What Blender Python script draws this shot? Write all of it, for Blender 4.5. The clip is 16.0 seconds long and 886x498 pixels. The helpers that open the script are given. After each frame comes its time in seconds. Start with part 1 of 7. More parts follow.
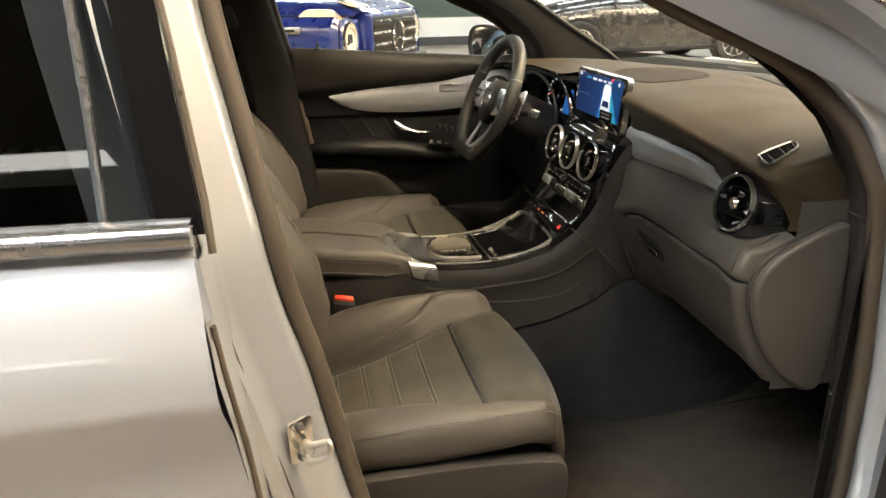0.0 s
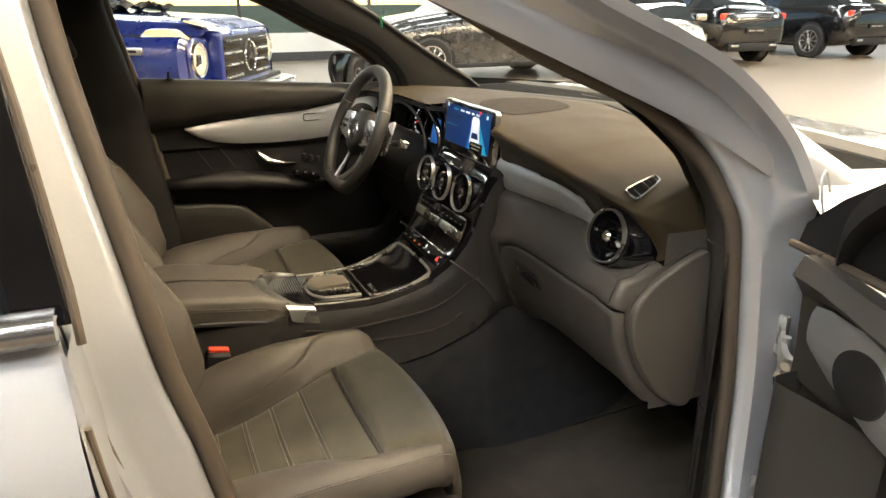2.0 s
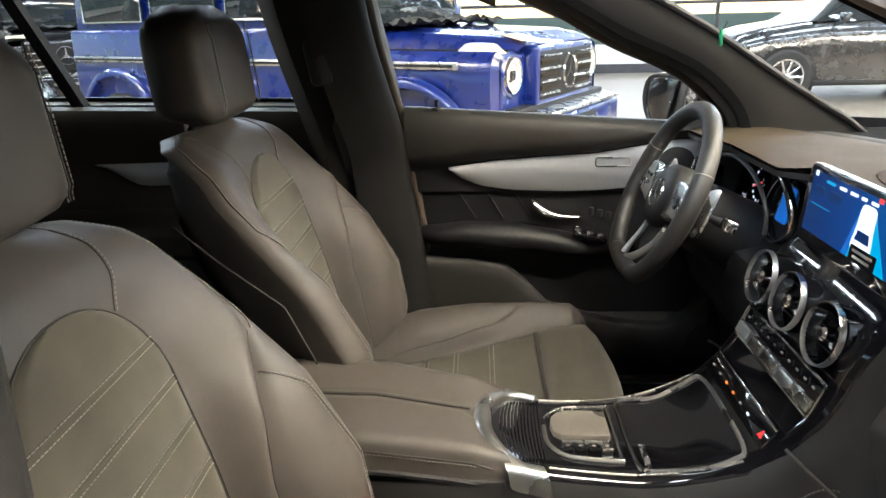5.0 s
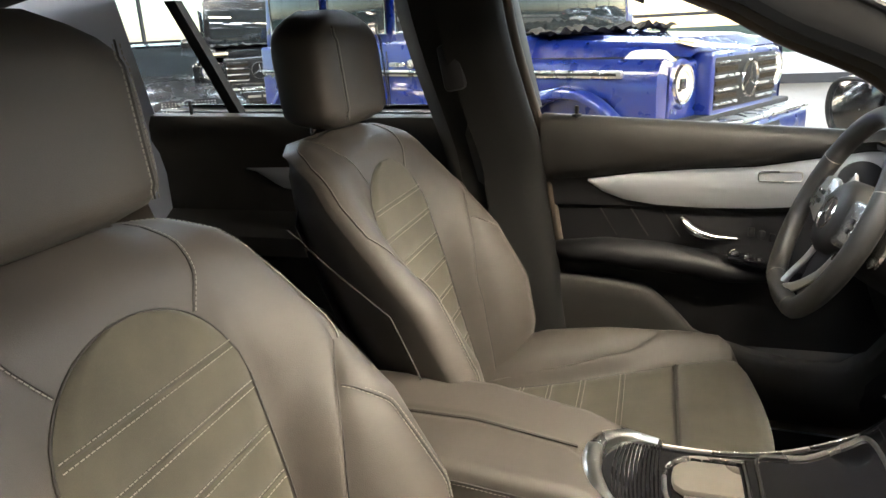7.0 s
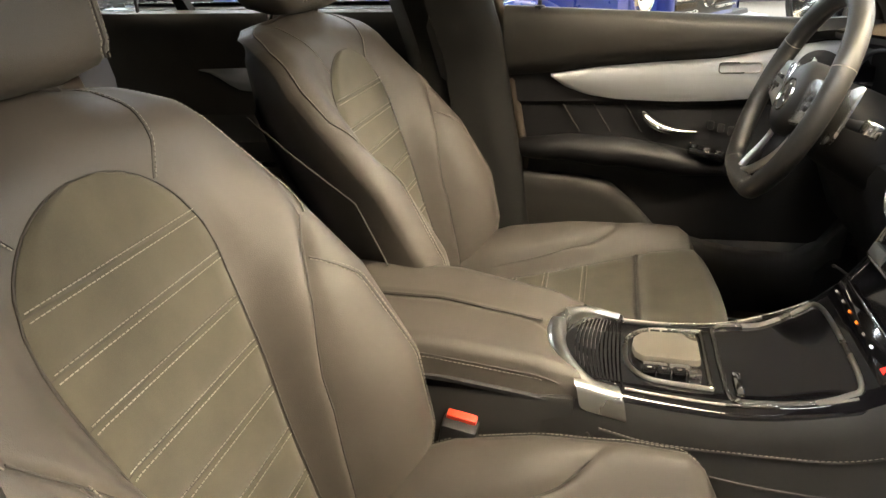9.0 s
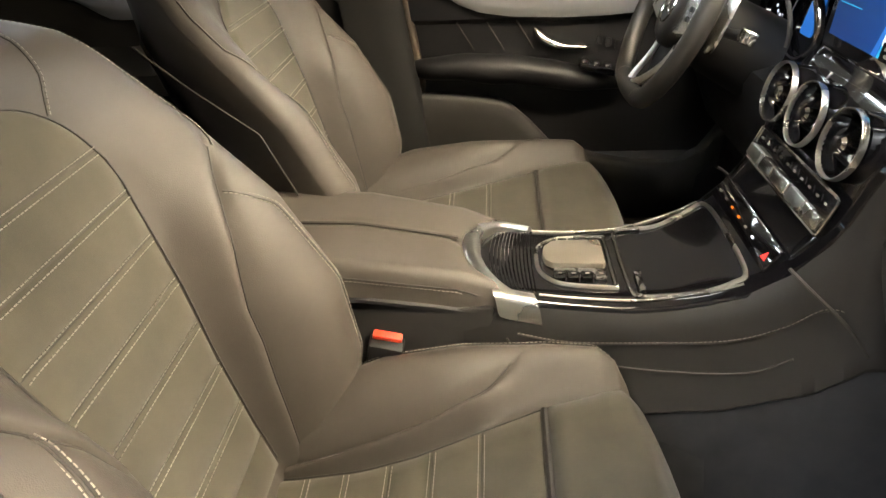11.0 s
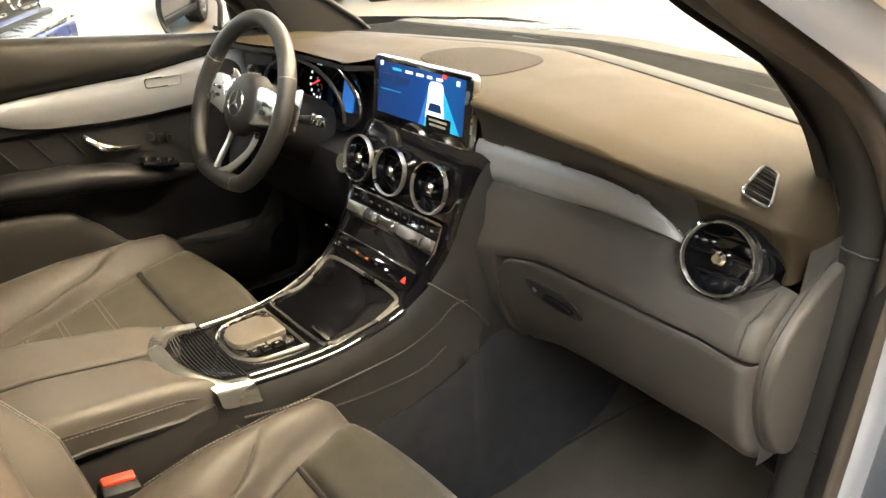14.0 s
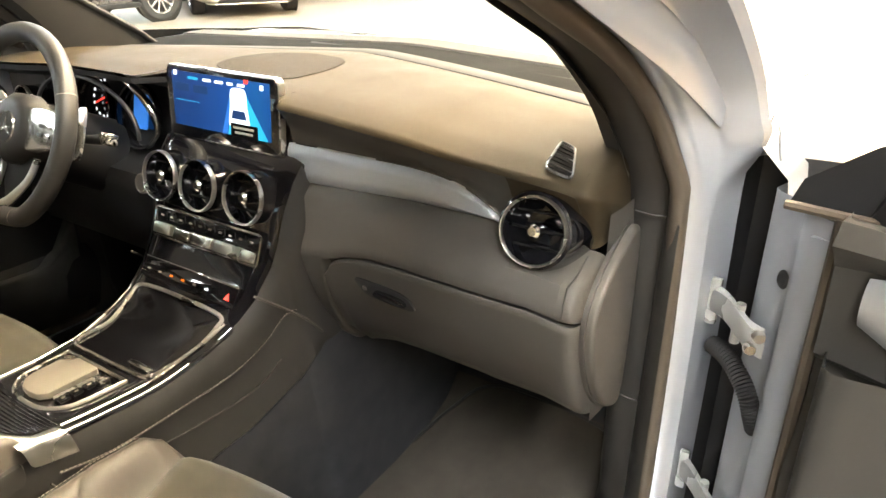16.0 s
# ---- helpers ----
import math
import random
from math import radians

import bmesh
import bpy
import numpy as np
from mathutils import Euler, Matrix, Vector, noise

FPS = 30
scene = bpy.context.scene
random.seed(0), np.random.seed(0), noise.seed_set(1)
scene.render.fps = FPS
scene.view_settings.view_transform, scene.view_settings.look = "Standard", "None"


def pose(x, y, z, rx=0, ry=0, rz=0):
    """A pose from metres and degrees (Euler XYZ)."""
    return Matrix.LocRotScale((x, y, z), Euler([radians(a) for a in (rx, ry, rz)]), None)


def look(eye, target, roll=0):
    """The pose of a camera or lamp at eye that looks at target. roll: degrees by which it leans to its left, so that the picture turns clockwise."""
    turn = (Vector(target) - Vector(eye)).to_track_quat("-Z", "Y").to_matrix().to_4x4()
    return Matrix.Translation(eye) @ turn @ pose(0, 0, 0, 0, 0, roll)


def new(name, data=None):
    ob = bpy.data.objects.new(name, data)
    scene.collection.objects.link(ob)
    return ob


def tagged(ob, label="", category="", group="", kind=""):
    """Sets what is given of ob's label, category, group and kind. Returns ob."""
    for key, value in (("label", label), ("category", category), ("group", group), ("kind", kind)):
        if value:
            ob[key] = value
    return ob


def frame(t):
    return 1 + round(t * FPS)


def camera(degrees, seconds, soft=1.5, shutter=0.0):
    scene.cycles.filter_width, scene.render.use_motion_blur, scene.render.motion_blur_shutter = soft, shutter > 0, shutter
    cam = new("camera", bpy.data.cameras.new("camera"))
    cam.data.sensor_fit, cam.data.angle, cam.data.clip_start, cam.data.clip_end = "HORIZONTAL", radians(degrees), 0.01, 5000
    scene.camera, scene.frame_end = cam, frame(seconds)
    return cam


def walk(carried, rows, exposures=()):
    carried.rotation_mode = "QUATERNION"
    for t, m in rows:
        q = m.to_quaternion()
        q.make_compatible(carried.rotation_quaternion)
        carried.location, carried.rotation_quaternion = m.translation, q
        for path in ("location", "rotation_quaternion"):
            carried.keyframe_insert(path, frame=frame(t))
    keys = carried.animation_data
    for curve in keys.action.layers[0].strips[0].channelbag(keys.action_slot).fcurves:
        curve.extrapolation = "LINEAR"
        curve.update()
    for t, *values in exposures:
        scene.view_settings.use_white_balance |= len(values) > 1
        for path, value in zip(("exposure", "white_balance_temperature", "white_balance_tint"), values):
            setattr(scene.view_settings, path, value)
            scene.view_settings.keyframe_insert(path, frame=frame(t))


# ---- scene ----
OPEN = 70.0  # degrees by which the passenger door stands open
cam = camera(65.5, 16.0)
PATH = [
    (0, (0.084, -1.526, 1.325), (0.463, 0.304, 0.612), -0.9),
    (0.5, (0.092, -1.517, 1.342), (0.617, 0.28, 0.637), -0.6),
    (1, (0.087, -1.501, 1.366), (0.708, 0.27, 0.672), -0.4),
    (1.5, (0.078, -1.49, 1.369), (0.78, 0.253, 0.681), -0.2),
    (2, (0.062, -1.48, 1.368), (0.821, 0.24, 0.685), -0.1),
    (2.5, (0.057, -1.465, 1.366), (0.818, 0.255, 0.686), 0.0),
    (3, (0.067, -1.41, 1.36), (0.82, 0.316, 0.687), 0.3),
    (3.5, (0.144, -1.305, 1.37), (0.779, 0.465, 0.688), 0.0),
    (4, (0.204, -1.202, 1.38), (0.557, 0.649, 0.709), -0.5),
    (4.5, (0.241, -1.081, 1.37), (0.349, 0.805, 0.712), -1.0),
    (5, (0.26, -0.954, 1.364), (0.157, 0.936, 0.718), -1.4),
    (5.2, (0.261, -0.927, 1.359), (0.087, 0.961, 0.722), -1.1),
    (7.3, (0.336, -0.863, 1.328), (-0.248, 0.955, 0.733), -3.0),
    (7.5, (0.338, -0.868, 1.312), (-0.244, 0.95, 0.712), -2.9),
    (8, (0.332, -0.876, 1.287), (-0.223, 0.933, 0.64), -3.0),
    (8.5, (0.323, -0.881, 1.276), (-0.187, 0.915, 0.559), -3.0),
    (9, (0.325, -0.887, 1.273), (-0.13, 0.891, 0.478), -2.9),
    (9.2, (0.323, -0.887, 1.271), (-0.115, 0.885, 0.453), -3.0),
    (11.3, (0.29, -0.911, 1.276), (0.232, 0.81, 0.259), -2.9),
    (11.5, (0.282, -0.911, 1.282), (0.296, 0.805, 0.255), -2.9),
    (12, (0.249, -0.934, 1.311), (0.492, 0.767, 0.288), -2.1),
    (12.5, (0.197, -0.986, 1.348), (0.686, 0.674, 0.345), -1.5),
    (13, (0.135, -1.04, 1.379), (0.888, 0.549, 0.427), -0.8),
    (13.5, (0.067, -1.003, 1.37), (1.063, 0.478, 0.467), -0.3),
    (14, (0.027, -0.945, 1.364), (1.198, 0.421, 0.492), -0.1),
    (14.5, (0.007, -0.908, 1.351), (1.301, 0.358, 0.5), 0.1),
    (15, (0.002, -0.89, 1.347), (1.373, 0.295, 0.501), -0.0),
    (15.5, (0.003, -0.896, 1.343), (1.444, 0.209, 0.504), -0.1),
    (16, (0.019, -0.943, 1.34), (1.542, 0.048, 0.504), -0.1),
]
walk(cam, [(t, look(eye, target, roll)) for t, eye, target, roll in PATH],
     [(0.0, -0.36, 7400, 10), (3.0, -0.26, 7400, 10), (4.2, -0.06, 6500, 10), (5.0, 0.05, 5950, 10), (7.5, 0.27, 6300, 10), (9.0, 0.32, 6800, 10), (12.5, 0.5, 6800, 10), (14.0, 0.62, 7200, 10), (16.0, 0.88, 7200, 10)])

# ---- world, lamps, exposure ----
world = bpy.data.worlds.new("showroom_surround")
scene.world = world
world.use_nodes = True
_bg = world.node_tree.nodes["Background"]
_sky = world.node_tree.nodes.new("ShaderNodeTexSky")
_sky.sky_type = "NISHITA"
_sky.sun_disc = False
_sky.sun_elevation, _sky.sun_rotation = radians(35), radians(20)
world.node_tree.links.new(_sky.outputs[0], _bg.inputs[0])
_bg.inputs[1].default_value = 0.28
scene.view_settings.exposure = 0.0

# ---- tools ----
def thing(name, loc, label, category, group="", kind=""):
    ob = new(name)
    ob.location = loc
    ob.empty_display_size = 0.05
    return tagged(ob, label, category, group, kind)


def finish(bm, mat, angle=40):
    me = bpy.data.meshes.new("mesh")
    bmesh.ops.recalc_face_normals(bm, faces=bm.faces)
    bm.to_mesh(me)
    bm.free()
    me.materials.append(mat)
    me.polygons.foreach_set("use_smooth", [True] * len(me.polygons))
    me.set_sharp_from_angle(angle=radians(angle))
    return me


def part(name, bm, mat, parent=None, label="", angle=40):
    """One mesh object in world coordinates, under a thing or a part."""
    if isinstance(bm, (list, tuple)):
        bm = join(bm)
    ob = new(name, finish(bm, mat, angle))
    if parent is not None:
        ob.parent = parent
        ob.matrix_parent_inverse = Matrix.Translation(parent.location).inverted()
    if label:
        ob["label"] = label
    return ob


def join(bms):
    out = bmesh.new()
    for b in bms:
        me = bpy.data.meshes.new("tmp")
        b.to_mesh(me)
        b.free()
        out.from_mesh(me)
        bpy.data.meshes.remove(me)
    return out


def smooth_path(pts, n, closed=False):
    """Catmull-Rom through pts, n steps a span."""
    P = [Vector(p) for p in pts]
    k = len(P)
    out = []
    for i in range(k if closed else k - 1):
        if closed:
            a, b, c, d = P[i - 1], P[i], P[(i + 1) % k], P[(i + 2) % k]
        else:
            a, b, c, d = P[max(i - 1, 0)], P[i], P[i + 1], P[min(i + 2, k - 1)]
        for j in range(n):
            t = j / n
            out.append(0.5 * ((2 * b) + (c - a) * t + (2 * a - 5 * b + 4 * c - d) * t * t + (3 * b - a - 3 * c + d) * t ** 3))
    if not closed:
        out.append(P[-1])
    return out


def interp(x, xs, ys):
    return float(np.interp(x, xs, ys))


def sm(t):
    t = min(max(t, 0.0), 1.0)
    return t * t * (3 - 2 * t)


def loft(sections, ring=False, caps=False, loop=False):
    """Skin through sections, each a list of the same number of points."""
    bm = bmesh.new()
    rows = [[bm.verts.new(p) for p in s] for s in sections]
    n = len(rows[0])
    pairs = list(zip(rows, rows[1:])) + ([(rows[-1], rows[0])] if loop else [])
    for a, b in pairs:
        for i in range(n if ring else n - 1):
            j = (i + 1) % n
            try:
                bm.faces.new((a[i], a[j], b[j], b[i]))
            except ValueError:
                pass
    if caps and ring:
        bm.faces.new(rows[0][::-1])
        bm.faces.new(rows[-1])
    return bm


def grid(f, us, vs):
    return loft([[f(u, v) for u in us] for v in vs])


def lin(a, b, n):
    return [a + (b - a) * i / (n - 1) for i in range(n)]


def tube(pts, r, seg=8, closed=False, flat=1.0, caps=True):
    """Round tube along pts; r a number or a list; flat squeezes it along its second side axis."""
    P = [Vector(p) for p in pts]
    n = len(P)
    secs = []
    up = None
    for i in range(n):
        if closed:
            d = P[(i + 1) % n] - P[i - 1]
        else:
            d = P[min(i + 1, n - 1)] - P[max(i - 1, 0)]
        d.normalize()
        if up is None:
            up = d.orthogonal().normalized()
            for c in (Vector((0, 0, 1)), Vector((1, 0, 0)), Vector((0, 1, 0))):
                if abs(c.dot(d)) < 0.8:
                    up = (c - d * c.dot(d)).normalized()
                    break
        up = (up - d * up.dot(d)).normalized()
        s = d.cross(up)
        rr = r[i] if isinstance(r, (list, tuple)) else r
        secs.append([P[i] + up * (rr * flat * math.cos(2 * math.pi * k / seg)) + s * (rr * math.sin(2 * math.pi * k / seg)) for k in range(seg)])
    return loft(secs, ring=True, caps=caps and not closed, loop=closed)


def box(c, size, bevel=0.0, rot=(0, 0, 0), seg=2):
    bm = bmesh.new()
    bmesh.ops.create_cube(bm, size=1.0)
    bmesh.ops.transform(bm, matrix=Matrix.Diagonal((*size, 1)), verts=bm.verts)
    if bevel:
        bmesh.ops.bevel(bm, geom=bm.edges[:], offset=bevel, segments=seg, affect="EDGES", profile=0.5)
    bmesh.ops.transform(bm, matrix=pose(*c, *rot), verts=bm.verts)
    return bm


def plate(outline, m, thick, bevel=0.0, seg=2):
    """A flat outline [(a, b), ...] in the plane of m, thick along its z, with a rounded edge."""
    bm = bmesh.new()
    vs = [bm.verts.new((a, b, 0)) for a, b in outline]
    f = bm.faces.new(vs)
    r = bmesh.ops.extrude_face_region(bm, geom=[f])
    up = [v for v in r["geom"] if isinstance(v, bmesh.types.BMVert)]
    bmesh.ops.translate(bm, verts=up, vec=(0, 0, thick))
    if bevel:
        es = [e for e in bm.edges if all(abs(v.co.z - thick) < 1e-6 for v in e.verts)]
        bmesh.ops.bevel(bm, geom=es, offset=bevel, segments=seg, affect="EDGES", profile=0.5)
    bmesh.ops.recalc_face_normals(bm, faces=bm.faces)
    bmesh.ops.transform(bm, matrix=m, verts=bm.verts)
    return bm


def round_rect(w, h, r, n=5):
    out = []
    for cx, cy, a0 in ((w / 2 - r, h / 2 - r, 0), (-w / 2 + r, h / 2 - r, 90), (-w / 2 + r, -h / 2 + r, 180), (w / 2 - r, -h / 2 + r, 270)):
        for i in range(n):
            a = radians(a0 + 90 * i / (n - 1))
            out.append((cx + r * math.cos(a), cy + r * math.sin(a)))
    return out


def ellipse(a, b, n=32):
    return [(a * math.cos(2 * math.pi * i / n), b * math.sin(2 * math.pi * i / n)) for i in range(n)]


def lathe(profile, m, n=32, arc=360.0):
    """Turn [(r, z), ...] round the z axis of m."""
    k = n if arc >= 360 else n + 1
    secs = [[m @ Vector((r * math.cos(radians(arc) * i / n), r * math.sin(radians(arc) * i / n), z)) for r, z in profile] for i in range(k)]
    return loft(secs, loop=arc >= 360)


def frame_of(o, z, x):
    """A pose at o whose z axis is z and whose x axis lies nearest to x."""
    z = Vector(z).normalized()
    x = Vector(x)
    x = (x - z * x.dot(z)).normalized()
    y = z.cross(x)
    return Matrix(((x.x, y.x, z.x, o[0]), (x.y, y.y, z.y, o[1]), (x.z, y.z, z.z, o[2]), (0, 0, 0, 1)))


def dashes(pts, length, gap, r, lift=None):
    """Thread stitches along a path: short capsules of few faces."""
    P = [Vector(p) for p in pts]
    bm = bmesh.new()
    pos, step = 0.0, length + gap
    acc = [0.0]
    for a, b in zip(P, P[1:]):
        acc.append(acc[-1] + (b - a).length)

    def at(s):
        i = min(max(int(np.searchsorted(acc, s)) - 1, 0), len(P) - 2)
        t = (s - acc[i]) / max(acc[i + 1] - acc[i], 1e-9)
        return P[i].lerp(P[i + 1], t)
    while pos + length < acc[-1]:
        a, b = at(pos), at(pos + length)
        d = (b - a).normalized()
        s = d.orthogonal().normalized()
        t = d.cross(s)
        q = [[bm.verts.new(c + s * (r * math.cos(k * math.pi / 2)) + t * (r * math.sin(k * math.pi / 2))) for k in range(4)] for c in (a, b)]
        for k in range(4):
            bm.faces.new((q[0][k], q[0][(k + 1) % 4], q[1][(k + 1) % 4], q[1][k]))
        bm.faces.new(q[0][::-1])
        bm.faces.new(q[1])
        pos += step
    return bm


# ---- materials ----
def material(name, color, rough=0.5, metal=0.0, grain=0.0, grain_scale=400.0, bump=0.0, bump_scale=600.0, mottle=0.12, mottle_scale=9.0,
             coat=0.0, sheen=0.0, spec=0.5, rough_var=0.06, stretch=(1, 1, 1), cells=False, random_hue=0.0):
    m = bpy.data.materials.new(name)
    m.use_nodes = True
    nt = m.node_tree
    N, L = nt.nodes, nt.links
    b = N["Principled BSDF"]
    tc = N.new("ShaderNodeTexCoord")
    mp = N.new("ShaderNodeMapping")
    mp.inputs["Scale"].default_value = stretch
    L.new(tc.outputs["Object"], mp.inputs["Vector"])
    n1 = N.new("ShaderNodeTexNoise")
    n1.inputs["Scale"].default_value = mottle_scale
    n1.inputs["Detail"].default_value = 4
    L.new(mp.outputs[0], n1.inputs["Vector"])
    n2 = N.new("ShaderNodeTexNoise")
    n2.inputs["Scale"].default_value = grain_scale
    n2.inputs["Detail"].default_value = 2
    L.new(mp.outputs[0], n2.inputs["Vector"])
    add = N.new("ShaderNodeMath")
    add.operation = "MULTIPLY_ADD"
    L.new(n2.outputs[0], add.inputs[0])
    add.inputs[1].default_value = grain
    L.new(n1.outputs[0], add.inputs[2])
    ramp = N.new("ShaderNodeValToRGB")
    lo = tuple(max(c * (1 - mottle), 0) for c in color)
    hi = tuple(min(c * (1 + mottle), 1) for c in color)
    ramp.color_ramp.elements[0].position = 0.3
    ramp.color_ramp.elements[1].position = 0.7 + grain * 0.6
    ramp.color_ramp.elements[0].color = (*lo, 1)
    ramp.color_ramp.elements[1].color = (*hi, 1)
    L.new(add.outputs[0], ramp.inputs[0])
    L.new(ramp.outputs[0], b.inputs["Base Color"])
    rr = N.new("ShaderNodeMapRange")
    rr.inputs["From Min"].default_value, rr.inputs["From Max"].default_value = 0.3, 0.7
    rr.inputs["To Min"].default_value, rr.inputs["To Max"].default_value = max(rough - rough_var, 0.02), min(rough + rough_var, 1)
    L.new(n1.outputs[0], rr.inputs["Value"])
    L.new(rr.outputs[0], b.inputs["Roughness"])
    b.inputs["Metallic"].default_value = metal
    b.inputs["Specular IOR Level"].default_value = spec
    b.inputs["Coat Weight"].default_value = coat
    b.inputs["Coat Roughness"].default_value = 0.03
    b.inputs["Sheen Weight"].default_value = sheen
    b.inputs["Sheen Roughness"].default_value = 0.5
    if bump:
        if cells:
            h = N.new("ShaderNodeTexVoronoi")
            h.inputs["Scale"].default_value = bump_scale
        else:
            h = N.new("ShaderNodeTexNoise")
            h.inputs["Scale"].default_value = bump_scale
            h.inputs["Detail"].default_value = 2
        L.new(mp.outputs[0], h.inputs["Vector"])
        bp = N.new("ShaderNodeBump")
        bp.inputs["Strength"].default_value = bump
        bp.inputs["Distance"].default_value = 0.0006
        L.new(h.outputs[0], bp.inputs["Height"])
        L.new(bp.outputs[0], b.inputs["Normal"])
    return m


def glass(name, tint, gloss=1.0, ior=1.45):
    m = bpy.data.materials.new(name)
    m.use_nodes = True
    N, L = m.node_tree.nodes, m.node_tree.links
    for n in list(N):
        if n.type == "BSDF_PRINCIPLED":
            N.remove(n)
    out = [n for n in N if n.type == "OUTPUT_MATERIAL"][0]
    tr, gl, mix, fr = N.new("ShaderNodeBsdfTransparent"), N.new("ShaderNodeBsdfGlossy"), N.new("ShaderNodeMixShader"), N.new("ShaderNodeFresnel")
    tr.inputs[0].default_value = (*tint, 1)
    gl.inputs["Roughness"].default_value = 0.02
    gl.inputs[0].default_value = (gloss, gloss, gloss, 1)
    fr.inputs[0].default_value = ior
    L.new(fr.outputs[0], mix.inputs[0])
    L.new(tr.outputs[0], mix.inputs[1])
    L.new(gl.outputs[0], mix.inputs[2])
    L.new(mix.outputs[0], out.inputs[0])
    return m


def glow(name, color, strength):
    m = bpy.data.materials.new(name)
    m.use_nodes = True
    b = m.node_tree.nodes["Principled BSDF"]
    b.inputs["Base Color"].default_value = (*[c * 0.5 for c in color], 1)
    b.inputs["Emission Color"].default_value = (*color, 1)
    b.inputs["Emission Strength"].default_value = strength
    b.inputs["Roughness"].default_value = 0.3
    return m


M = {}
M["leather"] = material("dark_leather", (0.056, 0.0495, 0.0425), 0.5, bump=0.25, bump_scale=900, cells=True, mottle=0.10, mottle_scale=14, spec=0.3)
M["suede"] = material("suede_microfibre", (0.0575, 0.053, 0.0395), 0.9, mottle=0.28, mottle_scale=16, grain=0.3, grain_scale=900, sheen=0.2, bump=0.2, bump_scale=1500, spec=0.15)
# Top and face share one skin; their two colours stand in for light.
M["dash"] = material("soft_dash_skin", (0.036, 0.0275, 0.0165), 0.62, bump=0.25, bump_scale=1100, cells=True, mottle=0.06, spec=0.1)
M["skin"] = material("soft_dash_skin_lit_copy", (0.056, 0.0515, 0.0455), 0.52, bump=0.25, bump_scale=1100, cells=True, mottle=0.06, spec=0.3)
M["plastic"] = material("dark_grained_plastic", (0.024, 0.022, 0.021), 0.5, bump=0.2, bump_scale=1000, cells=True, spec=0.3)
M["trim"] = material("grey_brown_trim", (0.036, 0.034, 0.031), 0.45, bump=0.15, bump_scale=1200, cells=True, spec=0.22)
M["black"] = material("matt_black_plastic", (0.012, 0.012, 0.013), 0.55, spec=0.35)
M["piano"] = material("piano_black", (0.004, 0.004, 0.005), 0.08, coat=1.0, rough_var=0.02)
M["chrome"] = material("chrome", (0.78, 0.77, 0.75), 0.09, metal=1.0, mottle=0.04, rough_var=0.03)
M["satin"] = material("satin_silver", (0.62, 0.61, 0.58), 0.28, metal=1.0, mottle=0.06)
M["alu"] = material("brushed_aluminium", (0.50, 0.52, 0.545), 0.42, metal=0.85, grain=0.4, grain_scale=200, stretch=(0.05, 1, 6), mottle=0.08)
M["paint"] = material("silver_metallic_paint", (0.335, 0.355, 0.39), 0.33, metal=0.4, coat=1.0, mottle=0.01, grain=0.2, grain_scale=2500, rough_var=0.01)
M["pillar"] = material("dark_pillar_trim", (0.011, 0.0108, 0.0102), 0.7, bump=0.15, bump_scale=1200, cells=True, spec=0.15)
M["rubber"] = material("door_seal_rubber", (0.066, 0.053, 0.041), 0.5, bump=0.1, bump_scale=300, spec=0.3)
M["flank"] = material("console_side_skin", (0.019, 0.0182, 0.0175), 0.48, bump=0.15, bump_scale=1200, cells=True, spec=0.22)
M["hub"] = material("black_horn_skin", (0.016, 0.015, 0.014), 0.5, bump=0.15, bump_scale=1200, cells=True, spec=0.25)
M["shutter"] = material("gloss_black_shutter", (0.004, 0.004, 0.005), 0.03, rough_var=0.005, spec=0.1)
M["moulding"] = material("grey_moulding", (0.26, 0.27, 0.29), 0.25, metal=0.9)
M["carpet"] = material("black_carpet", (0.030, 0.031, 0.034), 0.95, mottle=0.3, mottle_scale=25, grain=0.5, grain_scale=1500, bump=0.8, bump_scale=1800, sheen=0.0, spec=0.1)
M["mat"] = material("velour_floor_mat", (0.046, 0.0405, 0.0345), 0.95, mottle=0.3, mottle_scale=18, grain=0.5, grain_scale=1500, bump=0.8, bump_scale=1800, sheen=0.0, spec=0.1)
M["thread"] = material("grey_thread", (0.24, 0.225, 0.195), 0.7)
M["seam"] = material("dark_seam", (0.025, 0.022, 0.019), 0.7)
M["cloth"] = material("grey_headliner", (0.055, 0.053, 0.050), 0.9, bump=0.3, bump_scale=1500, spec=0.1)
M["glass"] = glass("clear_car_glass", (0.93, 0.95, 0.94), 1.0, 1.06)
M["screen_glass"] = glass("windscreen_glass", (0.93, 0.95, 0.94), 0.8, 1.06)
M["privacy"] = glass("privacy_glass", (0.11, 0.12, 0.12))
M["red"] = material("red_plastic", (0.75, 0.06, 0.03), 0.4)
M["tyre"] = material("tyre_rubber", (0.02, 0.02, 0.02), 0.75, bump=0.2, bump_scale=200)
M["rim"] = material("alloy_rim", (0.55, 0.55, 0.56), 0.25, metal=0.9)
M["blue"] = material("blue_paint", (0.003, 0.014, 0.135), 0.3, metal=0.0, coat=1.0, mottle=0.0)
M["blackpaint"] = material("black_car_paint", (0.006, 0.006, 0.007), 0.2, coat=1.0)
M["beige"] = material("champagne_paint", (0.55, 0.48, 0.38), 0.3, metal=0.5, coat=1.0, mottle=0.04)
M["greypaint"] = material("dark_grey_paint", (0.05, 0.05, 0.052), 0.25, metal=0.4, coat=1.0)
M["floor"] = material("showroom_tile", (0.21, 0.17, 0.128), 0.36, mottle=0.05, mottle_scale=1.3, grain=0.3, grain_scale=60, rough_var=0.004, spec=0.35)
M["wall"] = material("white_wall", (0.62, 0.61, 0.59), 0.8, mottle=0.03, mottle_scale=2)
M["amber"] = material("amber_lens", (0.75, 0.62, 0.42), 0.15, coat=1.0)
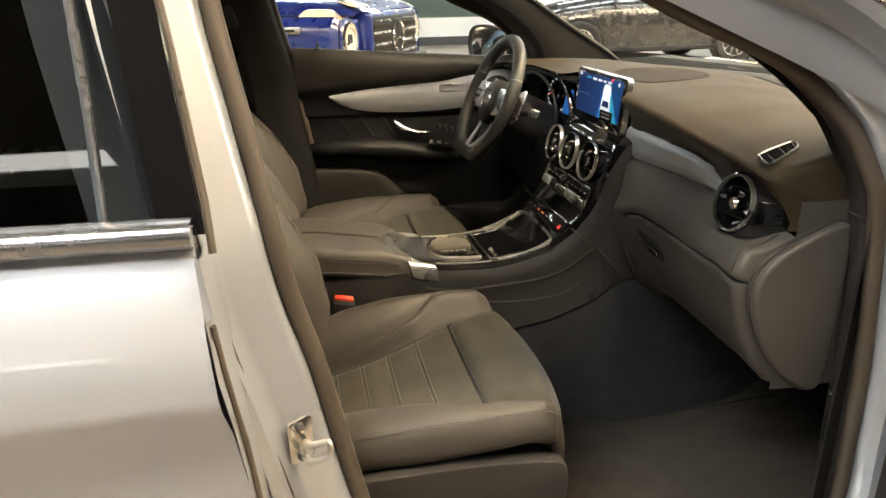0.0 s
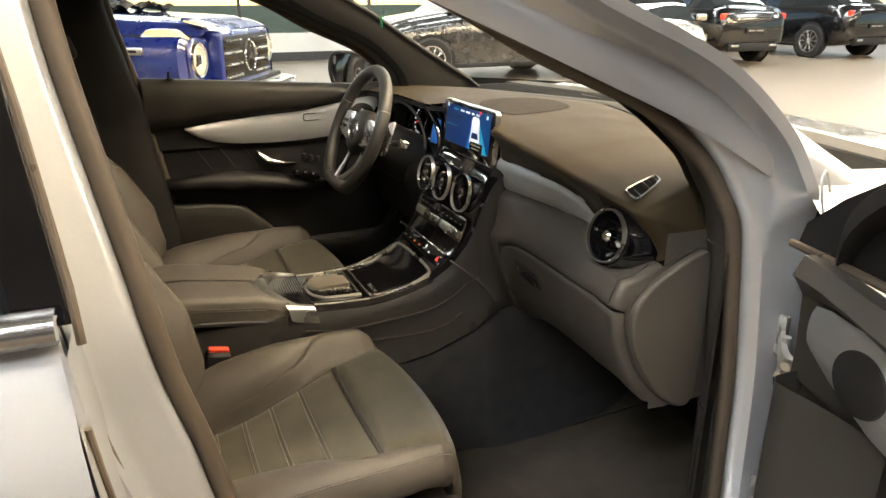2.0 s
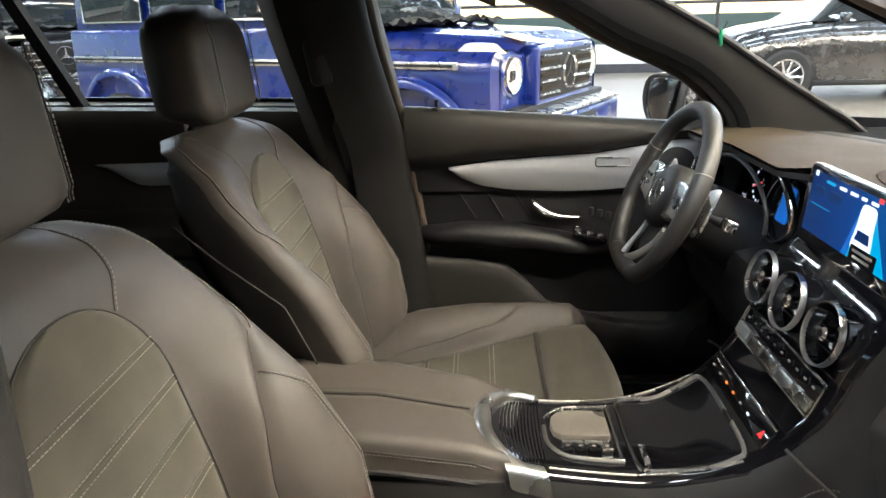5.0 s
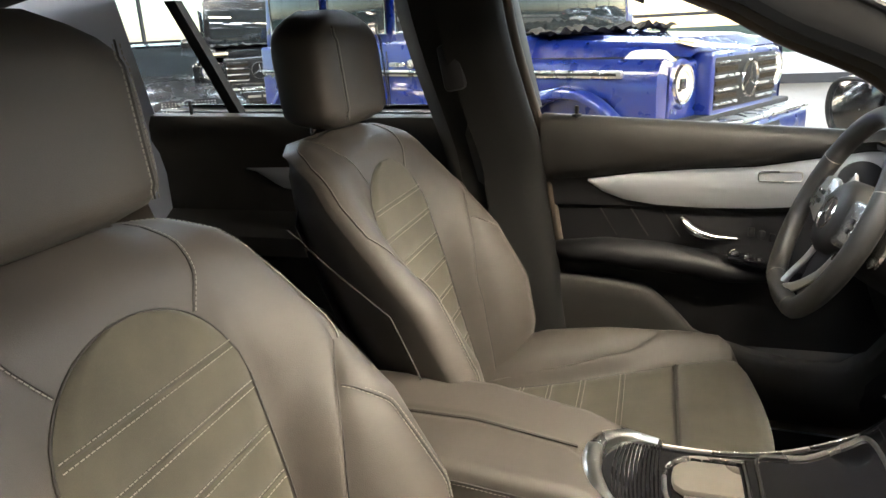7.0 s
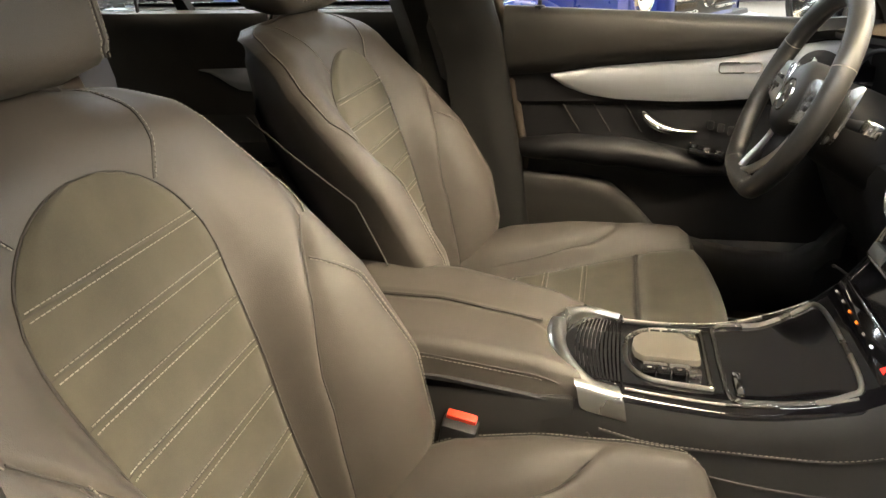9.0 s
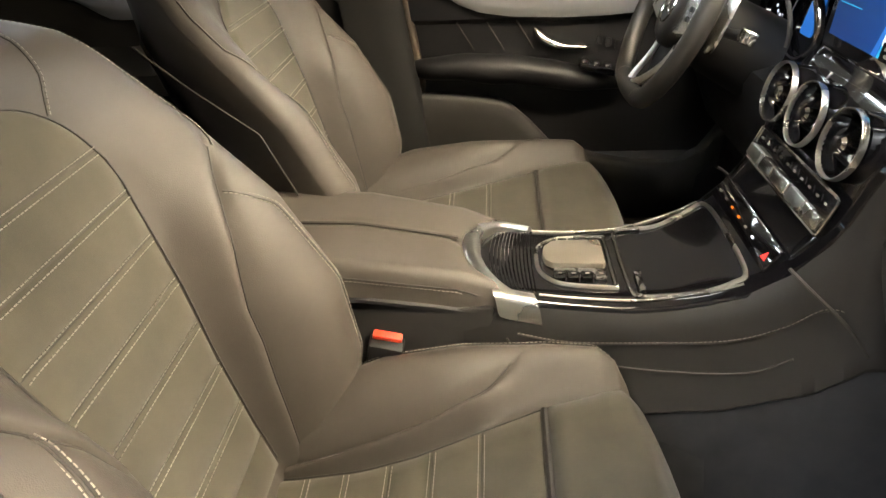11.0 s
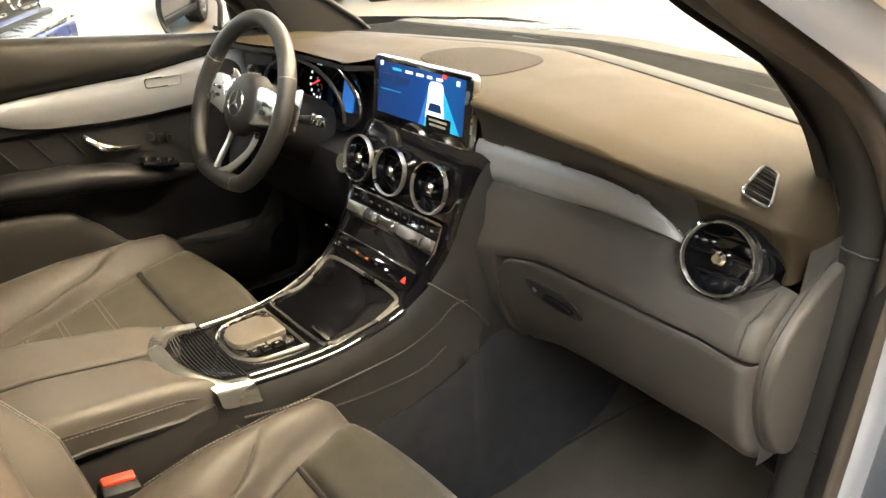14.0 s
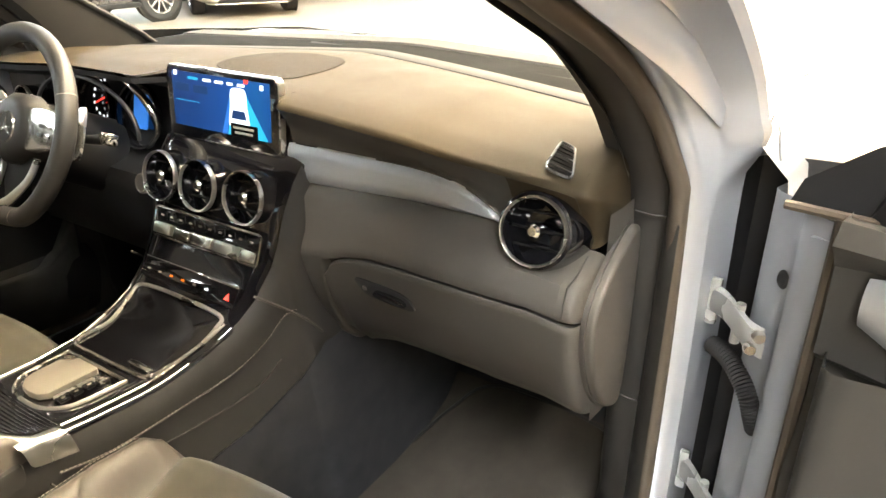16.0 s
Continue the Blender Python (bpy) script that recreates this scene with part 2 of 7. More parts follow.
M["mesh"] = material("perforated_speaker_mesh", (0.026, 0.021, 0.015), 0.8, spec=0.15, bump=1.0, bump_scale=1400, cells=True)
M["padskin"] = material("satin_touch_pad", (0.22, 0.20, 0.17), 0.32, metal=0.5)
M["red_glow"] = glow("red_lamp", (1.0, 0.04, 0.03), 1.2)
M["white_glow"] = glow("white_lamp", (0.8, 0.88, 1.0), 1.0)
M["blue_glow"] = glow("blue_lamp", (0.02, 0.17, 0.62), 0.5)
M["cyan_glow"] = glow("cyan_lamp", (0.01, 0.36, 0.62), 0.7)
M["darkblue_glow"] = glow("dark_blue_lamp", (0.005, 0.03, 0.12), 0.5)
M["amber_glow"] = glow("amber_lamp", (1.0, 0.22, 0.01), 0.6)
M["tag"] = material("green_plastic", (0.02, 0.22, 0.10), 0.4)
M["screen"] = glow("screen_blue", (0.005, 0.055, 0.24), 0.45)
_nt = M["screen"].node_tree
_tc, _sp, _rp = _nt.nodes.new("ShaderNodeTexCoord"), _nt.nodes.new("ShaderNodeSeparateXYZ"), _nt.nodes.new("ShaderNodeValToRGB")
_nt.links.new(_tc.outputs["Generated"], _sp.inputs[0])
_nt.links.new(_sp.outputs[1], _rp.inputs[0])
for _p, _c in ((0.12, (0.004, 0.12, 0.36, 1)), (0.45, (0.004, 0.055, 0.26, 1)), (0.75, (0.004, 0.028, 0.14, 1))):
    _e = _rp.color_ramp.elements.new(_p)
    _e.color = _c
_rp.color_ramp.elements[0].color = (0.004, 0.07, 0.26, 1)
_rp.color_ramp.elements[-1].color = (0.003, 0.012, 0.07, 1)
_nt.links.new(_rp.outputs[0], _nt.nodes["Principled BSDF"].inputs["Emission Color"])
M["vent_black"] = material("dull_vent_black", (0.006, 0.006, 0.006), 0.9, spec=0.05)
M["alu_dark"] = material("dark_scuttle", (0.10, 0.10, 0.10), 0.25, metal=0.3, coat=0.5)
M["scuttle"] = material("satin_scuttle", (0.045, 0.045, 0.044), 0.7, spec=0.12)
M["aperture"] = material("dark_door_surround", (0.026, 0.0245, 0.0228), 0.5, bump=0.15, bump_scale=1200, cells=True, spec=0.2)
M["hinge"] = material("painted_hinge_steel", (0.40, 0.40, 0.39), 0.3, metal=0.5)
M["belt"] = material("belt_webbing", (0.045, 0.043, 0.04), 0.7, bump=0.6, bump_scale=900, stretch=(1, 1, 4))
M["bronze"] = material("gloss_window_frame", (0.085, 0.069, 0.054), 0.3, metal=0.2)
M["mirror"] = material("mirror_glass", (0.85, 0.87, 0.88), 0.02, metal=1.0, mottle=0.0, rough_var=0.0)
M["rimskin"] = material("black_wheel_leather", (0.020, 0.019, 0.017), 0.45, bump=0.2, bump_scale=1200, cells=True)
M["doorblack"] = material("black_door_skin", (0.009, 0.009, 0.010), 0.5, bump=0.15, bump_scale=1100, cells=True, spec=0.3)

# ---- the showroom ----
M["light"] = glow("ceiling_light_panel", (1.0, 0.85, 0.64), 92.0)
# Cool, dimmer panels added as fill from the open-door side.
M["side_fill"] = glow("cool_side_fill_panel", (0.92, 0.96, 1.0), 56.0)
M["light_far"] = glow("far_ceiling_light_panel", (0.92, 0.96, 1.0), 18.0)
# Cool panels over the north side stand in for daylight from its windows.
M["daylight_fill"] = glow("cool_daylight_fill_panel", (0.80, 0.91, 1.0), 40.0)
M["soffit"] = material("grey_soffit", (0.24, 0.24, 0.235), 0.8, mottle=0.05, mottle_scale=1)
M["darkwall"] = material("grey_wall", (0.20, 0.20, 0.20), 0.8, mottle=0.05, mottle_scale=1)
M["kick"] = material("dark_skirting", (0.04, 0.04, 0.045), 0.4)
M["lawn"] = material("lawn", (0.07, 0.12, 0.05), 0.9, mottle=0.4, mottle_scale=0.6)


def room():
    t = 0.2
    x0, x1, y0, y1, h = -16.0, 24.0, -13.0, 15.3, 4.6
    part("floor", box(((x0 + x1) / 2, (y0 + y1) / 2, -0.1), (x1 - x0 + 0.4, y1 - y0 + 0.4, 0.2)), M["floor"])
    tagged(bpy.data.objects["floor"], "polished beige grey stone showroom floor", "floor", kind="structure")
    tagged(part("ground", box((0, 0, -0.25), (400, 400, 0.1)), M["lawn"]), "green lawn outside the shop windows", "ground", kind="structure")
    o = part("ceiling", box(((x0 + x1) / 2, (y0 + y1) / 2, h + t / 2), (x1 - x0 + 0.4, y1 - y0 + 0.4, t)), M["soffit"])
    tagged(o, "grey showroom ceiling with light panels", "ceiling", kind="structure")
    def glazed(nm, a, b, fixed, along_x, zt=4.1):
        """A glazed front: dark skirting, white parapet, tall windows, lintel."""
        def bx(u0, u1, z0, z1, th, off=0.0):
            c, s = (u0 + u1) / 2, u1 - u0
            return box((c, fixed + 0.1 + off, (z0 + z1) / 2), (s, th, z1 - z0)) if along_x else box((fixed + 0.1 + off, c, (z0 + z1) / 2), (th, s, z1 - z0))
        tagged(part(nm, bx(a, b, 0.20, 0.62, 0.2), M["wall"]), "low white parapet under the shop windows", "wall", kind="structure")
        tagged(part(nm + "_skirting", bx(a, b, 0.0, 0.20, 0.24), M["kick"]), "dark skirting of the shop front", "skirting", kind="structure")
        tagged(part(nm + "_lintel", bx(a, b, zt, h, 0.2), M["wall"]), "white lintel above the shop windows", "wall", kind="structure")
        n = int((b - a) / 2.9)
        for i in range(n):
            w = (b - a) / n
            ua = a + w * i
            win = thing("window_%d" % (len([q for q in bpy.data.objects if q.name.startswith("window_") and q.type == "EMPTY"]) + 1), (ua + w / 2, fixed, 0.62) if along_x else (fixed, ua + w / 2, 0.62), "tall shop window with dark slim frame", "window", "shop windows", "structure")
            part("pane", bx(ua + 0.05, ua + w - 0.02, 0.64, zt - 0.02, 0.012), M["glass"], win).visible_shadow = False
            part("window_frame", [bx(ua, ua + 0.06, 0.62, zt, 0.1), bx(ua + 0.06, ua + w, 1.45, 1.52, 0.09)], M["kick"], win)
    glazed("wall_north", x0, x1, y1, True)
    # Unseen wall, made solid and grey to hold back light from this side.
    tagged(part("unseen_wall_south", box(((x0 + x1) / 2, y0 - 0.1, h / 2), (x1 - x0, 0.2, h)), M["darkwall"]), "unseen plain grey wall closing off the south side", "wall", kind="structure")
    glazed("wall_east", y0, y1, x1, False)
    # Unseen front, glazed to bring daylight onto the open door and pillar.
    glazed("wall_west", y0, y1, x0 - 0.2, False)
    # Rows -3.4, -0.2 and -3.6 are added fill for the open door and bonnet.
    rows = ((-9.4, (-3.6, 3.6, 9.0)), (-3.4, (-2.1,)), (-1.9, (-5.0, -1.6, 1.4, 4.4, 8.0, 12.5, 17)), (1.6, (-10, -5, 4.6, 9.5, 14, 18.5)), (-0.2, (3.4, 7.5, 11.5, 15.5, 19.5)), (-3.6, (9.5, 14.0, 18.5)), (5.0, (-9, -4.2, 3.2, 6.2, 9.2, 12.5, 16, 20)), (8.6, (-9, -4.2, -0.6, 3.2, 6.2, 9.2, 12.5, 16, 20)), (12.2, (-4.2, -0.6, 3.2, 6.2, 9.2, 12.5, 16, 20)))
    for yy, xs_ in rows:
        for xx in xs_:
            li = thing("ceiling_light", (xx, yy, h), "unseen long flat white ceiling light with a slim frame", "ceiling light", "showroom ceiling lights")
            part("diffuser", box((xx, yy, h - 0.045), (2.4, 0.6, 0.03)), M["daylight_fill"] if yy > 4 else M["light_far"] if yy < -9 else M["side_fill"] if yy < -1 and xx < 0 else M["light"], li)
            part("frame", [box((xx, yy + s * 0.32, h - 0.03), (2.48, 0.04, 0.06)) for s in (-1, 1)] + [box((xx + s * 1.22, yy, h - 0.03), (0.04, 0.6, 0.06)) for s in (-1, 1)], M["satin"], li)


room()

# ---- front seats ----
def spread(b, c, a):
    """Places across a seat from -b to b with points on the folds at c and the insert's edges at a."""
    c = min(c, b * 0.96)
    a = min(a, c - 0.006)
    h = [c + (b - c) * math.sin(0.5 * math.pi * k / 18) for k in range(18, 0, -1)] + [c, c - 0.003] + lin(c - 0.007, a, 10) + [a * k / 12 for k in range(11, 0, -1)]
    return [-u for u in h] + [0.0] + h[::-1]


def seat(y0, dx, label, ext=0.0, dz=0.0):
    """A front seat; u runs across from its middle, w up the backrest."""
    base = thing("front_seat", (0.2 + dx, y0, 0.36), label, "car seat", "front seats")
    O, D, Nn = Vector((0.012 + dx, y0, 0.66 + dz)), Vector((-0.305, 0, 0.952)), Vector((0.952, 0, 0.305))
    U = Vector((0, 1, 0))
    W = [-0.12, -0.06, 0.0, 0.105, 0.236, 0.34, 0.427, 0.50, 0.535, 0.552]
    B = [0.215, 0.245, 0.262, 0.276, 0.272, 0.262, 0.248, 0.222, 0.185, 0.115]
    H = [0.06, 0.09, 0.115, 0.128, 0.104, 0.060, 0.020, -0.004, -0.02, -0.03]
    TH = [0.05, 0.055, 0.06, 0.065, 0.095, 0.108, 0.115, 0.108, 0.085, 0.045]

    def half(w):
        return interp(w, W, B)

    def inner(w):
        if w > 0.345:
            return 0.129 * math.sqrt(max(1 - ((w - 0.345) / 0.119) ** 2, 0))
        return interp(w, [-0.1, 0.02, 0.12, 0.20, 0.30, 0.345], [0.086, 0.092, 0.102, 0.113, 0.126, 0.129])

    def crease(w):
        """Where the side bolster meets the band beside the insert."""
        return interp(w, [-0.1, 0.05, 0.13, 0.19, 0.24, 0.28, 0.325], [0.104, 0.122, 0.136, 0.149, 0.169, 0.194, 0.226])

    def front(u, w, lift=0.0):
        b, s = half(w), abs(u)
        a = interp(w, [-0.1, 0.02, 0.12, 0.23, 0.33, 0.42, 0.55], [0.080, 0.088, 0.098, 0.108, 0.120, 0.112, 0.05])
        h = interp(w, W, H)
        r = min(max((s - a) / max(b - a, 1e-4), 0), 1)
        upper = h * sm(r / 0.78)
        c = crease(min(w, 0.325))
        hc = h * interp(w, [0.0, 0.15, 0.25, 0.33], [0.34, 0.42, 0.66, 0.92])
        lower = hc * sm((s - a) / max(c - a, 1e-4)) if s < c else hc + (h - hc) * math.sin(0.5 * math.pi * min((s - c) / (0.60 * max(b - c, 1e-4)), 1)) ** 0.85
        lower -= 0.006 * math.exp(-((s - c) / 0.006) ** 2)
        m = sm((0.365 - w) / 0.07)
        f = upper + (lower - upper) * m
        f += 0.008 * math.exp(-((r - 0.25) / 0.16) ** 2) * sm((0.5 - w) / 0.2) * (1 - 0.6 * m)
        if r > 0.74:
            e = (r - 0.74) / 0.26
            f -= 0.034 * (1 - math.sqrt(max(1 - e * e, 0)))
        if w > 0.46:
            f -= 0.05 * ((w - 0.46) / 0.092) ** 2
        return O + D * w + U * u + Nn * (f + lift)

    secs = []
    ws = smooth_list(W, 6)
    for w in ws:
        b, th = half(w), interp(w, W, TH)
        ring = [front(u, w) for u in spread(b, crease(min(w, 0.325)), inner(min(max(w, 0.0), 0.345)))]
        end = (ring[-1] - (O + D * w + U * b)).dot(Nn)
        for k in range(1, 14):
            a = k / 14
            u = b * math.cos(math.pi * a) * (1 - 0.10 * math.sin(math.pi * a))
            n = end - (th + end) * min(1, math.sin(math.pi * a) * 1.5)
            ring.append(O + D * w + U * u + Nn * n)
        secs.append(ring)
    part("backrest", loft(secs, ring=True, caps=True), M["leather"], base, "dark leather backrest with side bolsters", 60)

    # horizontally stitched suede strips of the backrest
    cuts = [-0.05, 0.0, 0.055, 0.111, 0.167, 0.223, 0.278, 0.331, 0.384, 0.463]
    for w0, w1 in zip(cuts, cuts[1:]):
        def pad(p, w, w0=w0, w1=w1):
            a = inner(w) * 0.985
            q = (w - w0) / (w1 - w0)
            edge = min(1, (1 - abs(p)) / 0.12) if abs(p) < 1 else 0
            k = 0.0015 + 0.0065 * (max(math.sin(math.pi * q), 0) ** 0.45 if w1 < 0.46 else min(1, math.sin(math.pi * min(q, 0.5)) ** 0.45)) * edge ** 0.5
            return front(a * p, w, k)
        part("insert_panel", grid(pad, lin(-1, 1, 21), lin(w0 + 0.0006, w1 - 0.0006, 9)), M["suede"], base, "dark suede strip between double stitching", 60)
    threads = []
    for w in cuts[2:-1]:
        a = inner(w)
        for o in (-0.0042, 0.0042):
            threads.append(dashes([front(a * p, w + o, 0.0066) for p in lin(-0.97, 0.97, 24)], 0.0042, 0.0017, 0.00062))
    # seams: round the insert, the bolster creases, the shoulder seams
    seams = []
    arch = [front(-inner(w) - 0.001, w, 0.001) for w in lin(-0.04, 0.4, 16)] + [front(-inner(w) - 0.001, w, 0.001) for w in lin(0.41, 0.4635, 16)]
    arch += [front(inner(w) + 0.001, w, 0.001) for w in lin(0.4635, 0.41, 16)] + [front(inner(w) + 0.001, w, 0.001) for w in lin(0.4, -0.04, 16)]
    seams.append(tube(arch, 0.0013, 6))
    for s in (-1, 1):
        seams.append(tube([front(s * crease(w), w, 0.0008) for w in lin(-0.08, 0.325, 60)], 0.0014, 6))
        sh = [front(s * interp(w, [0.432, 0.468, 0.51, 0.55], [0.090, 0.113, 0.128, 0.118]), w, 0.0005) for w in lin(0.434, 0.55, 14)]
        seams.append(tube(sh, 0.0008, 6))
        threads.append(dashes([p + Nn * 0.0012 + U * s * 0.003 for p in sh], 0.004, 0.0018, 0.0007))
        arc = [front(s * interp(w, [-0.08, 0.05, 0.12, 0.177, 0.232, 0.278], [0.226, 0.231, 0.236, 0.229, 0.222, 0.196]), w, 0.0006) for w in lin(-0.08, 0.278, 44)]
        seams.append(tube(arc, 0.0015, 6))
        for o in (0.0045, -0.0045):
            threads.append(dashes([p + Nn * 0.0012 + U * o for p in arc], 0.0042, 0.0018, 0.0007))
        edge = [front(s * half(w) * interp(w, [0.325, 0.37, 0.50, 0.545], [0.875, 0.955, 0.97, 0.95]), w, 0.0008) for w in lin(0.325, 0.545, 30)]
        seams.append(tube(edge, 0.0012, 6))
        threads.append(dashes([p + Nn * 0.0014 for p in edge], 0.0042, 0.0018, 0.0007))
    for s in (-1, 1):
        side_line = []
        for z in lin(1.06, 0.70, 20):
            w = (z - 0.66) / 0.952
            n = interp(z, [0.70, 0.78, 0.889, 0.982, 1.06], [0.03, 0.052, 0.038, -0.034, -0.09])
            side_line.append(O + D * w + Nn * n + U * (s * (half(w) + 0.0005)))
        seams.append(tube(side_line, 0.0016, 6))
    tagged(part("seam", seams, M["seam"], base), kind="stuff")
    tagged(part("backrest_stitching", threads, M["thread"], base, "pale grey double stitching"), kind="stuff")
    # moulded back shell
    shell = []
    for w in lin(-0.02, 0.5, 14):
        b, th = half(w) * 0.86, interp(w, W, TH)
        shell.append([O + D * w + U * u - Nn * (th + 0.012 - 0.03 * (abs(u) / b) ** 4 - (0.02 if w > 0.45 else 0)) for u in lin(-b, b, 13)])
    part("back_shell", loft(shell), M["plastic"], base, "black plastic back shell")

    # headrest with two posts
    HO = Vector((-0.222 + dx, y0, 1.172 + dz))
    hs = []
    for k in range(17):
        q = k / 16
        z = 0.205 * q
        wd = 0.142 * (1 - abs(2 * q - 0.82) ** 4 * 0.30) * math.sqrt(max(1 - max((q - 0.8) / 0.2, 0) ** 2 * 0.55, 0)) * math.sqrt(max(1 - max((0.12 - q) / 0.12, 0) ** 2 * 0.6, 0))
        dp = 0.066 * math.sqrt(max(1 - max((q - 0.75) / 0.25, 0) ** 2 * 0.7, 0)) * math.sqrt(max(1 - max((0.15 - q) / 0.15, 0) ** 2 * 0.75, 0))
        row = []
        for i in range(36):
            a = 2 * math.pi * i / 36
            ca, sa = math.cos(a), math.sin(a)
            row.append(HO + Vector((math.copysign(abs(ca) ** 0.6, ca) * dp - 0.02 * (q - 0.4) + 0.012 * sa * sa, math.copysign(abs(sa) ** 0.62, sa) * wd, z)))
        hs.append(row)
    hr = part("headrest", loft(hs, ring=True, caps=True), M["leather"], base, "padded dark leather headrest", 60)
    for s in (-1, 1):
        lin_pts = [HO + Vector((0.066 * (1 if 0.15 < q < 0.75 else 0.94) - 0.02 * (q - 0.4) + 0.006, s * 0.098, 0.205 * q)) for q in lin(0.10, 0.86, 20)]
        part("headrest_seam", tube(lin_pts, 0.0012, 6), M["seam"], hr)
        tagged(part("headrest_stitching", [dashes([p + Vector((0.001, o, 0)) for p in lin_pts], 0.0042, 0.0018, 0.0007) for o in (-0.005, 0.005)], M["thread"], hr, "pale grey double stitching"), kind="stuff")
    for s in (-1, 1):
        post = part("headrest_post", tube([HO + Vector((-0.01, s * 0.065, -0.10)), HO + Vector((-0.012, s * 0.065, 0.03))], 0.0065, 10), M["chrome"], base, "chrome headrest post")
        part("collar", lathe([(0.0, 0.012), (0.010, 0.012), (0.017, 0.008), (0.019, 0.0), (0.019, -0.012)], Matrix.Translation(HO + Vector((-0.01, s * 0.065, -0.037))), 16), M["black"], post)

    # cushion
    X = [0.0, 0.06, 0.15, 0.25, 0.36, 0.44, 0.475, 0.498, 0.512, 0.514]
    ZC = [0.588, 0.592, 0.603, 0.621, 0.645, 0.652, 0.648, 0.630, 0.595, 0.55]
    ZB = [0.625, 0.655, 0.680, 0.693, 0.700, 0.697, 0.684, 0.655, 0.61, 0.56]
    BW = [0.19, 0.222, 0.245, 0.254, 0.256, 0.252, 0.243, 0.228, 0.214, 0.208]

    def seat_in(x):
        """Half width of the stitched insert."""
        return interp(x, [0.0, 0.13, 0.20, 0.28, 0.355, 0.43, 0.50], [0.080, 0.088, 0.103, 0.133, 0.158, 0.172, 0.190])

    def fold(x):
        """Half width at the fold that sweeps outwards towards the front."""
        return interp(x, [0.0, 0.05, 0.11, 0.17, 0.23, 0.285, 0.32, 0.35, 0.38], [0.088, 0.096, 0.106, 0.122, 0.143, 0.174, 0.205, 0.238, 0.262])

    def top(u, x, lift=0.0):
        b, s = interp(x, X, BW), abs(u)
        a, c = seat_in(x), fold(x)
        zc, zb = interp(x, X, ZC), interp(x, X, ZB)
        band = zc + (zb - zc) * interp(x, [0.0, 0.2, 0.36, 0.44], [0.30, 0.42, 0.80, 0.95])
        if s <= a:
            z = zc - 0.006 * (1 - (s / a) ** 2)
        elif s <= c or c >= b:
            t = (s - a) / max(min(c, b) - a, 1e-4)
            z = zc + (band - zc) * sm(min(t * 1.25, 1)) + 0.004 * math.sin(math.pi * min(t, 1))
        else:
            z = band + (zb + 0.004 - band) * math.sin(0.5 * math.pi * min((s - c) / (0.62 * (b - c)), 1)) ** 0.8
        m = 1 - sm((x - 0.25) / 0.10)
        plain = zc - 0.006 * (1 - min(s / a, 1) ** 2) + (zb - zc) * sm((s - a) / (0.72 * (b - a)))
        z = plain + (z - 0.008 * math.exp(-((s - c) / 0.006) ** 2) - plain) * m
        r = s / b
        if r > 0.80:
            e = min((r - 0.80) / 0.20, 1)
            z -= 0.045 * (1 - math.sqrt(max(1 - e * e, 0)))
        return Vector((x + dx + ext * sm((x - 0.12) / 0.32) - 0.05 * (s / 0.25) ** 2 * max(0, (x - 0.42) / 0.095), y0 + u, z + dz + lift))

    secs = []
    for x in smooth_list(X, 8):
        b = interp(x, X, BW)
        ring = [top(u, x) for u in spread(b, fold(x), seat_in(x))]
        zb = interp(x, [0.0, 0.06, 0.40, 0.47, 0.512], [0.56, 0.60, 0.624, 0.610, 0.548])
        xx = x + dx + ext * sm((x - 0.12) / 0.32) - 0.05 * max(0, (x - 0.42) / 0.095)
        ring += [Vector((xx, y0 + b, (ring[82].z + zb) / 2)), Vector((xx, y0 + b * 0.95, zb)), Vector((xx, y0 + b * 0.80, zb - 0.004)), Vector((xx, y0, 0.545)), Vector((xx, y0 - b * 0.80, zb - 0.004)), Vector((xx, y0 - b * 0.95, zb)), Vector((xx, y0 - b, (ring[0].z + zb) / 2))]
        secs.append(ring)
    part("cushion", loft(secs, ring=True, caps=True), M["leather"], base, "dark leather seat cushion with raised bolsters", 60)
    cx = [0.02, 0.068, 0.118, 0.171, 0.223, 0.281, 0.352]
    for x0, x1 in zip(cx, cx[1:]):
        def pad(p, x, x0=x0, x1=x1):
            a = seat_in(x) - 0.003
            q = (x - x0) / (x1 - x0)
            e = min(1, (1 - abs(p)) / 0.1)
            return top(a * p, x, 0.0018 + 0.006 * max(math.sin(math.pi * q), 0) ** 0.45 * e ** 0.5)
        part("cushion_panel", grid(pad, lin(-1, 1, 21), lin(x0 + 0.0006, x1 - 0.0006, 9)), M["suede"], base, "dark suede strip of the seat", 60)
    th2 = []
    for x in cx[1:-1]:
        a = seat_in(x) - 0.003
        for o in (-0.0035, 0.0035):
            th2.append(dashes([top(a * p, x + o, 0.0068) for p in lin(-0.96, 0.96, 20)], 0.004, 0.0018, 0.00062))

    def thigh(p, x):
        a = interp(x, [0.36, 0.43, 0.48, 0.514], [0.160, 0.178, 0.190, 0.172])
        q = (x - 0.362) / 0.150
        e = min(1, (1 - abs(p)) / 0.14) ** 0.5
        return top(a * p, x, 0.002 + 0.013 * min(1, q / 0.10) ** 0.5 * e)
    part("thigh_support", grid(thigh, lin(-1, 1, 27), lin(0.362, 0.5135, 26)), M["suede"], base, "sliding suede thigh support", 60)
    sm2 = [tube([top(s * (seat_in(x) + 0.0005), x, 0.0005) for x in lin(0.03, 0.495, 36)], 0.0012, 6) for s in (-1, 1)]
    sm2.append(tube([top(u, 0.357, 0.001) for u in lin(-0.158, 0.158, 20)], 0.0042, 6))
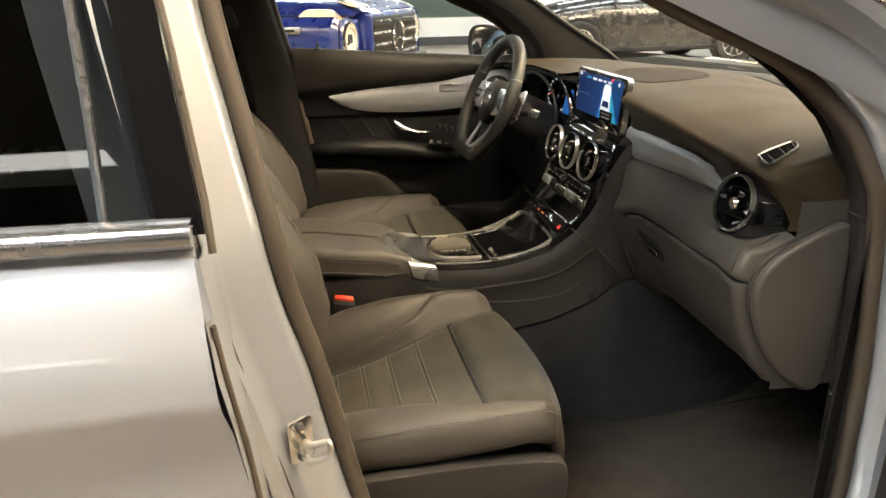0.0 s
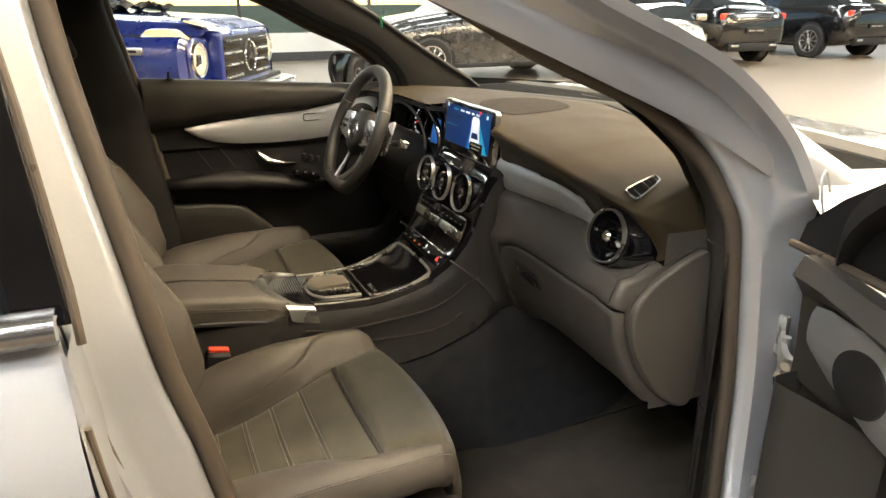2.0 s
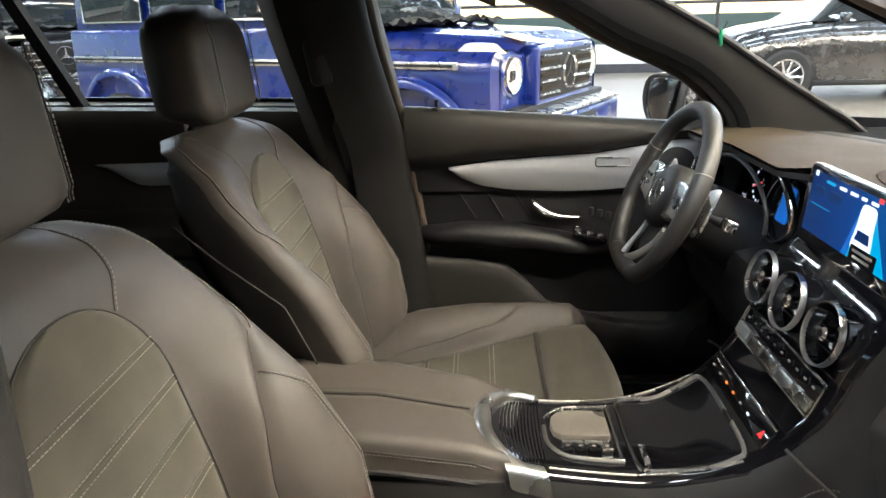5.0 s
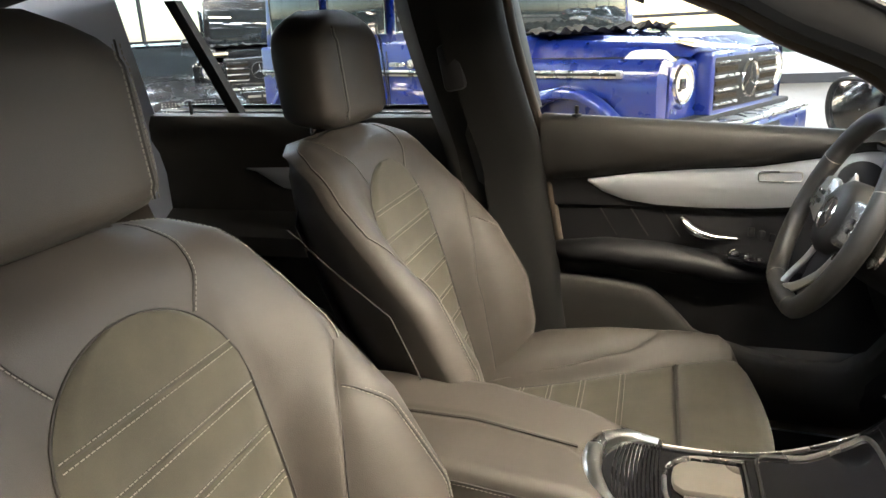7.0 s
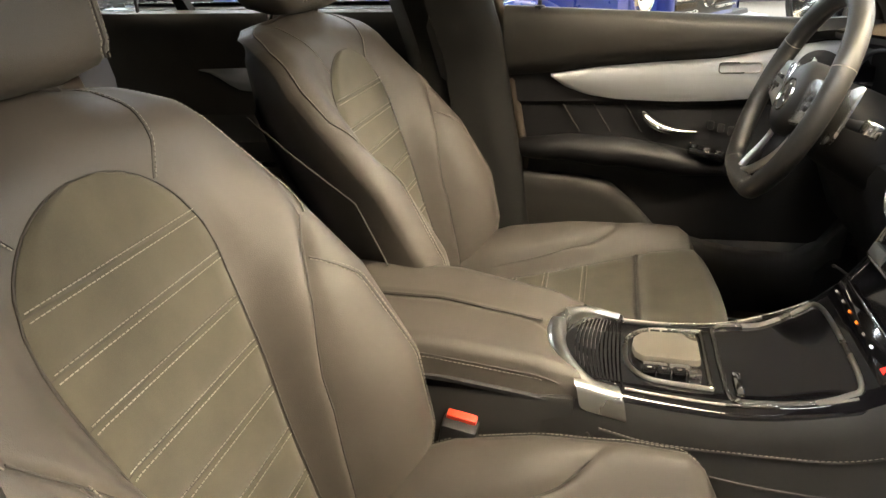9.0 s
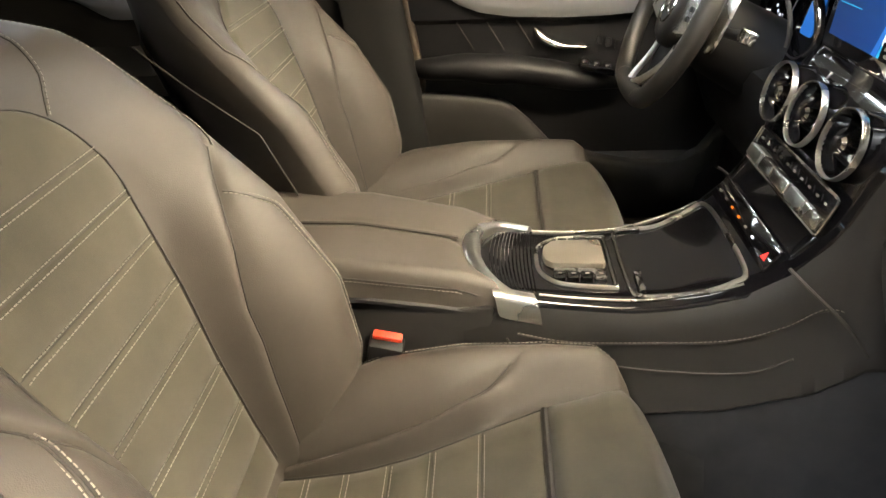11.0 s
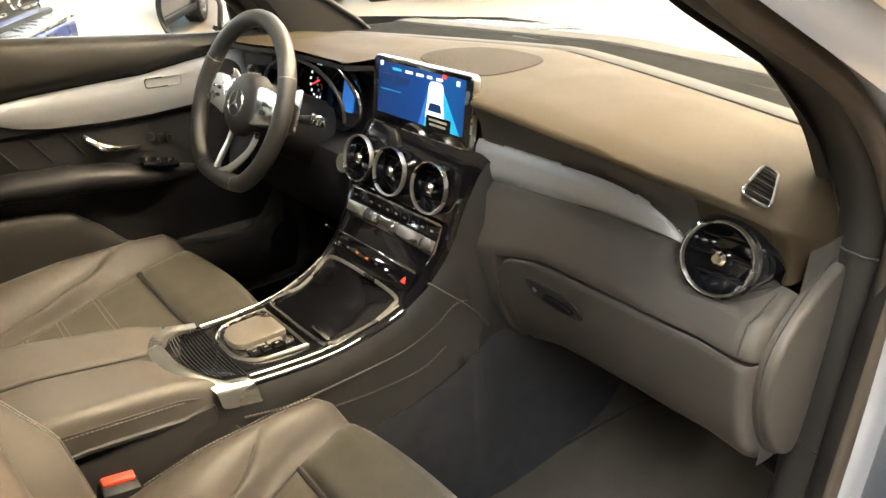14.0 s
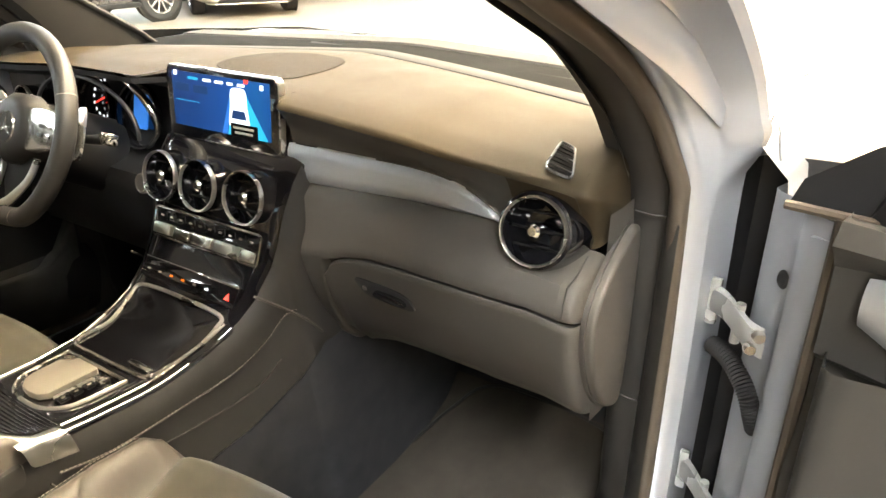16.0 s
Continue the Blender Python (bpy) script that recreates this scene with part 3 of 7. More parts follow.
    for s in (-1, 1):
        sm2.append(tube([top(s * fold(x), x, 0.0008) for x in lin(0.03, 0.318, 60)], 0.0014, 6))
        ed = [top(s * interp(x, X, BW) * 0.95, x, 0.0008) for x in lin(0.05, 0.475, 30)]
        sm2.append(tube(ed, 0.0010, 6))
        for o in (0.0035, -0.0035):
            th2.append(dashes([p + Vector((0, o, 0.0006)) for p in ed], 0.0042, 0.0018, 0.00062))
    tagged(part("cushion_seam", sm2, M["seam"], base), kind="stuff")
    tagged(part("cushion_stitching", th2, M["thread"], base, "pale grey stitching"), kind="stuff")
    # plastic side covers and rails
    for s in (-1, 1):
        ol = [(-0.06, 0.0), (0.30, -0.03), (0.42, -0.02), (0.455, 0.03), (0.458, 0.095), (0.43, 0.120), (0.30, 0.134), (0.15, 0.136), (0.02, 0.140), (-0.05, 0.145), (-0.08, 0.06)]
        cover = part("side_cover", plate([(p.x, p.y) for p in smooth_path([(a, b, 0) for a, b in ol], 4, True)], frame_of((0.02 + dx, y0 + s * 0.236, 0.475), (0, s, 0), (1, 0, 0)) if s < 0 else frame_of((0.02 + dx, y0 + s * 0.262, 0.475), (0, -s, 0), (1, 0, 0)), 0.026, 0.008), M["plastic"], base, "grained plastic seat side cover")
        if s < 0:
            part("cover_screw", lathe([(0, 0.003), (0.008, 0.003), (0.011, 0.0), (0.011, -0.004)], frame_of((0.43 + dx, y0 - 0.264, 0.505), (0, -1, 0), (1, 0, 0)), 16), M["black"], cover)
        part("rail", box((0.20 + dx, y0 + s * 0.19, 0.42), (0.46, 0.05, 0.11), 0.006), M["black"], base)
    return base


def smooth_list(xs, n):
    out = []
    for a, b in zip(xs, xs[1:]):
        out += [a + (b - a) * i / n for i in range(n)]
    return out + [xs[-1]]


seat(-0.392, -0.006, "dark leather front passenger seat with suede insert", 0.012)
seat(0.346, -0.034, "dark leather driver seat with suede insert beside console", 0.080, 0.012)

# ---- dashboard ----
DASH = thing("dashboard", (0.9, 0.0, 0.70), "dark soft-skinned dashboard with a silver inlay", "dashboard")


def crease_z(y):
    return interp(y, [-0.70, -0.663, -0.63, -0.56, -0.484, -0.397, -0.20, -0.05, 0.15, 0.40, 0.70], [1.048, 1.057, 1.063, 1.069, 1.075, 1.086, 1.101, 1.106, 1.110, 1.112, 1.090])


def crease_x(y):
    return interp(y, [-0.70, -0.62, -0.5, -0.16, -0.12, 0.15, 0.19, 0.55, 0.7], [0.760, 0.757, 0.755, 0.760, 0.805, 0.805, 0.756, 0.748, 0.760])


def cowl_x(y):
    return 1.155 - 0.18 * (abs(y) / 0.70) ** 1.3


def dash_top(y, q, lift=0.0):
    """The padded top: q 0 at the windscreen, 1 at the crease."""
    xa, xb = cowl_x(y), crease_x(y)
    x = xa + (xb - xa) * q
    q = (xa - x) / (xa - 0.757)  # the same surface however far it reaches
    zc = crease_z(y)
    za = 1.115 - 0.022 * (abs(y) / 0.7)
    z = za + (zc - za) * q + interp(abs(y), [0.0, 0.40, 0.60, 0.66], [0.010, 0.010, 0.005, 0.003]) * math.sin(math.pi * min(q, 1.0) ** 0.9) + 0.006 * sm(q * 3) * (1 - sm((q - 0.85) / 0.15))
    return Vector((x, y, z + lift))


END = -0.655  # where the flat of the dash begins to roll over towards the door


def dash_face(y):
    """Points down the passenger side's face, from the crease to under the glove box."""
    cz, cx = crease_z(y), crease_x(y)
    w = sm((-0.545 - y) / 0.08)  # beyond the inlay's tip the upper part is undercut more deeply
    it = max(1.035 - 0.047 * (max(0.0, -0.30 - y) / 0.239) ** 4.2, 0.982)
    ib = interp(y, [-0.56, -0.536, -0.39, -0.23, -0.15], [0.982, 0.986, 0.986, 0.977, 0.973])
    it, ib, jx = it + (0.974 - it) * w, ib + (0.967 - ib) * w, 0.789 + 0.010 * w
    gt = interp(y, [-0.70, -0.66, -0.613, -0.525, -0.38, -0.33, -0.288, -0.27, -0.16], [0.894, 0.900, 0.904, 0.898, 0.897, 0.894, 0.884, 0.876, 0.850])
    dp = sm((-0.240 - y) / 0.012)  # the recess behind the lid
    gx = interp(y, [-0.70, -0.66, -0.60, -0.50, -0.262, -0.16], [0.708, 0.711, 0.716, 0.726, 0.735, 0.742])
    return [(cx - 0.0035, cz - 0.003), (cx - 0.0045, cz - 0.008), (cx + 0.004, cz - 0.018), (0.5 * (cx + jx) + 0.008, 0.5 * (cz - 0.018) + 0.5 * it), (jx, it + 0.005), (jx, it), (jx - 0.007 * (1 - w), ib), (jx - 0.014, ib - 0.003), (0.763 - 0.008 * w, ib - 0.017),
            (gx + 0.014, gt + 0.045), (gx + 0.003, gt + 0.020), (gx, gt + 0.008), (gx + 0.002, gt + 0.002), (gx + 0.002 + 0.012 * dp, gt - 0.004), (gx + 0.006 + 0.014 * dp, gt - 0.03), (gx + 0.020 + 0.014 * dp, gt - 0.09), (gx + 0.050 + 0.014 * dp, gt - 0.155), (gx + 0.088 + 0.012 * dp, gt - 0.19), (0.90, gt - 0.195), (1.0, gt - 0.15)]


def rolled(outline, hub, steps):
    """Close an end: the outline is pulled in towards a hub as it goes outwards."""
    rows = []
    for y, pull in steps:
        row = []
        for x, z in outline:
            d = Vector((hub[0] - x, 0, hub[1] - z))
            row.append(Vector((x, y, z)) + d.normalized() * min(pull, d.length * 0.98))
        rows.append(row)
    return loft(rows)


ys = lin(END, 0.70, 72)
ys_l = lin(-0.155, 0.70, 48)
part("top_pad", loft([[dash_top(y, q) for q in lin(0, 0.985, 20)] + [Vector((x, y, z)) for x, z in dash_face(y)[:2]] for y in lin(END, -0.155, 44)]), M["dash"], DASH, "padded dash top in dark grained skin", 60)
part("top_pad", grid(lambda y, q: dash_top(y, q), ys_l, lin(0, 1, 20)), M["dash"], DASH, "", 60)
fy = lin(END, -0.270, 36) + lin(-0.258, -0.236, 8) + lin(-0.225, -0.155, 8)
part("passenger_face", loft([[Vector((x, y, z)) for x, z in dash_face(y)[1:]] for y in fy]), M["skin"], DASH, "", 35)
# Patch over the face beside the vent; the top's colour stands for light.
part("vent_light_patch", loft([[Vector((x - 0.0015, y, z)) for x, z in dash_face(y)[1:8]] for y in lin(END, -0.560, 14)]), M["dash"], DASH, "", 45)
fe = dash_face(END)
te = [(p.x, p.z) for p in (dash_top(END, q) for q in lin(0, 0.985, 14))]
part("upper_end", rolled(te + fe[:7], (0.89, 1.0), [(END, 0.0), (END - 0.007, 0.0008), (END - 0.013, 0.004), (END - 0.018, 0.010), (END - 0.022, 0.020), (END - 0.026, 0.050), (END - 0.028, 1.0)]), M["dash"], DASH, "rounded upper end of the dash", 60)
part("lower_end", rolled(fe[6:14], (0.88, 0.88), [(END, 0.0), (END - 0.012, 0.0), (END - 0.018, 0.001), (END - 0.024, 0.005), (END - 0.028, 0.012), (END - 0.030, 0.040)]), M["skin"], DASH, "rounded lower end of the dash", 60)
part("end_seam", tube([Vector((x - 0.0004, END - 0.010, z)) for x, z in fe[7:12]], 0.0016, 6), M["seam"], DASH)

# glove box lid, a little proud of the recess behind it
def lid_row(y, roll=0.0):
    f = dash_face(y)
    r = sm((-0.250 - y) / 0.024)
    gx, gt = f[11][0], f[11][1] - 0.008
    zt = gt - 0.004 - 0.020 * (1 - r) ** 1.6
    prof = [(0.012, 0.0), (0.004, 0.0006), (0.0015, -0.003), (0.003, -0.012), (0.010, -0.045), (0.022, -0.085), (0.050, -0.148), (0.085, -0.184), (0.110, -0.192)]
    return [Vector((gx + x + roll, y, zt + z * (0.80 + 0.20 * r))) for x, z in prof]


lid = [lid_row(y) for y in lin(-0.250, -0.275, 8) + lin(-0.285, END - 0.010, 36)]
for y, roll in ((END - 0.018, 0.001), (END - 0.024, 0.005), (END - 0.028, 0.012), (END - 0.030, 0.040)):
    lid.append([p + Vector((0, y - END + 0.010, 0)) for p in lid_row(END - 0.010, roll)])
GLOVE = part("glove_box_lid", loft(lid), M["skin"], DASH, "closed glove box lid", 45)
hm = frame_of((0.7420, -0.366, 0.842), (-0.97, 0.037, -0.22), (0, -1, 0))
part("handle_recess", plate([(p.x, p.y) for p in smooth_path([(-0.054, 0.014, 0), (-0.02, 0.016, 0), (0.036, 0.013, 0), (0.056, -0.004, 0), (0.048, -0.015, 0), (-0.024, -0.015, 0), (-0.046, -0.004, 0)], 4, True)], hm, 0.003, 0.001), M["black"], GLOVE, "black recess")
part("glove_box_handle", plate([(p.x, p.y) for p in smooth_path([(-0.010, 0.005, 0), (0.034, 0.004, 0), (0.044, -0.006, 0), (0.030, -0.009, 0), (-0.014, -0.006, 0)], 4, True)], hm @ Matrix.Translation((0, 0, 0.003)), 0.006, 0.002), M["piano"], GLOVE, "black pull handle")
part("lock", lathe([(0, 0.003), (0.005, 0.003), (0.0065, 0.0), (0.0065, -0.004)], hm @ Matrix.Translation((-0.036, 0.001, 0.003)) @ Matrix.Scale(0.7, 4), 14), M["alu_dark"], GLOVE)


# silver inlay that tapers to a tip
def inlay_pts(y):
    f = dash_face(y)
    it, ib = f[5][1] - 0.0005, f[6][1] + 0.0005
    return [Vector((0.7870 - 0.007 * k / 6 - (0.005 if 0 < k < 6 else 0.0), y, it + (ib - it) * k / 6)) for k in range(7)]


part("inlay", loft([inlay_pts(y) for y in lin(-0.539, -0.15, 44)]), M["alu"], DASH, "tapering brushed silver inlay")
part("inlay_edge", tube([inlay_pts(y)[0] + Vector((-0.002, 0, 0.001)) for y in lin(-0.539, -0.16, 40)], 0.0012, 6), M["satin"], DASH)
# round side vents and the row in the console share this builder


def vent(c, axis, r, parent, name="air_vent", tip=(0.3, 0, 0)):
    """A round vent: ring, dark bowl, slats, hub."""
    m = frame_of(c, axis, (0, 0, 1))
    v = part(name, lathe([(0.0, -0.032), (r * 0.55, -0.03), (r * 0.87, -0.012), (r * 0.93, 0.004), (r * 0.95, 0.004)], m, 36), M["piano"], parent, "round gloss black air vent")
    part("ring", lathe([(r * 0.925, 0.002), (r * 0.93, 0.006), (r * 0.942, 0.009), (r * 0.978, 0.0095), (r * 0.998, 0.006), (r * 1.002, 0.001)], m, 44), M["satin"], v, "bright silver ring")
    part("barrel", lathe([(r * 0.985, -0.003), (r * 0.98, -0.02), (r * 1.06, -0.04)], m, 36), M["piano"], v)
    for k in (-1, 0, 1):
        w = r * 0.80 * math.sqrt(1 - (k * 0.5) ** 2)
        part("slat", plate([(k * r * 0.5 - 0.0016, -w), (k * r * 0.5 + 0.0016, -w), (k * r * 0.5 + 0.0016, w), (k * r * 0.5 - 0.0016, w)], m @ Matrix.Translation((0, 0, -0.016)), 0.006, 0.0006, 1), M["vent_black"], v)
    part("hub", [lathe([(0, 0.008), (0.006, 0.008), (0.0095, 0.004), (0.0095, -0.012), (0, -0.012)], m @ Matrix.Translation((0, 0, 0.0)), 16)], M["chrome"], v, "chrome vent knob")
    return v


VA = (-0.97, -0.02, 0.24)
part("vent_pod", lathe([(0.060, -0.062), (0.0565, -0.030), (0.053, -0.006), (0.050, 0.002), (0.046, 0.003)], frame_of((0.746, -0.607, 1.000), VA, (0, 0, 1)), 40), M["piano"], DASH, "gloss black vent housing")
vent((0.745, -0.607, 1.000), VA, 0.0455, DASH)
vent((0.745, 0.560, 1.012), (-0.99, 0.10, 0.10), 0.044, DASH)


# defroster grille on the top, near the door
def top_at(x, y, lift=0.0):
    return dash_top(y, (cowl_x(y) - x) / (cowl_x(y) - crease_x(y)), lift)


gc = [top_at(x, y) for x, y in ((0.842, -0.594), (0.834, -0.617), (0.767, -0.643), (0.774, -0.602))]
gm = frame_of(sum(gc, Vector()) / 4 + Vector((0, 0, 0.001)), (gc[2] - gc[0]).cross(gc[1] - gc[3]), gc[0] - gc[3])
if gm.col[2].z < 0:
    gm = gm @ Matrix.Rotation(math.pi, 4, "X")
g2 = [(gm.inverted() @ p).xy for p in gc]


def soft_corners(pts, n=3, keep=0.12):
    for _ in range(n):
        pts = [q for k in range(len(pts)) for q in (pts[k].lerp(pts[(k + 1) % len(pts)], keep), pts[k].lerp(pts[(k + 1) % len(pts)], 1 - keep))]
        keep = 0.25
    return pts


gv = part("defroster_grille", plate([tuple(p) for p in soft_corners(g2)], gm, 0.003, 0.001), M["vent_black"], DASH, "small slatted side defroster")
part("grille_frame", tube([gm @ Vector((p.x, p.y, 0.003)) for p in soft_corners([p * 1.02 for p in g2])], 0.0018, 6, closed=True), M["alu_dark"], gv)
for k in range(8):
    f = (k + 0.7) / 8.4
    pa, pb = g2[3].lerp(g2[0], f), g2[2].lerp(g2[1], f)
    part("slat", tube([gm @ Vector((pa.x, pa.y, 0.0035)), gm @ Vector((pb.x, pb.y, 0.0035))], 0.0006, 5), M["alu_dark" if k % 3 == 1 else "vent_black"], gv)
# speaker grille: a lens-shaped patch in the middle of the top
def on_top(x, y, lift=0.0):
    return dash_top(y, min(max((cowl_x(y) - x) / (cowl_x(y) - crease_x(y)), 0), 1), lift)


sp_ol = smooth_path([(0.872, 0.100, 0), (0.935, 0.106, 0), (1.000, 0.070, 0), (1.022, -0.010, 0), (1.012, -0.080, 0), (0.955, -0.112, 0), (0.880, -0.112, 0), (0.840, -0.085, 0), (0.832, 0.0, 0), (0.845, 0.065, 0)], 4, True)
part("speaker_grille", loft([[on_top(0.928 + (p.x - 0.928) * f, p.y * f - 0.003 * (1 - f), l) for p in sp_ol] for f, l in ((1.0, -0.001), (0.99, 0.0016), (0.6, 0.002), (0.3, 0.002), (0.02, 0.002))], ring=True), M["mesh"], DASH, "lens-shaped perforated speaker grille", 60)
# end face by the door
ec = [(0.866, 0.985), (0.82, 0.970), (0.772, 0.944), (0.740, 0.910), (0.735, 0.865), (0.753, 0.81), (0.788, 0.755), (0.83, 0.714), (0.868, 0.698), (0.886, 0.73), (0.890, 0.85), (0.884, 0.965)]
eo = [(p.x, p.y) for p in smooth_path([(a, b, 0) for a, b in ec], 4, True)]
part("end_backing", plate([(0.82 + (a - 0.82) * 1.05, 0.85 + (b - 0.85) * 1.04) for a, b in eo], frame_of((0, -0.684, 0), (0, -1, 0), (1, 0, 0)), 0.006, 0.001), M["seam"], DASH)
part("end_panel", plate(eo, frame_of((0, -0.684, 0), (0, -1, 0), (1, 0, 0)), 0.018, 0.007, 4), M["skin"], DASH, "removable end cover of the dash")
part("end_filler", loft([[Vector((0.80, -0.684, z)), Vector((0.83, -0.688, z)), Vector((0.95, -0.690, z))] for z in lin(0.70, 1.02, 6)]), M["skin"], DASH)
# driver's side face: binnacle hood, knee panel
drv = []
for y in lin(0.155, 0.70, 30):
    cz, cx = crease_z(y), crease_x(y)
    k = sm((y - 0.17) / 0.03) * sm((0.53 - y) / 0.03)
    prof = [(cx - 0.004, cz - 0.004), (cx - 0.002, cz - 0.014), (cx + 0.03 + 0.055 * k, cz - 0.028), (cx + 0.03 + 0.062 * k, cz - 0.10), (cx + 0.01 + 0.05 * k, cz - 0.165), (0.745, 0.925), (0.738, 0.90), (0.76, 0.82), (0.80, 0.72), (0.86, 0.68), (1.0, 0.70)]
    drv.append([Vector((x, y, z)) for x, z in prof])
part("driver_face", loft(drv), M["black"], DASH, "", 35)
hood_rim = [Vector((0.752, 0.365 + 0.165 * math.cos(a), 1.005 + 0.088 * math.sin(a))) for a in lin(-0.15, math.pi + 0.15, 26)]
CL = part("instrument_panel", [tube(hood_rim, 0.004, 8)], M["black"], DASH, "twin-dial instrument cluster under a hood")
for yy, nm in ((0.44, "rev_counter"), (0.29, "speedometer")):
    fm = frame_of((0.822, yy, 1.010), (-0.97, 0, 0.22), (0, -1, 0))
    d = part(nm, lathe([(0.0, 0.0), (0.055, 0.0), (0.058, 0.003)], fm, 32), M["piano"], CL)
    part("bezel", lathe([(0.058, 0.0), (0.060, 0.012), (0.064, 0.012), (0.066, 0.0)], fm, 36), M["piano"], CL)
fm = frame_of((0.821, 0.398, 1.034), (-0.97, 0, 0.22), (0, -1, 0))
part("needle", plate([(-0.004, -0.0012), (0.03, -0.0006), (0.03, 0.0006), (-0.004, 0.0012)], fm @ pose(0, 0, 0.004, 0, 0, 205), 0.002), M["red_glow"], CL)
part("dial_marks", [plate([(-0.002, -0.0025), (0.002, -0.0025), (0.002, 0.0025), (-0.002, 0.0025)], fm @ pose(0.036 * math.cos(radians(a)), 0.036 * math.sin(radians(a)), 0.002, 0, 0, a), 0.001) for a in range(90, 290, 22)], M["white_glow"], CL)
part("trip_display", plate(round_rect(0.042, 0.066, 0.006), frame_of((0.818, 0.279, 1.022), (-0.97, 0, 0.22), (0, -1, 0)), 0.003), M["blue_glow"], CL, "lit blue trip display")
arc_ = smooth_path([(0.800, 0.345, 1.106), (0.800, 0.284, 1.084), (0.800, 0.236, 1.054), (0.800, 0.214, 1.022), (0.800, 0.213, 0.993), (0.800, 0.245, 0.966)], 5)
part("cluster_frame", tube(arc_, [0.003 + 0.005 * math.sin(math.pi * min(0.15 + 0.8 * k / (len(arc_) - 1), 1)) for k in range(len(arc_))], 10), M["chrome"], CL, "sweeping chrome arc round the dial")

# ---- centre console ----
CON = thing("center_console", (0.45, 0.0, 0.36), "gloss black centre console with leather armrest", "center console")
CX = [0.255, 0.30, 0.36, 0.42, 0.49, 0.55, 0.62, 0.665, 0.70, 0.716, 0.724, 0.735, 0.755, 0.775]
CZ = [0.757, 0.748, 0.741, 0.737, 0.738, 0.750, 0.776, 0.812, 0.860, 0.895, 0.925, 0.955, 0.992, 1.015]
CB = [0.098, 0.100, 0.102, 0.106, 0.114, 0.122, 0.134, 0.144, 0.153, 0.157, 0.160, 0.163, 0.166, 0.168]


_cz = smooth_path([(a, 0, b) for a, b in zip(CX, CZ)], 8)
CXF, CZF = [p.x for p in _cz], [p.z for p in _cz]


def con_top(q, x, lift=0.0):
    """The gloss top: q from -1 to 1 across."""
    z, b = interp(x, CXF, CZF), interp(x, CX, CB)
    e = 0.004
    dz = (interp(x + e, CXF, CZF) - interp(x - e, CXF, CZF)) / (2 * e)
    n = Vector((-dz, 0, 1)).normalized()
    return Vector((x, q * b, z)) + n * (lift - 0.010 * max(0, (abs(q) - 0.86) / 0.14) ** 2 * 1.2)


xs = smooth_list(CX, 5)
part("gloss_top", grid(lambda q, x: con_top(q, x), lin(-1, 1, 21), xs), M["piano"], CON, "piano black console surface", 60)
# bright rail and black edge along both sides
for s in (-1, 1):
    part("edge_rail", tube([con_top(s * 0.985, x, -0.002) for x in smooth_list(CX[1:], 4)], 0.0042, 8), M["piano"], CON)
    part("chrome_line", tube([con_top(s * 0.90, x, 0.0006) for x in smooth_list(CX[2:7], 4)], 0.0018, 6), M["satin"], CON)
    # trimmed flank over a carpeted foot
    flank, foot = [], []
    for x in xs + [0.82, 0.90, 1.0, 1.15]:
        xx = min(x, 0.775)
        zt = interp(xx, CX, CZ) - 0.010 if x <= 0.775 else 1.0 - (x - 0.775) * 0.9
        b = interp(xx, CX, CB)
        zl = min(interp(x, [0.25, 0.45, 0.60, 0.70, 0.75, 1.15], [0.555, 0.575, 0.605, 0.655, 0.705, 0.72]), zt - 0.08)
        flank.append([Vector((x, s * (b + o), zt + (zl - zt) * k)) for o, k in ((-0.001, 0.0), (0.010, 0.10), (0.016, 0.22), (0.019, 0.40), (0.026, 0.62), (0.040, 0.85), (0.047, 0.97), (0.044, 1.0))])
        foot.append([Vector((x, s * (b + o), zl + 0.004 + (0.35 - zl) * k)) for o, k in ((0.040, 0.0), (0.052, 0.3), (0.062, 0.7), (0.075, 1.0))])
    part("side_skin", loft(flank), M["flank"], CON, "soft trimmed console flank", 50)
    part("carpet_skin", loft(foot), M["carpet"], CON, "black carpet at the console's foot", 50)
# stitched knee pad and its seam lines
for s in (-1, 1):
    line1 = [Vector((x, s * (interp(x, CX, CB) + 0.0215), z)) for x, z in [(p.x, p.z) for p in smooth_path([(0.33, 0, 0.695), (0.40, 0, 0.683), (0.50, 0, 0.690), (0.60, 0, 0.705), (0.66, 0, 0.735), (0.70, 0, 0.770), (0.735, 0, 0.765)], 6)]]
    part("knee_seam", tube(line1, 0.0016, 6), M["seam"], CON)
    line2 = [Vector((p.x, s * (interp(p.x, CX, CB) + interp(p.x, [0.3, 0.5, 0.7], [0.024, 0.031, 0.034])), p.z)) for p in smooth_path([(0.315, 0, 0.690), (0.34, 0, 0.668), (0.45, 0, 0.655), (0.55, 0, 0.655), (0.63, 0, 0.668), (0.675, 0, 0.70)], 6)]
    part("pad_seam", tube(line2, 0.0016, 6), M["seam"], CON)
    part("knee_stitching", dashes([p + Vector((0, s * 0.002, 0.004)) for p in line1], 0.0035, 0.0025, 0.0004), M["padskin"], CON)
    part("panel_gap", tube([Vector((p.x, s * p.y, p.z)) for p in smooth_path([(0.655, 0.156, 0.820), (0.675, 0.176, 0.803), (0.72, 0.198, 0.762), (0.746, 0.209, 0.727)], 6)], 0.0025, 6), M["seam"], CON)
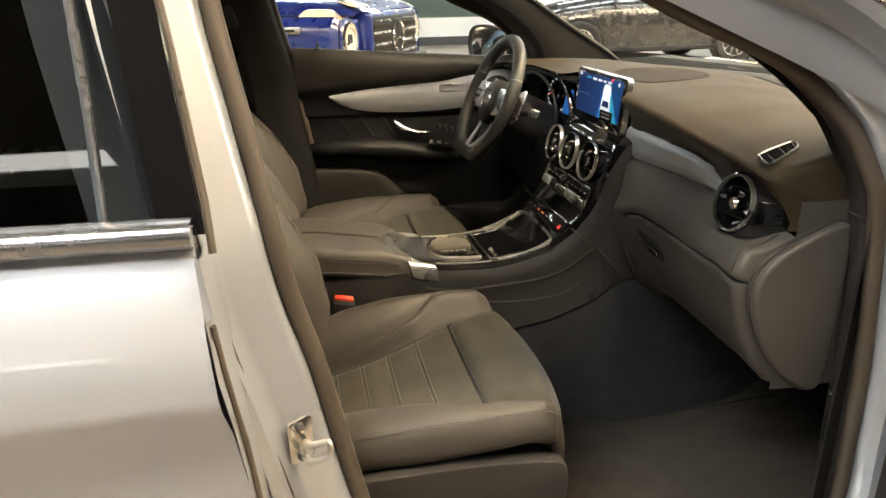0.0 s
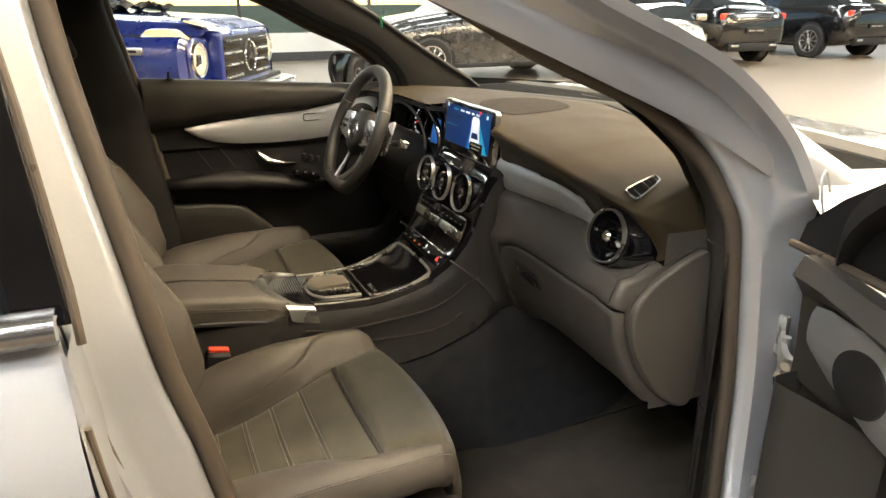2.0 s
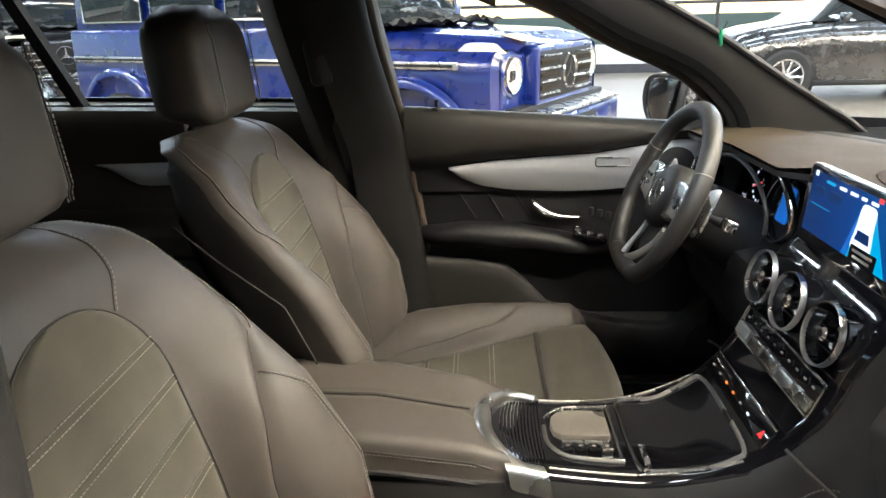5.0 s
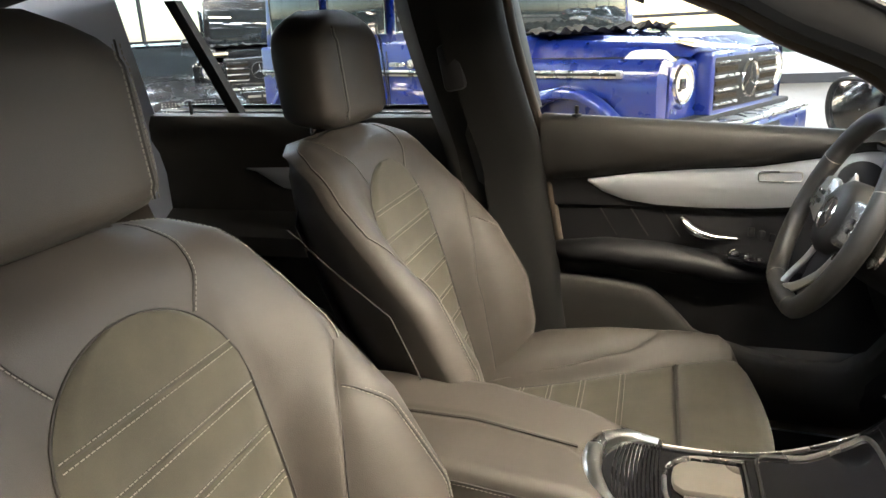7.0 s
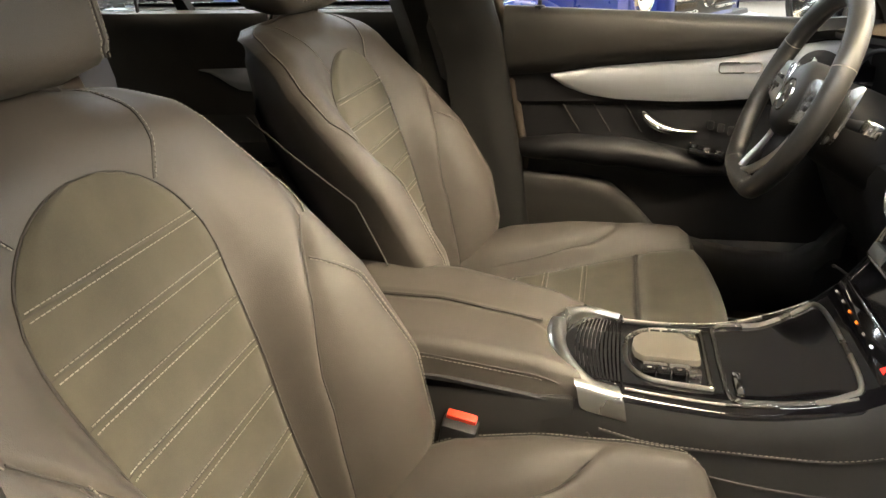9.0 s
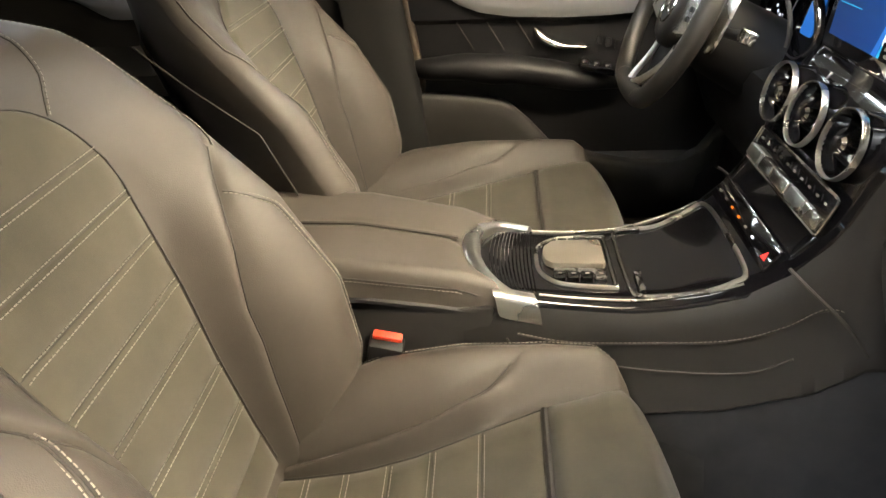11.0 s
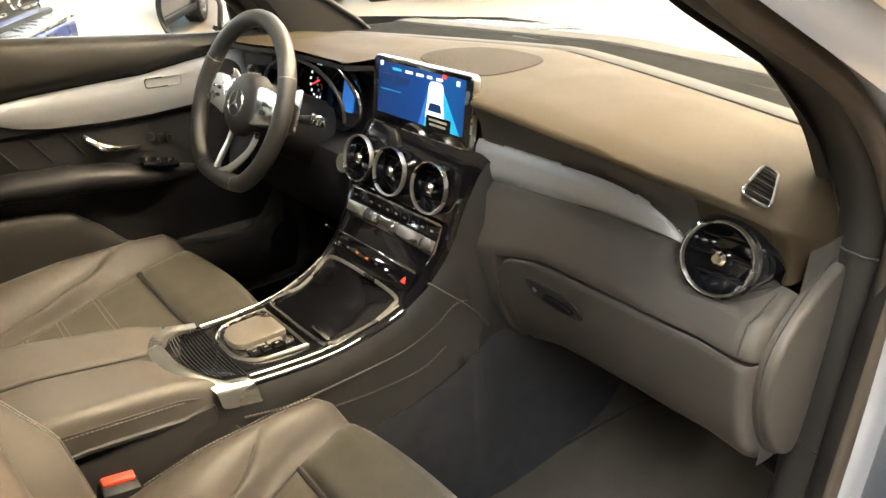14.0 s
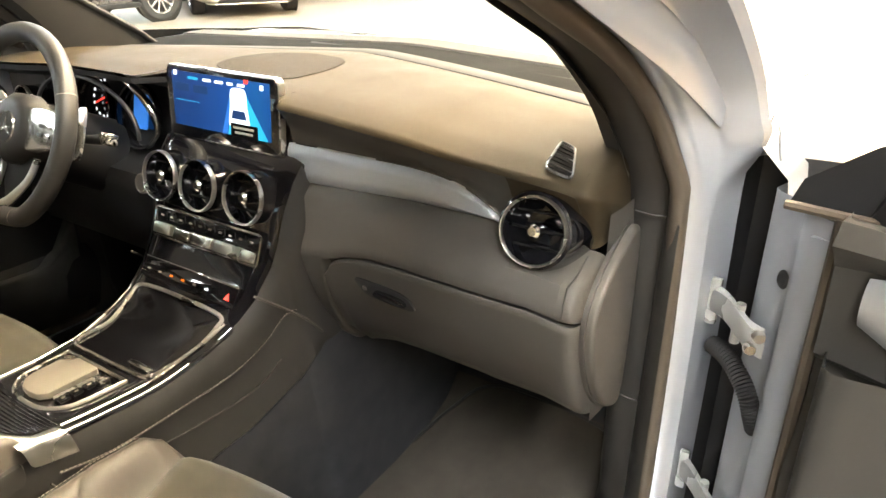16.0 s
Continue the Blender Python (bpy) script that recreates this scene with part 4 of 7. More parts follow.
# rear armrest with split lids
arm = []
for x in lin(-0.16, 0.297, 20):
    zt = interp(x, [-0.16, -0.10, 0.10, 0.25, 0.297], [0.79, 0.812, 0.808, 0.782, 0.762])
    b = interp(x, [-0.16, 0.1, 0.297], [0.118, 0.118, 0.104])
    cut = 0.055 * sm((x - 0.20) / 0.097)
    row = []
    for k in range(25):
        q = -1 + k / 12
        e = max(0, (abs(q) - 0.88) / 0.12)
        row.append(Vector((x + cut * (abs(q) ** 2) * 0.75 - cut * 0.55, q * b, zt - 0.013 * e * e - 0.004 * math.exp(-(q / 0.03) ** 2))))
    row = [Vector((row[0].x, row[0].y - 0.002, zt - 0.055))] + row + [Vector((row[-1].x, row[-1].y + 0.002, zt - 0.055))]
    arm.append(row)
part("armrest_lid", loft(arm), M["leather"], CON, "padded leather armrest lid", 50)
part("armrest_body", [box((0.07, 0, 0.545), (0.455, 0.230, 0.375), 0.008)], M["flank"], CON, "dark flank of the armrest box")
for s in (-1, 1):
    part("lid_gap", tube([Vector((x, s * interp(x, [-0.16, 0.1, 0.297], [0.1185, 0.1185, 0.108]), interp(x, [-0.16, 0.10, 0.25, 0.297], [0.735, 0.753, 0.727, 0.708]))) for x in lin(-0.15, 0.29, 14)], 0.0050, 6), M["black"], CON)
part("lid_seam", tube([Vector((x, -0.002, interp(x, [-0.16, -0.10, 0.10, 0.25, 0.297], [0.79, 0.812, 0.808, 0.782, 0.762]) - 0.0005)) for x in lin(-0.14, 0.245, 14)], 0.0026, 6), M["seam"], CON)
for s in (-1, 1):
    part("lid_crease", tube([Vector((x, s * (interp(x, [-0.16, 0.1, 0.297], [0.118, 0.118, 0.104]) + 0.0022), interp(x, [-0.16, -0.10, 0.10, 0.25, 0.297], [0.79, 0.812, 0.808, 0.782, 0.762]) - 0.022)) for x in lin(-0.14, 0.275, 30)], 0.0012, 6), M["seam"], CON)
tagged(part("lid_stitching", [dashes([Vector((x, s * (interp(x, [-0.16, 0.1, 0.297], [0.118, 0.118, 0.104]) + 0.0030), interp(x, [-0.16, -0.10, 0.10, 0.25, 0.297], [0.79, 0.812, 0.808, 0.782, 0.762]) - 0.026)) for x in lin(-0.14, 0.26, 30)], 0.004, 0.002, 0.0006) for s in (-1, 1)], M["thread"], CON), kind="stuff")
# satin U-shaped clasp round the front of the armrest
ub = smooth_path([(0.345, -0.100, 0.7405), (0.318, -0.097, 0.748), (0.290, -0.078, 0.760), (0.270, -0.042, 0.767), (0.264, 0.0, 0.769), (0.270, 0.042, 0.767), (0.290, 0.078, 0.760), (0.318, 0.097, 0.748), (0.345, 0.100, 0.7405)], 6)
band = []
for i, p in enumerate(ub):
    t = (ub[min(i + 1, len(ub) - 1)] - ub[max(i - 1, 0)]).normalized()
    o = Vector((-t.y, t.x, 0)).normalized()
    if o.x > 0.0 and abs(p.y) < 0.09 or o.y * p.y < 0 and abs(p.y) >= 0.09:
        o = -o
    hw = 0.0045 + 0.0085 * math.sin(math.pi * i / (len(ub) - 1))
    band.append([p + o * (hw * a) + Vector((0, 0, dz)) for a, dz in ((1.05, -0.012), (1.0, 0.000), (0.8, 0.0035), (0.0, 0.0045), (-0.8, 0.0020), (-1.0, -0.002), (-1.05, -0.014))])
part("clasp", loft(band), M["satin"], CON, "satin silver U-shaped clasp", 50)
for s in (-1, 1):
    br = []
    for x in lin(0.292, 0.352, 8):
        q = (x - 0.292) / 0.06
        zt = 0.757 - 0.014 * q
        br.append([Vector((x + 0.002 * k, s * y, z)) for k, (y, z) in enumerate(((0.090, zt - 0.002), (0.100, zt), (0.107, zt - 0.002), (0.1115, zt - 0.006), (0.1135, zt - 0.012), (0.1150, zt - 0.024), (0.1160, zt - 0.038), (0.109, zt - 0.041)))])
    part("clasp_end", loft(br), M["satin"], CON, "satin silver bracket", 50)
# touch pad with its silver frame and keys
pm = frame_of(con_top(0, 0.414, 0.003), (0.02, 0, 1), (1, 0, 0))
po = [(-0.053, 0.0), (-0.049, 0.035), (-0.030, 0.060), (0.0, 0.069), (0.052, 0.073), (0.052, -0.073), (0.0, -0.069), (-0.030, -0.060), (-0.049, -0.035)]
PAD = part("touch_pad", plate([(-0.044, 0.006), (-0.041, 0.026), (-0.030, 0.040), (-0.016, 0.046), (0.042, 0.048), (0.046, 0.044), (0.046, -0.020), (0.042, -0.024), (-0.030, -0.024), (-0.041, -0.014)][::-1], pm, 0.010, 0.0022, 2), M["padskin"], CON, "satin grey touch pad")
part("pad_frame", tube(smooth_path([pm @ Vector((a, b, 0.0)) for a, b in po[1:5]] + [pm @ Vector((0.0545, 0.066, 0)), pm @ Vector((0.055, 0, 0)), pm @ Vector((0.0545, -0.066, 0))] + [pm @ Vector((a, b, 0.0)) for a, b in po[5:]] + [pm @ Vector((*po[0], 0))], 4, True), 0.0032, 8), M["satin"], CON, "bright silver frame")
for k in range(4):
    part("key", plate(round_rect(0.017, 0.016, 0.003), pm @ pose(-0.022 + 0.0195 * k, -0.044, -0.001, 0, 0, 0), 0.006, 0.0015), M["satin"] if k == 3 else M["piano"], PAD, "small console key")
    part("key_mark", plate(round_rect(0.006, 0.003, 0.001), pm @ pose(-0.022 + 0.0195 * k, -0.044, 0.0052), 0.0006), M["thread"], PAD)
part("key_bar", plate(round_rect(0.070, 0.004, 0.0015), pm @ pose(0.006, -0.031, 0.0), 0.005, 0.001), M["satin"], PAD)
for k in range(4):
    part("key", plate(round_rect(0.014, 0.008, 0.002), pm @ pose(-0.010 + 0.016 * k, 0.058, -0.001), 0.005, 0.0012), M["piano"], PAD)
for k in range(12):
    part("rib", tube([con_top(q, 0.292 + 0.0056 * k + 0.016 * q * q * (1 - k / 14), 0.0002) for q in lin(-0.74 - 0.012 * k, 0.74 + 0.012 * k, 24)], 0.0011, 6), M["piano"], CON)
# lidded tray: silver-framed gloss shutter
tx = lambda q, x, l=0.0: con_top(q, x, l)
ring = [tx(0.78, 0.492, 0.002), tx(0.3, 0.486, 0.002), tx(-0.3, 0.486, 0.002), tx(-0.80, 0.492, 0.002), tx(-0.875, 0.53, 0.002), tx(-0.90, 0.575, 0.002), tx(-0.86, 0.61, 0.002), tx(-0.74, 0.628, 0.002), tx(0.0, 0.632, 0.002), tx(0.72, 0.628, 0.002), tx(0.76, 0.60, 0.002), tx(0.68, 0.55, 0.002)]
part("tray_frame", tube(smooth_path(ring, 5, True), 0.0034, 8, closed=True), M["satin"], CON, "bright silver frame of the tray")
part("tray_shutter", grid(lambda q, x: Vector((x, q * (0.088 + 0.12 * (x - 0.494)), 0.7365 + 0.033 * ((x - 0.494) / 0.132) - 0.010 * math.sin(math.pi * (x - 0.494) / 0.132) - 0.002 * (1 - q * q))), lin(-1, 1, 25), lin(0.494, 0.626, 25)), M["shutter"], CON, "gloss black roller shutter")
part("shutter_grip", box(con_top(-0.55, 0.502, 0.004), (0.010, 0.05, 0.006), 0.002), M["chrome"], CON)
# climate bar and switch bar
cm = frame_of(con_top(0, 0.706, 0.004), (-0.93, 0, 0.36), (0, -1, 0))
AC = part("climate_bar", plate(round_rect(0.262, 0.050, 0.006), cm, 0.005, 0.0015), M["piano"], CON, "climate control bar with silver rockers")
part("bar_frame", tube([cm @ Vector((a, b, 0.005)) for a, b in round_rect(0.264, 0.052, 0.007)], 0.0022, 6, closed=True), M["chrome"], AC)
for xo, w in ((-0.104, 0.046), (-0.054, 0.046), (0.0, 0.050), (0.054, 0.046), (0.104, 0.046)):
    part("rocker", plate(round_rect(w, 0.019, 0.003), cm @ pose(xo, -0.012, 0.005), 0.006, 0.0022), M["satin"], AC, "satin silver rocker")
for k in range(10):
    part("button_mark", plate(round_rect(0.007, 0.0030, 0.001), cm @ pose(-0.113 + 0.025 * k, 0.011, 0.0055), 0.0006), M["thread"], AC)
for k in range(9):
    part("button_gap", box(cm @ Vector((-0.1005 + 0.025 * k, 0.011, 0.0052)), (0.0012, 0.0010, 0.016)), M["black"], AC)
bm2 = frame_of(con_top(0, 0.655, 0.003), (-0.80, 0, 0.60), (0, -1, 0))
SW = part("switch_bar", plate(round_rect(0.235, 0.034, 0.004), bm2, 0.004, 0.001), M["piano"], CON, "row of small switches")
strip = part("bar_strip", box((0, 0, 0), (0.235, 0.004, 0.004), 0.001), M["chrome"], SW)
strip.matrix_basis = bm2 @ pose(0, 0.018, 0.004)
for k, mt in enumerate(("thread", "thread", "amber_glow", "amber_glow", "thread", "white_glow", "red_glow")):
    if mt == "red_glow":
        part("hazard_mark", plate([(-0.006, -0.005), (0.006, -0.005), (0, 0.006)], bm2 @ pose(0.100, -0.002, 0.0045), 0.0008), M[mt], SW, "red hazard triangle")
    else:
        part("switch_mark", plate(round_rect(0.007, 0.003, 0.001), bm2 @ pose(-0.10 + 0.03 * k, -0.002, 0.0045), 0.0008), M[mt], SW)
for yy in (0.116, 0.018, -0.092):
    vent(Vector((0.716, yy, 0.953)), (-0.97, 0, 0.24), 0.0445, CON)

CON.location.y -= 0.018

# ---- display ----
DM = frame_of((0.772, -0.011, 1.074), (-0.995, 0.0, 0.09), (0, -1, 0))
DIS = thing("infotainment_display", (0.772, -0.011, 1.0), "lit wide tablet display with a silver rim standing on the dash", "display")
part("case", plate(round_rect(0.272, 0.124, 0.012), DM @ pose(0, 0, -0.014), 0.012, 0.002), M["satin"], DIS, "thin silver case")
part("bezel", plate(round_rect(0.267, 0.119, 0.010), DM @ pose(0, 0, -0.003), 0.003, 0.001), M["piano"], DIS, "gloss black bezel")
part("stand", box((0.80, -0.011, 1.03), (0.05, 0.16, 0.08), 0.01), M["black"], DIS)
part("screen", plate(round_rect(0.236, 0.092, 0.002), DM @ pose(0, 0.006, 0.0002), 0.0008), M["screen"], DIS, "blue vehicle settings screen")


def on_screen(name, ol, mat, label="", a=0.0, b=0.0):
    return part(name, plate(ol, DM @ pose(a, 0.006 + b, 0.0012), 0.0004), mat, DIS, label)


on_screen("screen_lane", [(0.018, -0.046), (0.112, -0.046), (0.058, 0.032), (0.036, 0.032)], M["cyan_glow"], "pale cyan lane graphic")
on_screen("menu_box", round_rect(0.036, 0.013, 0.002), M["darkblue_glow"], "", -0.092, 0.020)
on_screen("menu_box", round_rect(0.036, 0.013, 0.002), M["darkblue_glow"], "", -0.045, 0.020)
for k, (a, w) in enumerate(((-0.063, 0.026), (-0.028, 0.020), (0.002, 0.020), (0.028, 0.014), (0.054, 0.017))):
    part("menu_bar", plate(round_rect(w, 0.0045, 0.0015), DM @ pose(a, 0.043, 0.0012), 0.0004), M["white_glow"] if k else M["cyan_glow"], DIS)
part("status_mark", plate(round_rect(0.008, 0.008, 0.001), DM @ pose(0.101, 0.044, 0.0012), 0.0004), M["white_glow"], DIS)
part("status_mark", plate(round_rect(0.008, 0.008, 0.001), DM @ pose(-0.108, 0.049, 0.0012), 0.0004), M["white_glow"], DIS)
part("alert_mark", plate(round_rect(0.010, 0.006, 0.001), DM @ pose(0.066, 0.050, 0.0012), 0.0004), M["red_glow"], DIS)
on_screen("lane_edge", [(0.004, -0.046), (0.016, -0.046), (0.034, 0.032), (0.031, 0.032)], M["blue_glow"])
on_screen("menu_rule", round_rect(0.060, 0.0012, 0.0005), M["cyan_glow"], "", -0.080, -0.002)
part("car_graphic", plate([(p.x, p.y) for p in smooth_path([(-0.017, 0.028, 0), (0.0, 0.032, 0), (0.017, 0.028, 0), (0.020, 0.0, 0), (0.024, -0.022, 0), (0.020, -0.032, 0), (-0.020, -0.032, 0), (-0.024, -0.022, 0), (-0.020, 0.0, 0)], 3, True)], DM @ pose(0.047, 0.006, 0.0016), 0.0004), M["white_glow"], DIS, "white car drawing")
part("graphic_window", plate([(-0.014, 0.006), (0.014, 0.006), (0.018, -0.008), (-0.018, -0.008)], DM @ pose(0.047, -0.004, 0.0021), 0.0003), M["darkblue_glow"], DIS)
part("caption_box", plate(round_rect(0.064, 0.022, 0.002), DM @ pose(0.058, -0.030, 0.0022), 0.0003), M["piano"], DIS)
for k in range(2):
    part("caption_bar", plate(round_rect(0.048 - 0.006 * k, 0.004, 0.001), DM @ pose(0.057, -0.026 - 0.008 * k, 0.0026), 0.0003), M["thread"], DIS)

# ---- steering wheel ----
WC = Vector((0.616, 0.3755, 1.022))
WM = frame_of(WC, (-0.916, -0.0, 0.40), (0, -1, 0))
SWH = thing("steering_wheel", WC, "black leather steering wheel with flattened bottom and silver spokes", "steering wheel")
rim = []
for i in range(72):
    a = 2 * math.pi * i / 72
    x, y = 0.1725 * math.cos(a), 0.1725 * math.sin(a)
    if y < -0.148:
        y = -0.148 - (abs(y) - 0.148) * 0.35
    rim.append(WM @ Vector((x, y, 0.0)))
part("rim", tube(rim, 0.0175, 14, closed=True, flat=1.0), M["rimskin"], SWH, "black leather rim")
for a in (25, 155, 245, 295):
    p, d = WM @ Vector((0.1725 * math.cos(radians(a)), 0.1725 * math.sin(radians(a)) if a < 200 else -0.151, 0)), (WM.to_3x3() @ Vector((-math.sin(radians(a)), math.cos(radians(a)), 0)) if a < 200 else WM.to_3x3() @ Vector((1, 0, 0)))
    part("rim_seam", lathe([(0.0178, -0.0008), (0.0182, 0), (0.0178, 0.0008)], frame_of(p, d, (0, 0, 1)), 20), M["thread"], SWH)
HM = WM @ pose(0, 0, -0.018)  # the hub sits deeper than the rim
part("airbag_cover", lathe([(0, 0.026), (0.03, 0.026), (0.053, 0.023), (0.064, 0.012), (0.066, -0.02), (0.050, -0.03)], HM, 36), M["hub"], SWH, "round horn cover", 50)
part("emblem", [lathe([(0.0265, 0.0255), (0.028, 0.0285), (0.030, 0.0245)], HM, 28)] + [plate([(-0.0045, 0), (0.0045, 0), (0.0, 0.027)], HM @ pose(0, 0, 0.0255, 0, 0, a), 0.003, 0.001) for a in (0, 120, 240)], M["satin"], SWH, "three-rayed silver emblem")
for s in (-1, 1):
    sp_ = part("spoke", plate([(p.x, p.y) for p in smooth_path([(s * 0.05, 0.036, 0), (s * 0.10, 0.046, 0), (s * 0.152, 0.038, 0), (s * 0.165, 0.012, 0), (s * 0.157, -0.016, 0), (s * 0.11, -0.026, 0), (s * 0.05, -0.030, 0)], 4, True)][:: 1 if s < 0 else -1], HM @ pose(0, 0, 0.004), 0.014, 0.005), M["satin"], SWH, "bright silver button spoke")
    for k in range(4):
        part("spoke_button", plate(round_rect(0.015, 0.008, 0.003), HM @ pose(s * (0.100 + 0.022 * (k % 2)), 0.016 - 0.016 * (k // 2), 0.0175), 0.003, 0.001), M["chrome" if k % 2 else "black"], sp_)
    part("paddle", plate([(p.x, p.y) for p in smooth_path([(s * 0.09, 0.03, 0), (s * 0.135, 0.062, 0), (s * 0.150, 0.05, 0), (s * 0.155, -0.02, 0), (s * 0.12, -0.03, 0)], 4, True)][:: 1 if s < 0 else -1], WM @ pose(0, 0, -0.045), 0.005, 0.0015), M["satin"], SWH, "silver shift paddle")
    path_ = smooth_path([WM @ Vector(p) for p in ((s * 0.052 + 0.022, -0.046, -0.016), (s * 0.046 + 0.018, -0.085, -0.012), (s * 0.030 + 0.004, -0.126, -0.002), (s * 0.008 - 0.010, -0.150, 0.004))], 5)
    part("lower_spoke", tube(path_, [0.0075 + 0.003 * k / (len(path_) - 1) for k in range(len(path_))], 10, flat=0.6), M["satin"], SWH, "silver lower spoke")
part("spoke_web", plate([(-0.030, -0.045), (-0.030, -0.100), (-0.012, -0.146), (0.010, -0.146), (0.050, -0.100), (0.066, -0.045)], WM @ pose(0, 0, -0.028), 0.008, 0.002), M["black"], SWH)
part("column_cover", tube([WM @ Vector((0, -0.005, -0.02)), WM @ Vector((0, -0.012, -0.10)), WM @ Vector((0, -0.02, -0.19))], [0.058, 0.07, 0.075], 20), M["black"], SWH)
for s, tipz in ((-1, 0.01), (1, 0.012)):
    st = part("stalk", tube([WM @ Vector((s * 0.06, 0.0, -0.07)), WM @ Vector((s * 0.12, 0.008, -0.07)), WM @ Vector((s * 0.175, 0.016, -0.068))], [0.009, 0.008, 0.010], 12), M["black"], SWH)
    part("stalk_tip", plate(round_rect(0.026, 0.022, 0.004), WM @ pose(s * 0.186, 0.018, -0.078), 0.020, 0.003), M["chrome"], st, "square bright stalk end")
part("start_button", lathe([(0, 0.004), (0.012, 0.004), (0.016, 0.006), (0.019, 0.004), (0.019, -0.01)], frame_of((0.738, 0.194, 0.914), (-0.95, 0, 0.2), (0, 1, 0)), 24), M["satin"], DASH, "round chrome start button")

# ---- the car's shell ----
BODY = thing("car_body", (0.3, 0.0, 0.0), "silver SUV body shell with the front door open", "car")


def door_ring(sx):
    """Door opening of the front door, as (x, z) from the sill's front up the A-pillar, over and down the B-pillar."""
    return smooth_path([(x, 0, z) for x, z in ((0.89, 0.41), (0.915, 0.50), (0.912, 0.62), (0.905, 0.76), (0.89, 0.893), (0.868, 1.03), (0.846, 1.09), (0.812, 1.148), (0.72, 1.225), (0.56, 1.297), (0.43, 1.368), (0.25, 1.445), (0.09, 1.48),
                        *(((0.02, 1.455), (0.022, 1.382), (0.035, 1.30), (0.058, 1.20), (0.084, 1.089), (0.097, 0.98), (0.110, 0.889), (0.128, 0.78), (0.14, 0.66), (0.17, 0.50)) if sx > 0 else
                          ((-0.015, 1.455), (-0.010, 1.382), (0.0, 1.30), (0.018, 1.20), (0.038, 1.089), (0.056, 0.98), (0.079, 0.889), (0.100, 0.78), (0.124, 0.66), (0.16, 0.50))), (0.24, 0.42), (0.55, 0.41))], 5, True)


def lean_in(z):
    return 0.28 * max(z - 1.05, 0)


def ring_band(side, pts, layers, pillar=1.0, hinge=None):
    """A band round the opening; layers are (outward offset in the opening's plane, distance from the car's middle)."""
    n = len(pts)
    c = Vector((0.45, 0, 0.9))
    rows = []
    for k in range(n):
        p, d = pts[k], (pts[(k + 1) % n] - pts[k - 1])
        nrm = Vector((d.z, 0, -d.x)).normalized()
        if nrm.dot(p - c) < 0:
            nrm = -nrm
        lean = lean_in(p.z)
        f = pillar if p.z > 1.04 and p.x > 0.2 else 1.0
        h = sm((p.x - 0.80) / 0.06) * (1 - sm((p.z - 1.02) / 0.07)) if hinge else 0.0
        lay = [(a + (c2 - a) * h, b + (d2 - b) * h) for (a, b), (c2, d2) in zip(layers, hinge or layers)]
        rows.append([Vector((p.x + nrm.x * o * (f if o > 0.03 else 1.0), side * (yy - lean), p.z + nrm.z * o * (f if o > 0.03 else 1.0))) for o, yy in lay])
    return loft(rows, loop=True)


for s in (-1, 1):
    R = door_ring(s)
    # Same trim both sides; the driver's side has shade put into a darker colour.
    part("aperture_trim", ring_band(s, R, [(0.13, 0.645), (0.06, 0.655), (0.014, 0.675), (0.002, 0.695), (0.002, 0.718), (0.010, 0.73), (0.016, 0.735)], 0.25), M["aperture"] if s < 0 else M["pillar"], BODY, "grey-brown pillar trim round the door opening, shade coloured in on the driver's side")
    part("door_seal", tube([Vector((p.x, s * (0.748 - lean_in(p.z)), p.z)) for p in R], 0.0125, 10, closed=True), M["rubber"], BODY, "thick rubber door seal")
    part("aperture_flange", ring_band(s, R, [(0.010, 0.745), (0.012, 0.765), (0.020, 0.775), (0.056, 0.786), (0.064, 0.798), (0.070, 0.836), (0.085, 0.842)], 1.0, [(0.010, 0.745), (0.012, 0.762), (0.018, 0.772), (0.024, 0.782), (0.034, 0.785), (0.085, 0.793), (0.100, 0.803)]), M["paint"], BODY, "painted silver flange of the door opening")


def skin(rows):
    return loft([[Vector(p) for p in r] for r in rows])


def edge_x(z):
    return interp(z, [1.07, 1.096, 1.206, 1.331, 1.45, 1.54], [1.16, 1.133, 0.938, 0.733, 0.50, 0.31])


def edge_y(z):
    return interp(z, [1.07, 1.096, 1.206, 1.331, 1.45, 1.54], [0.668, 0.66, 0.62, 0.58, 0.545, 0.52])


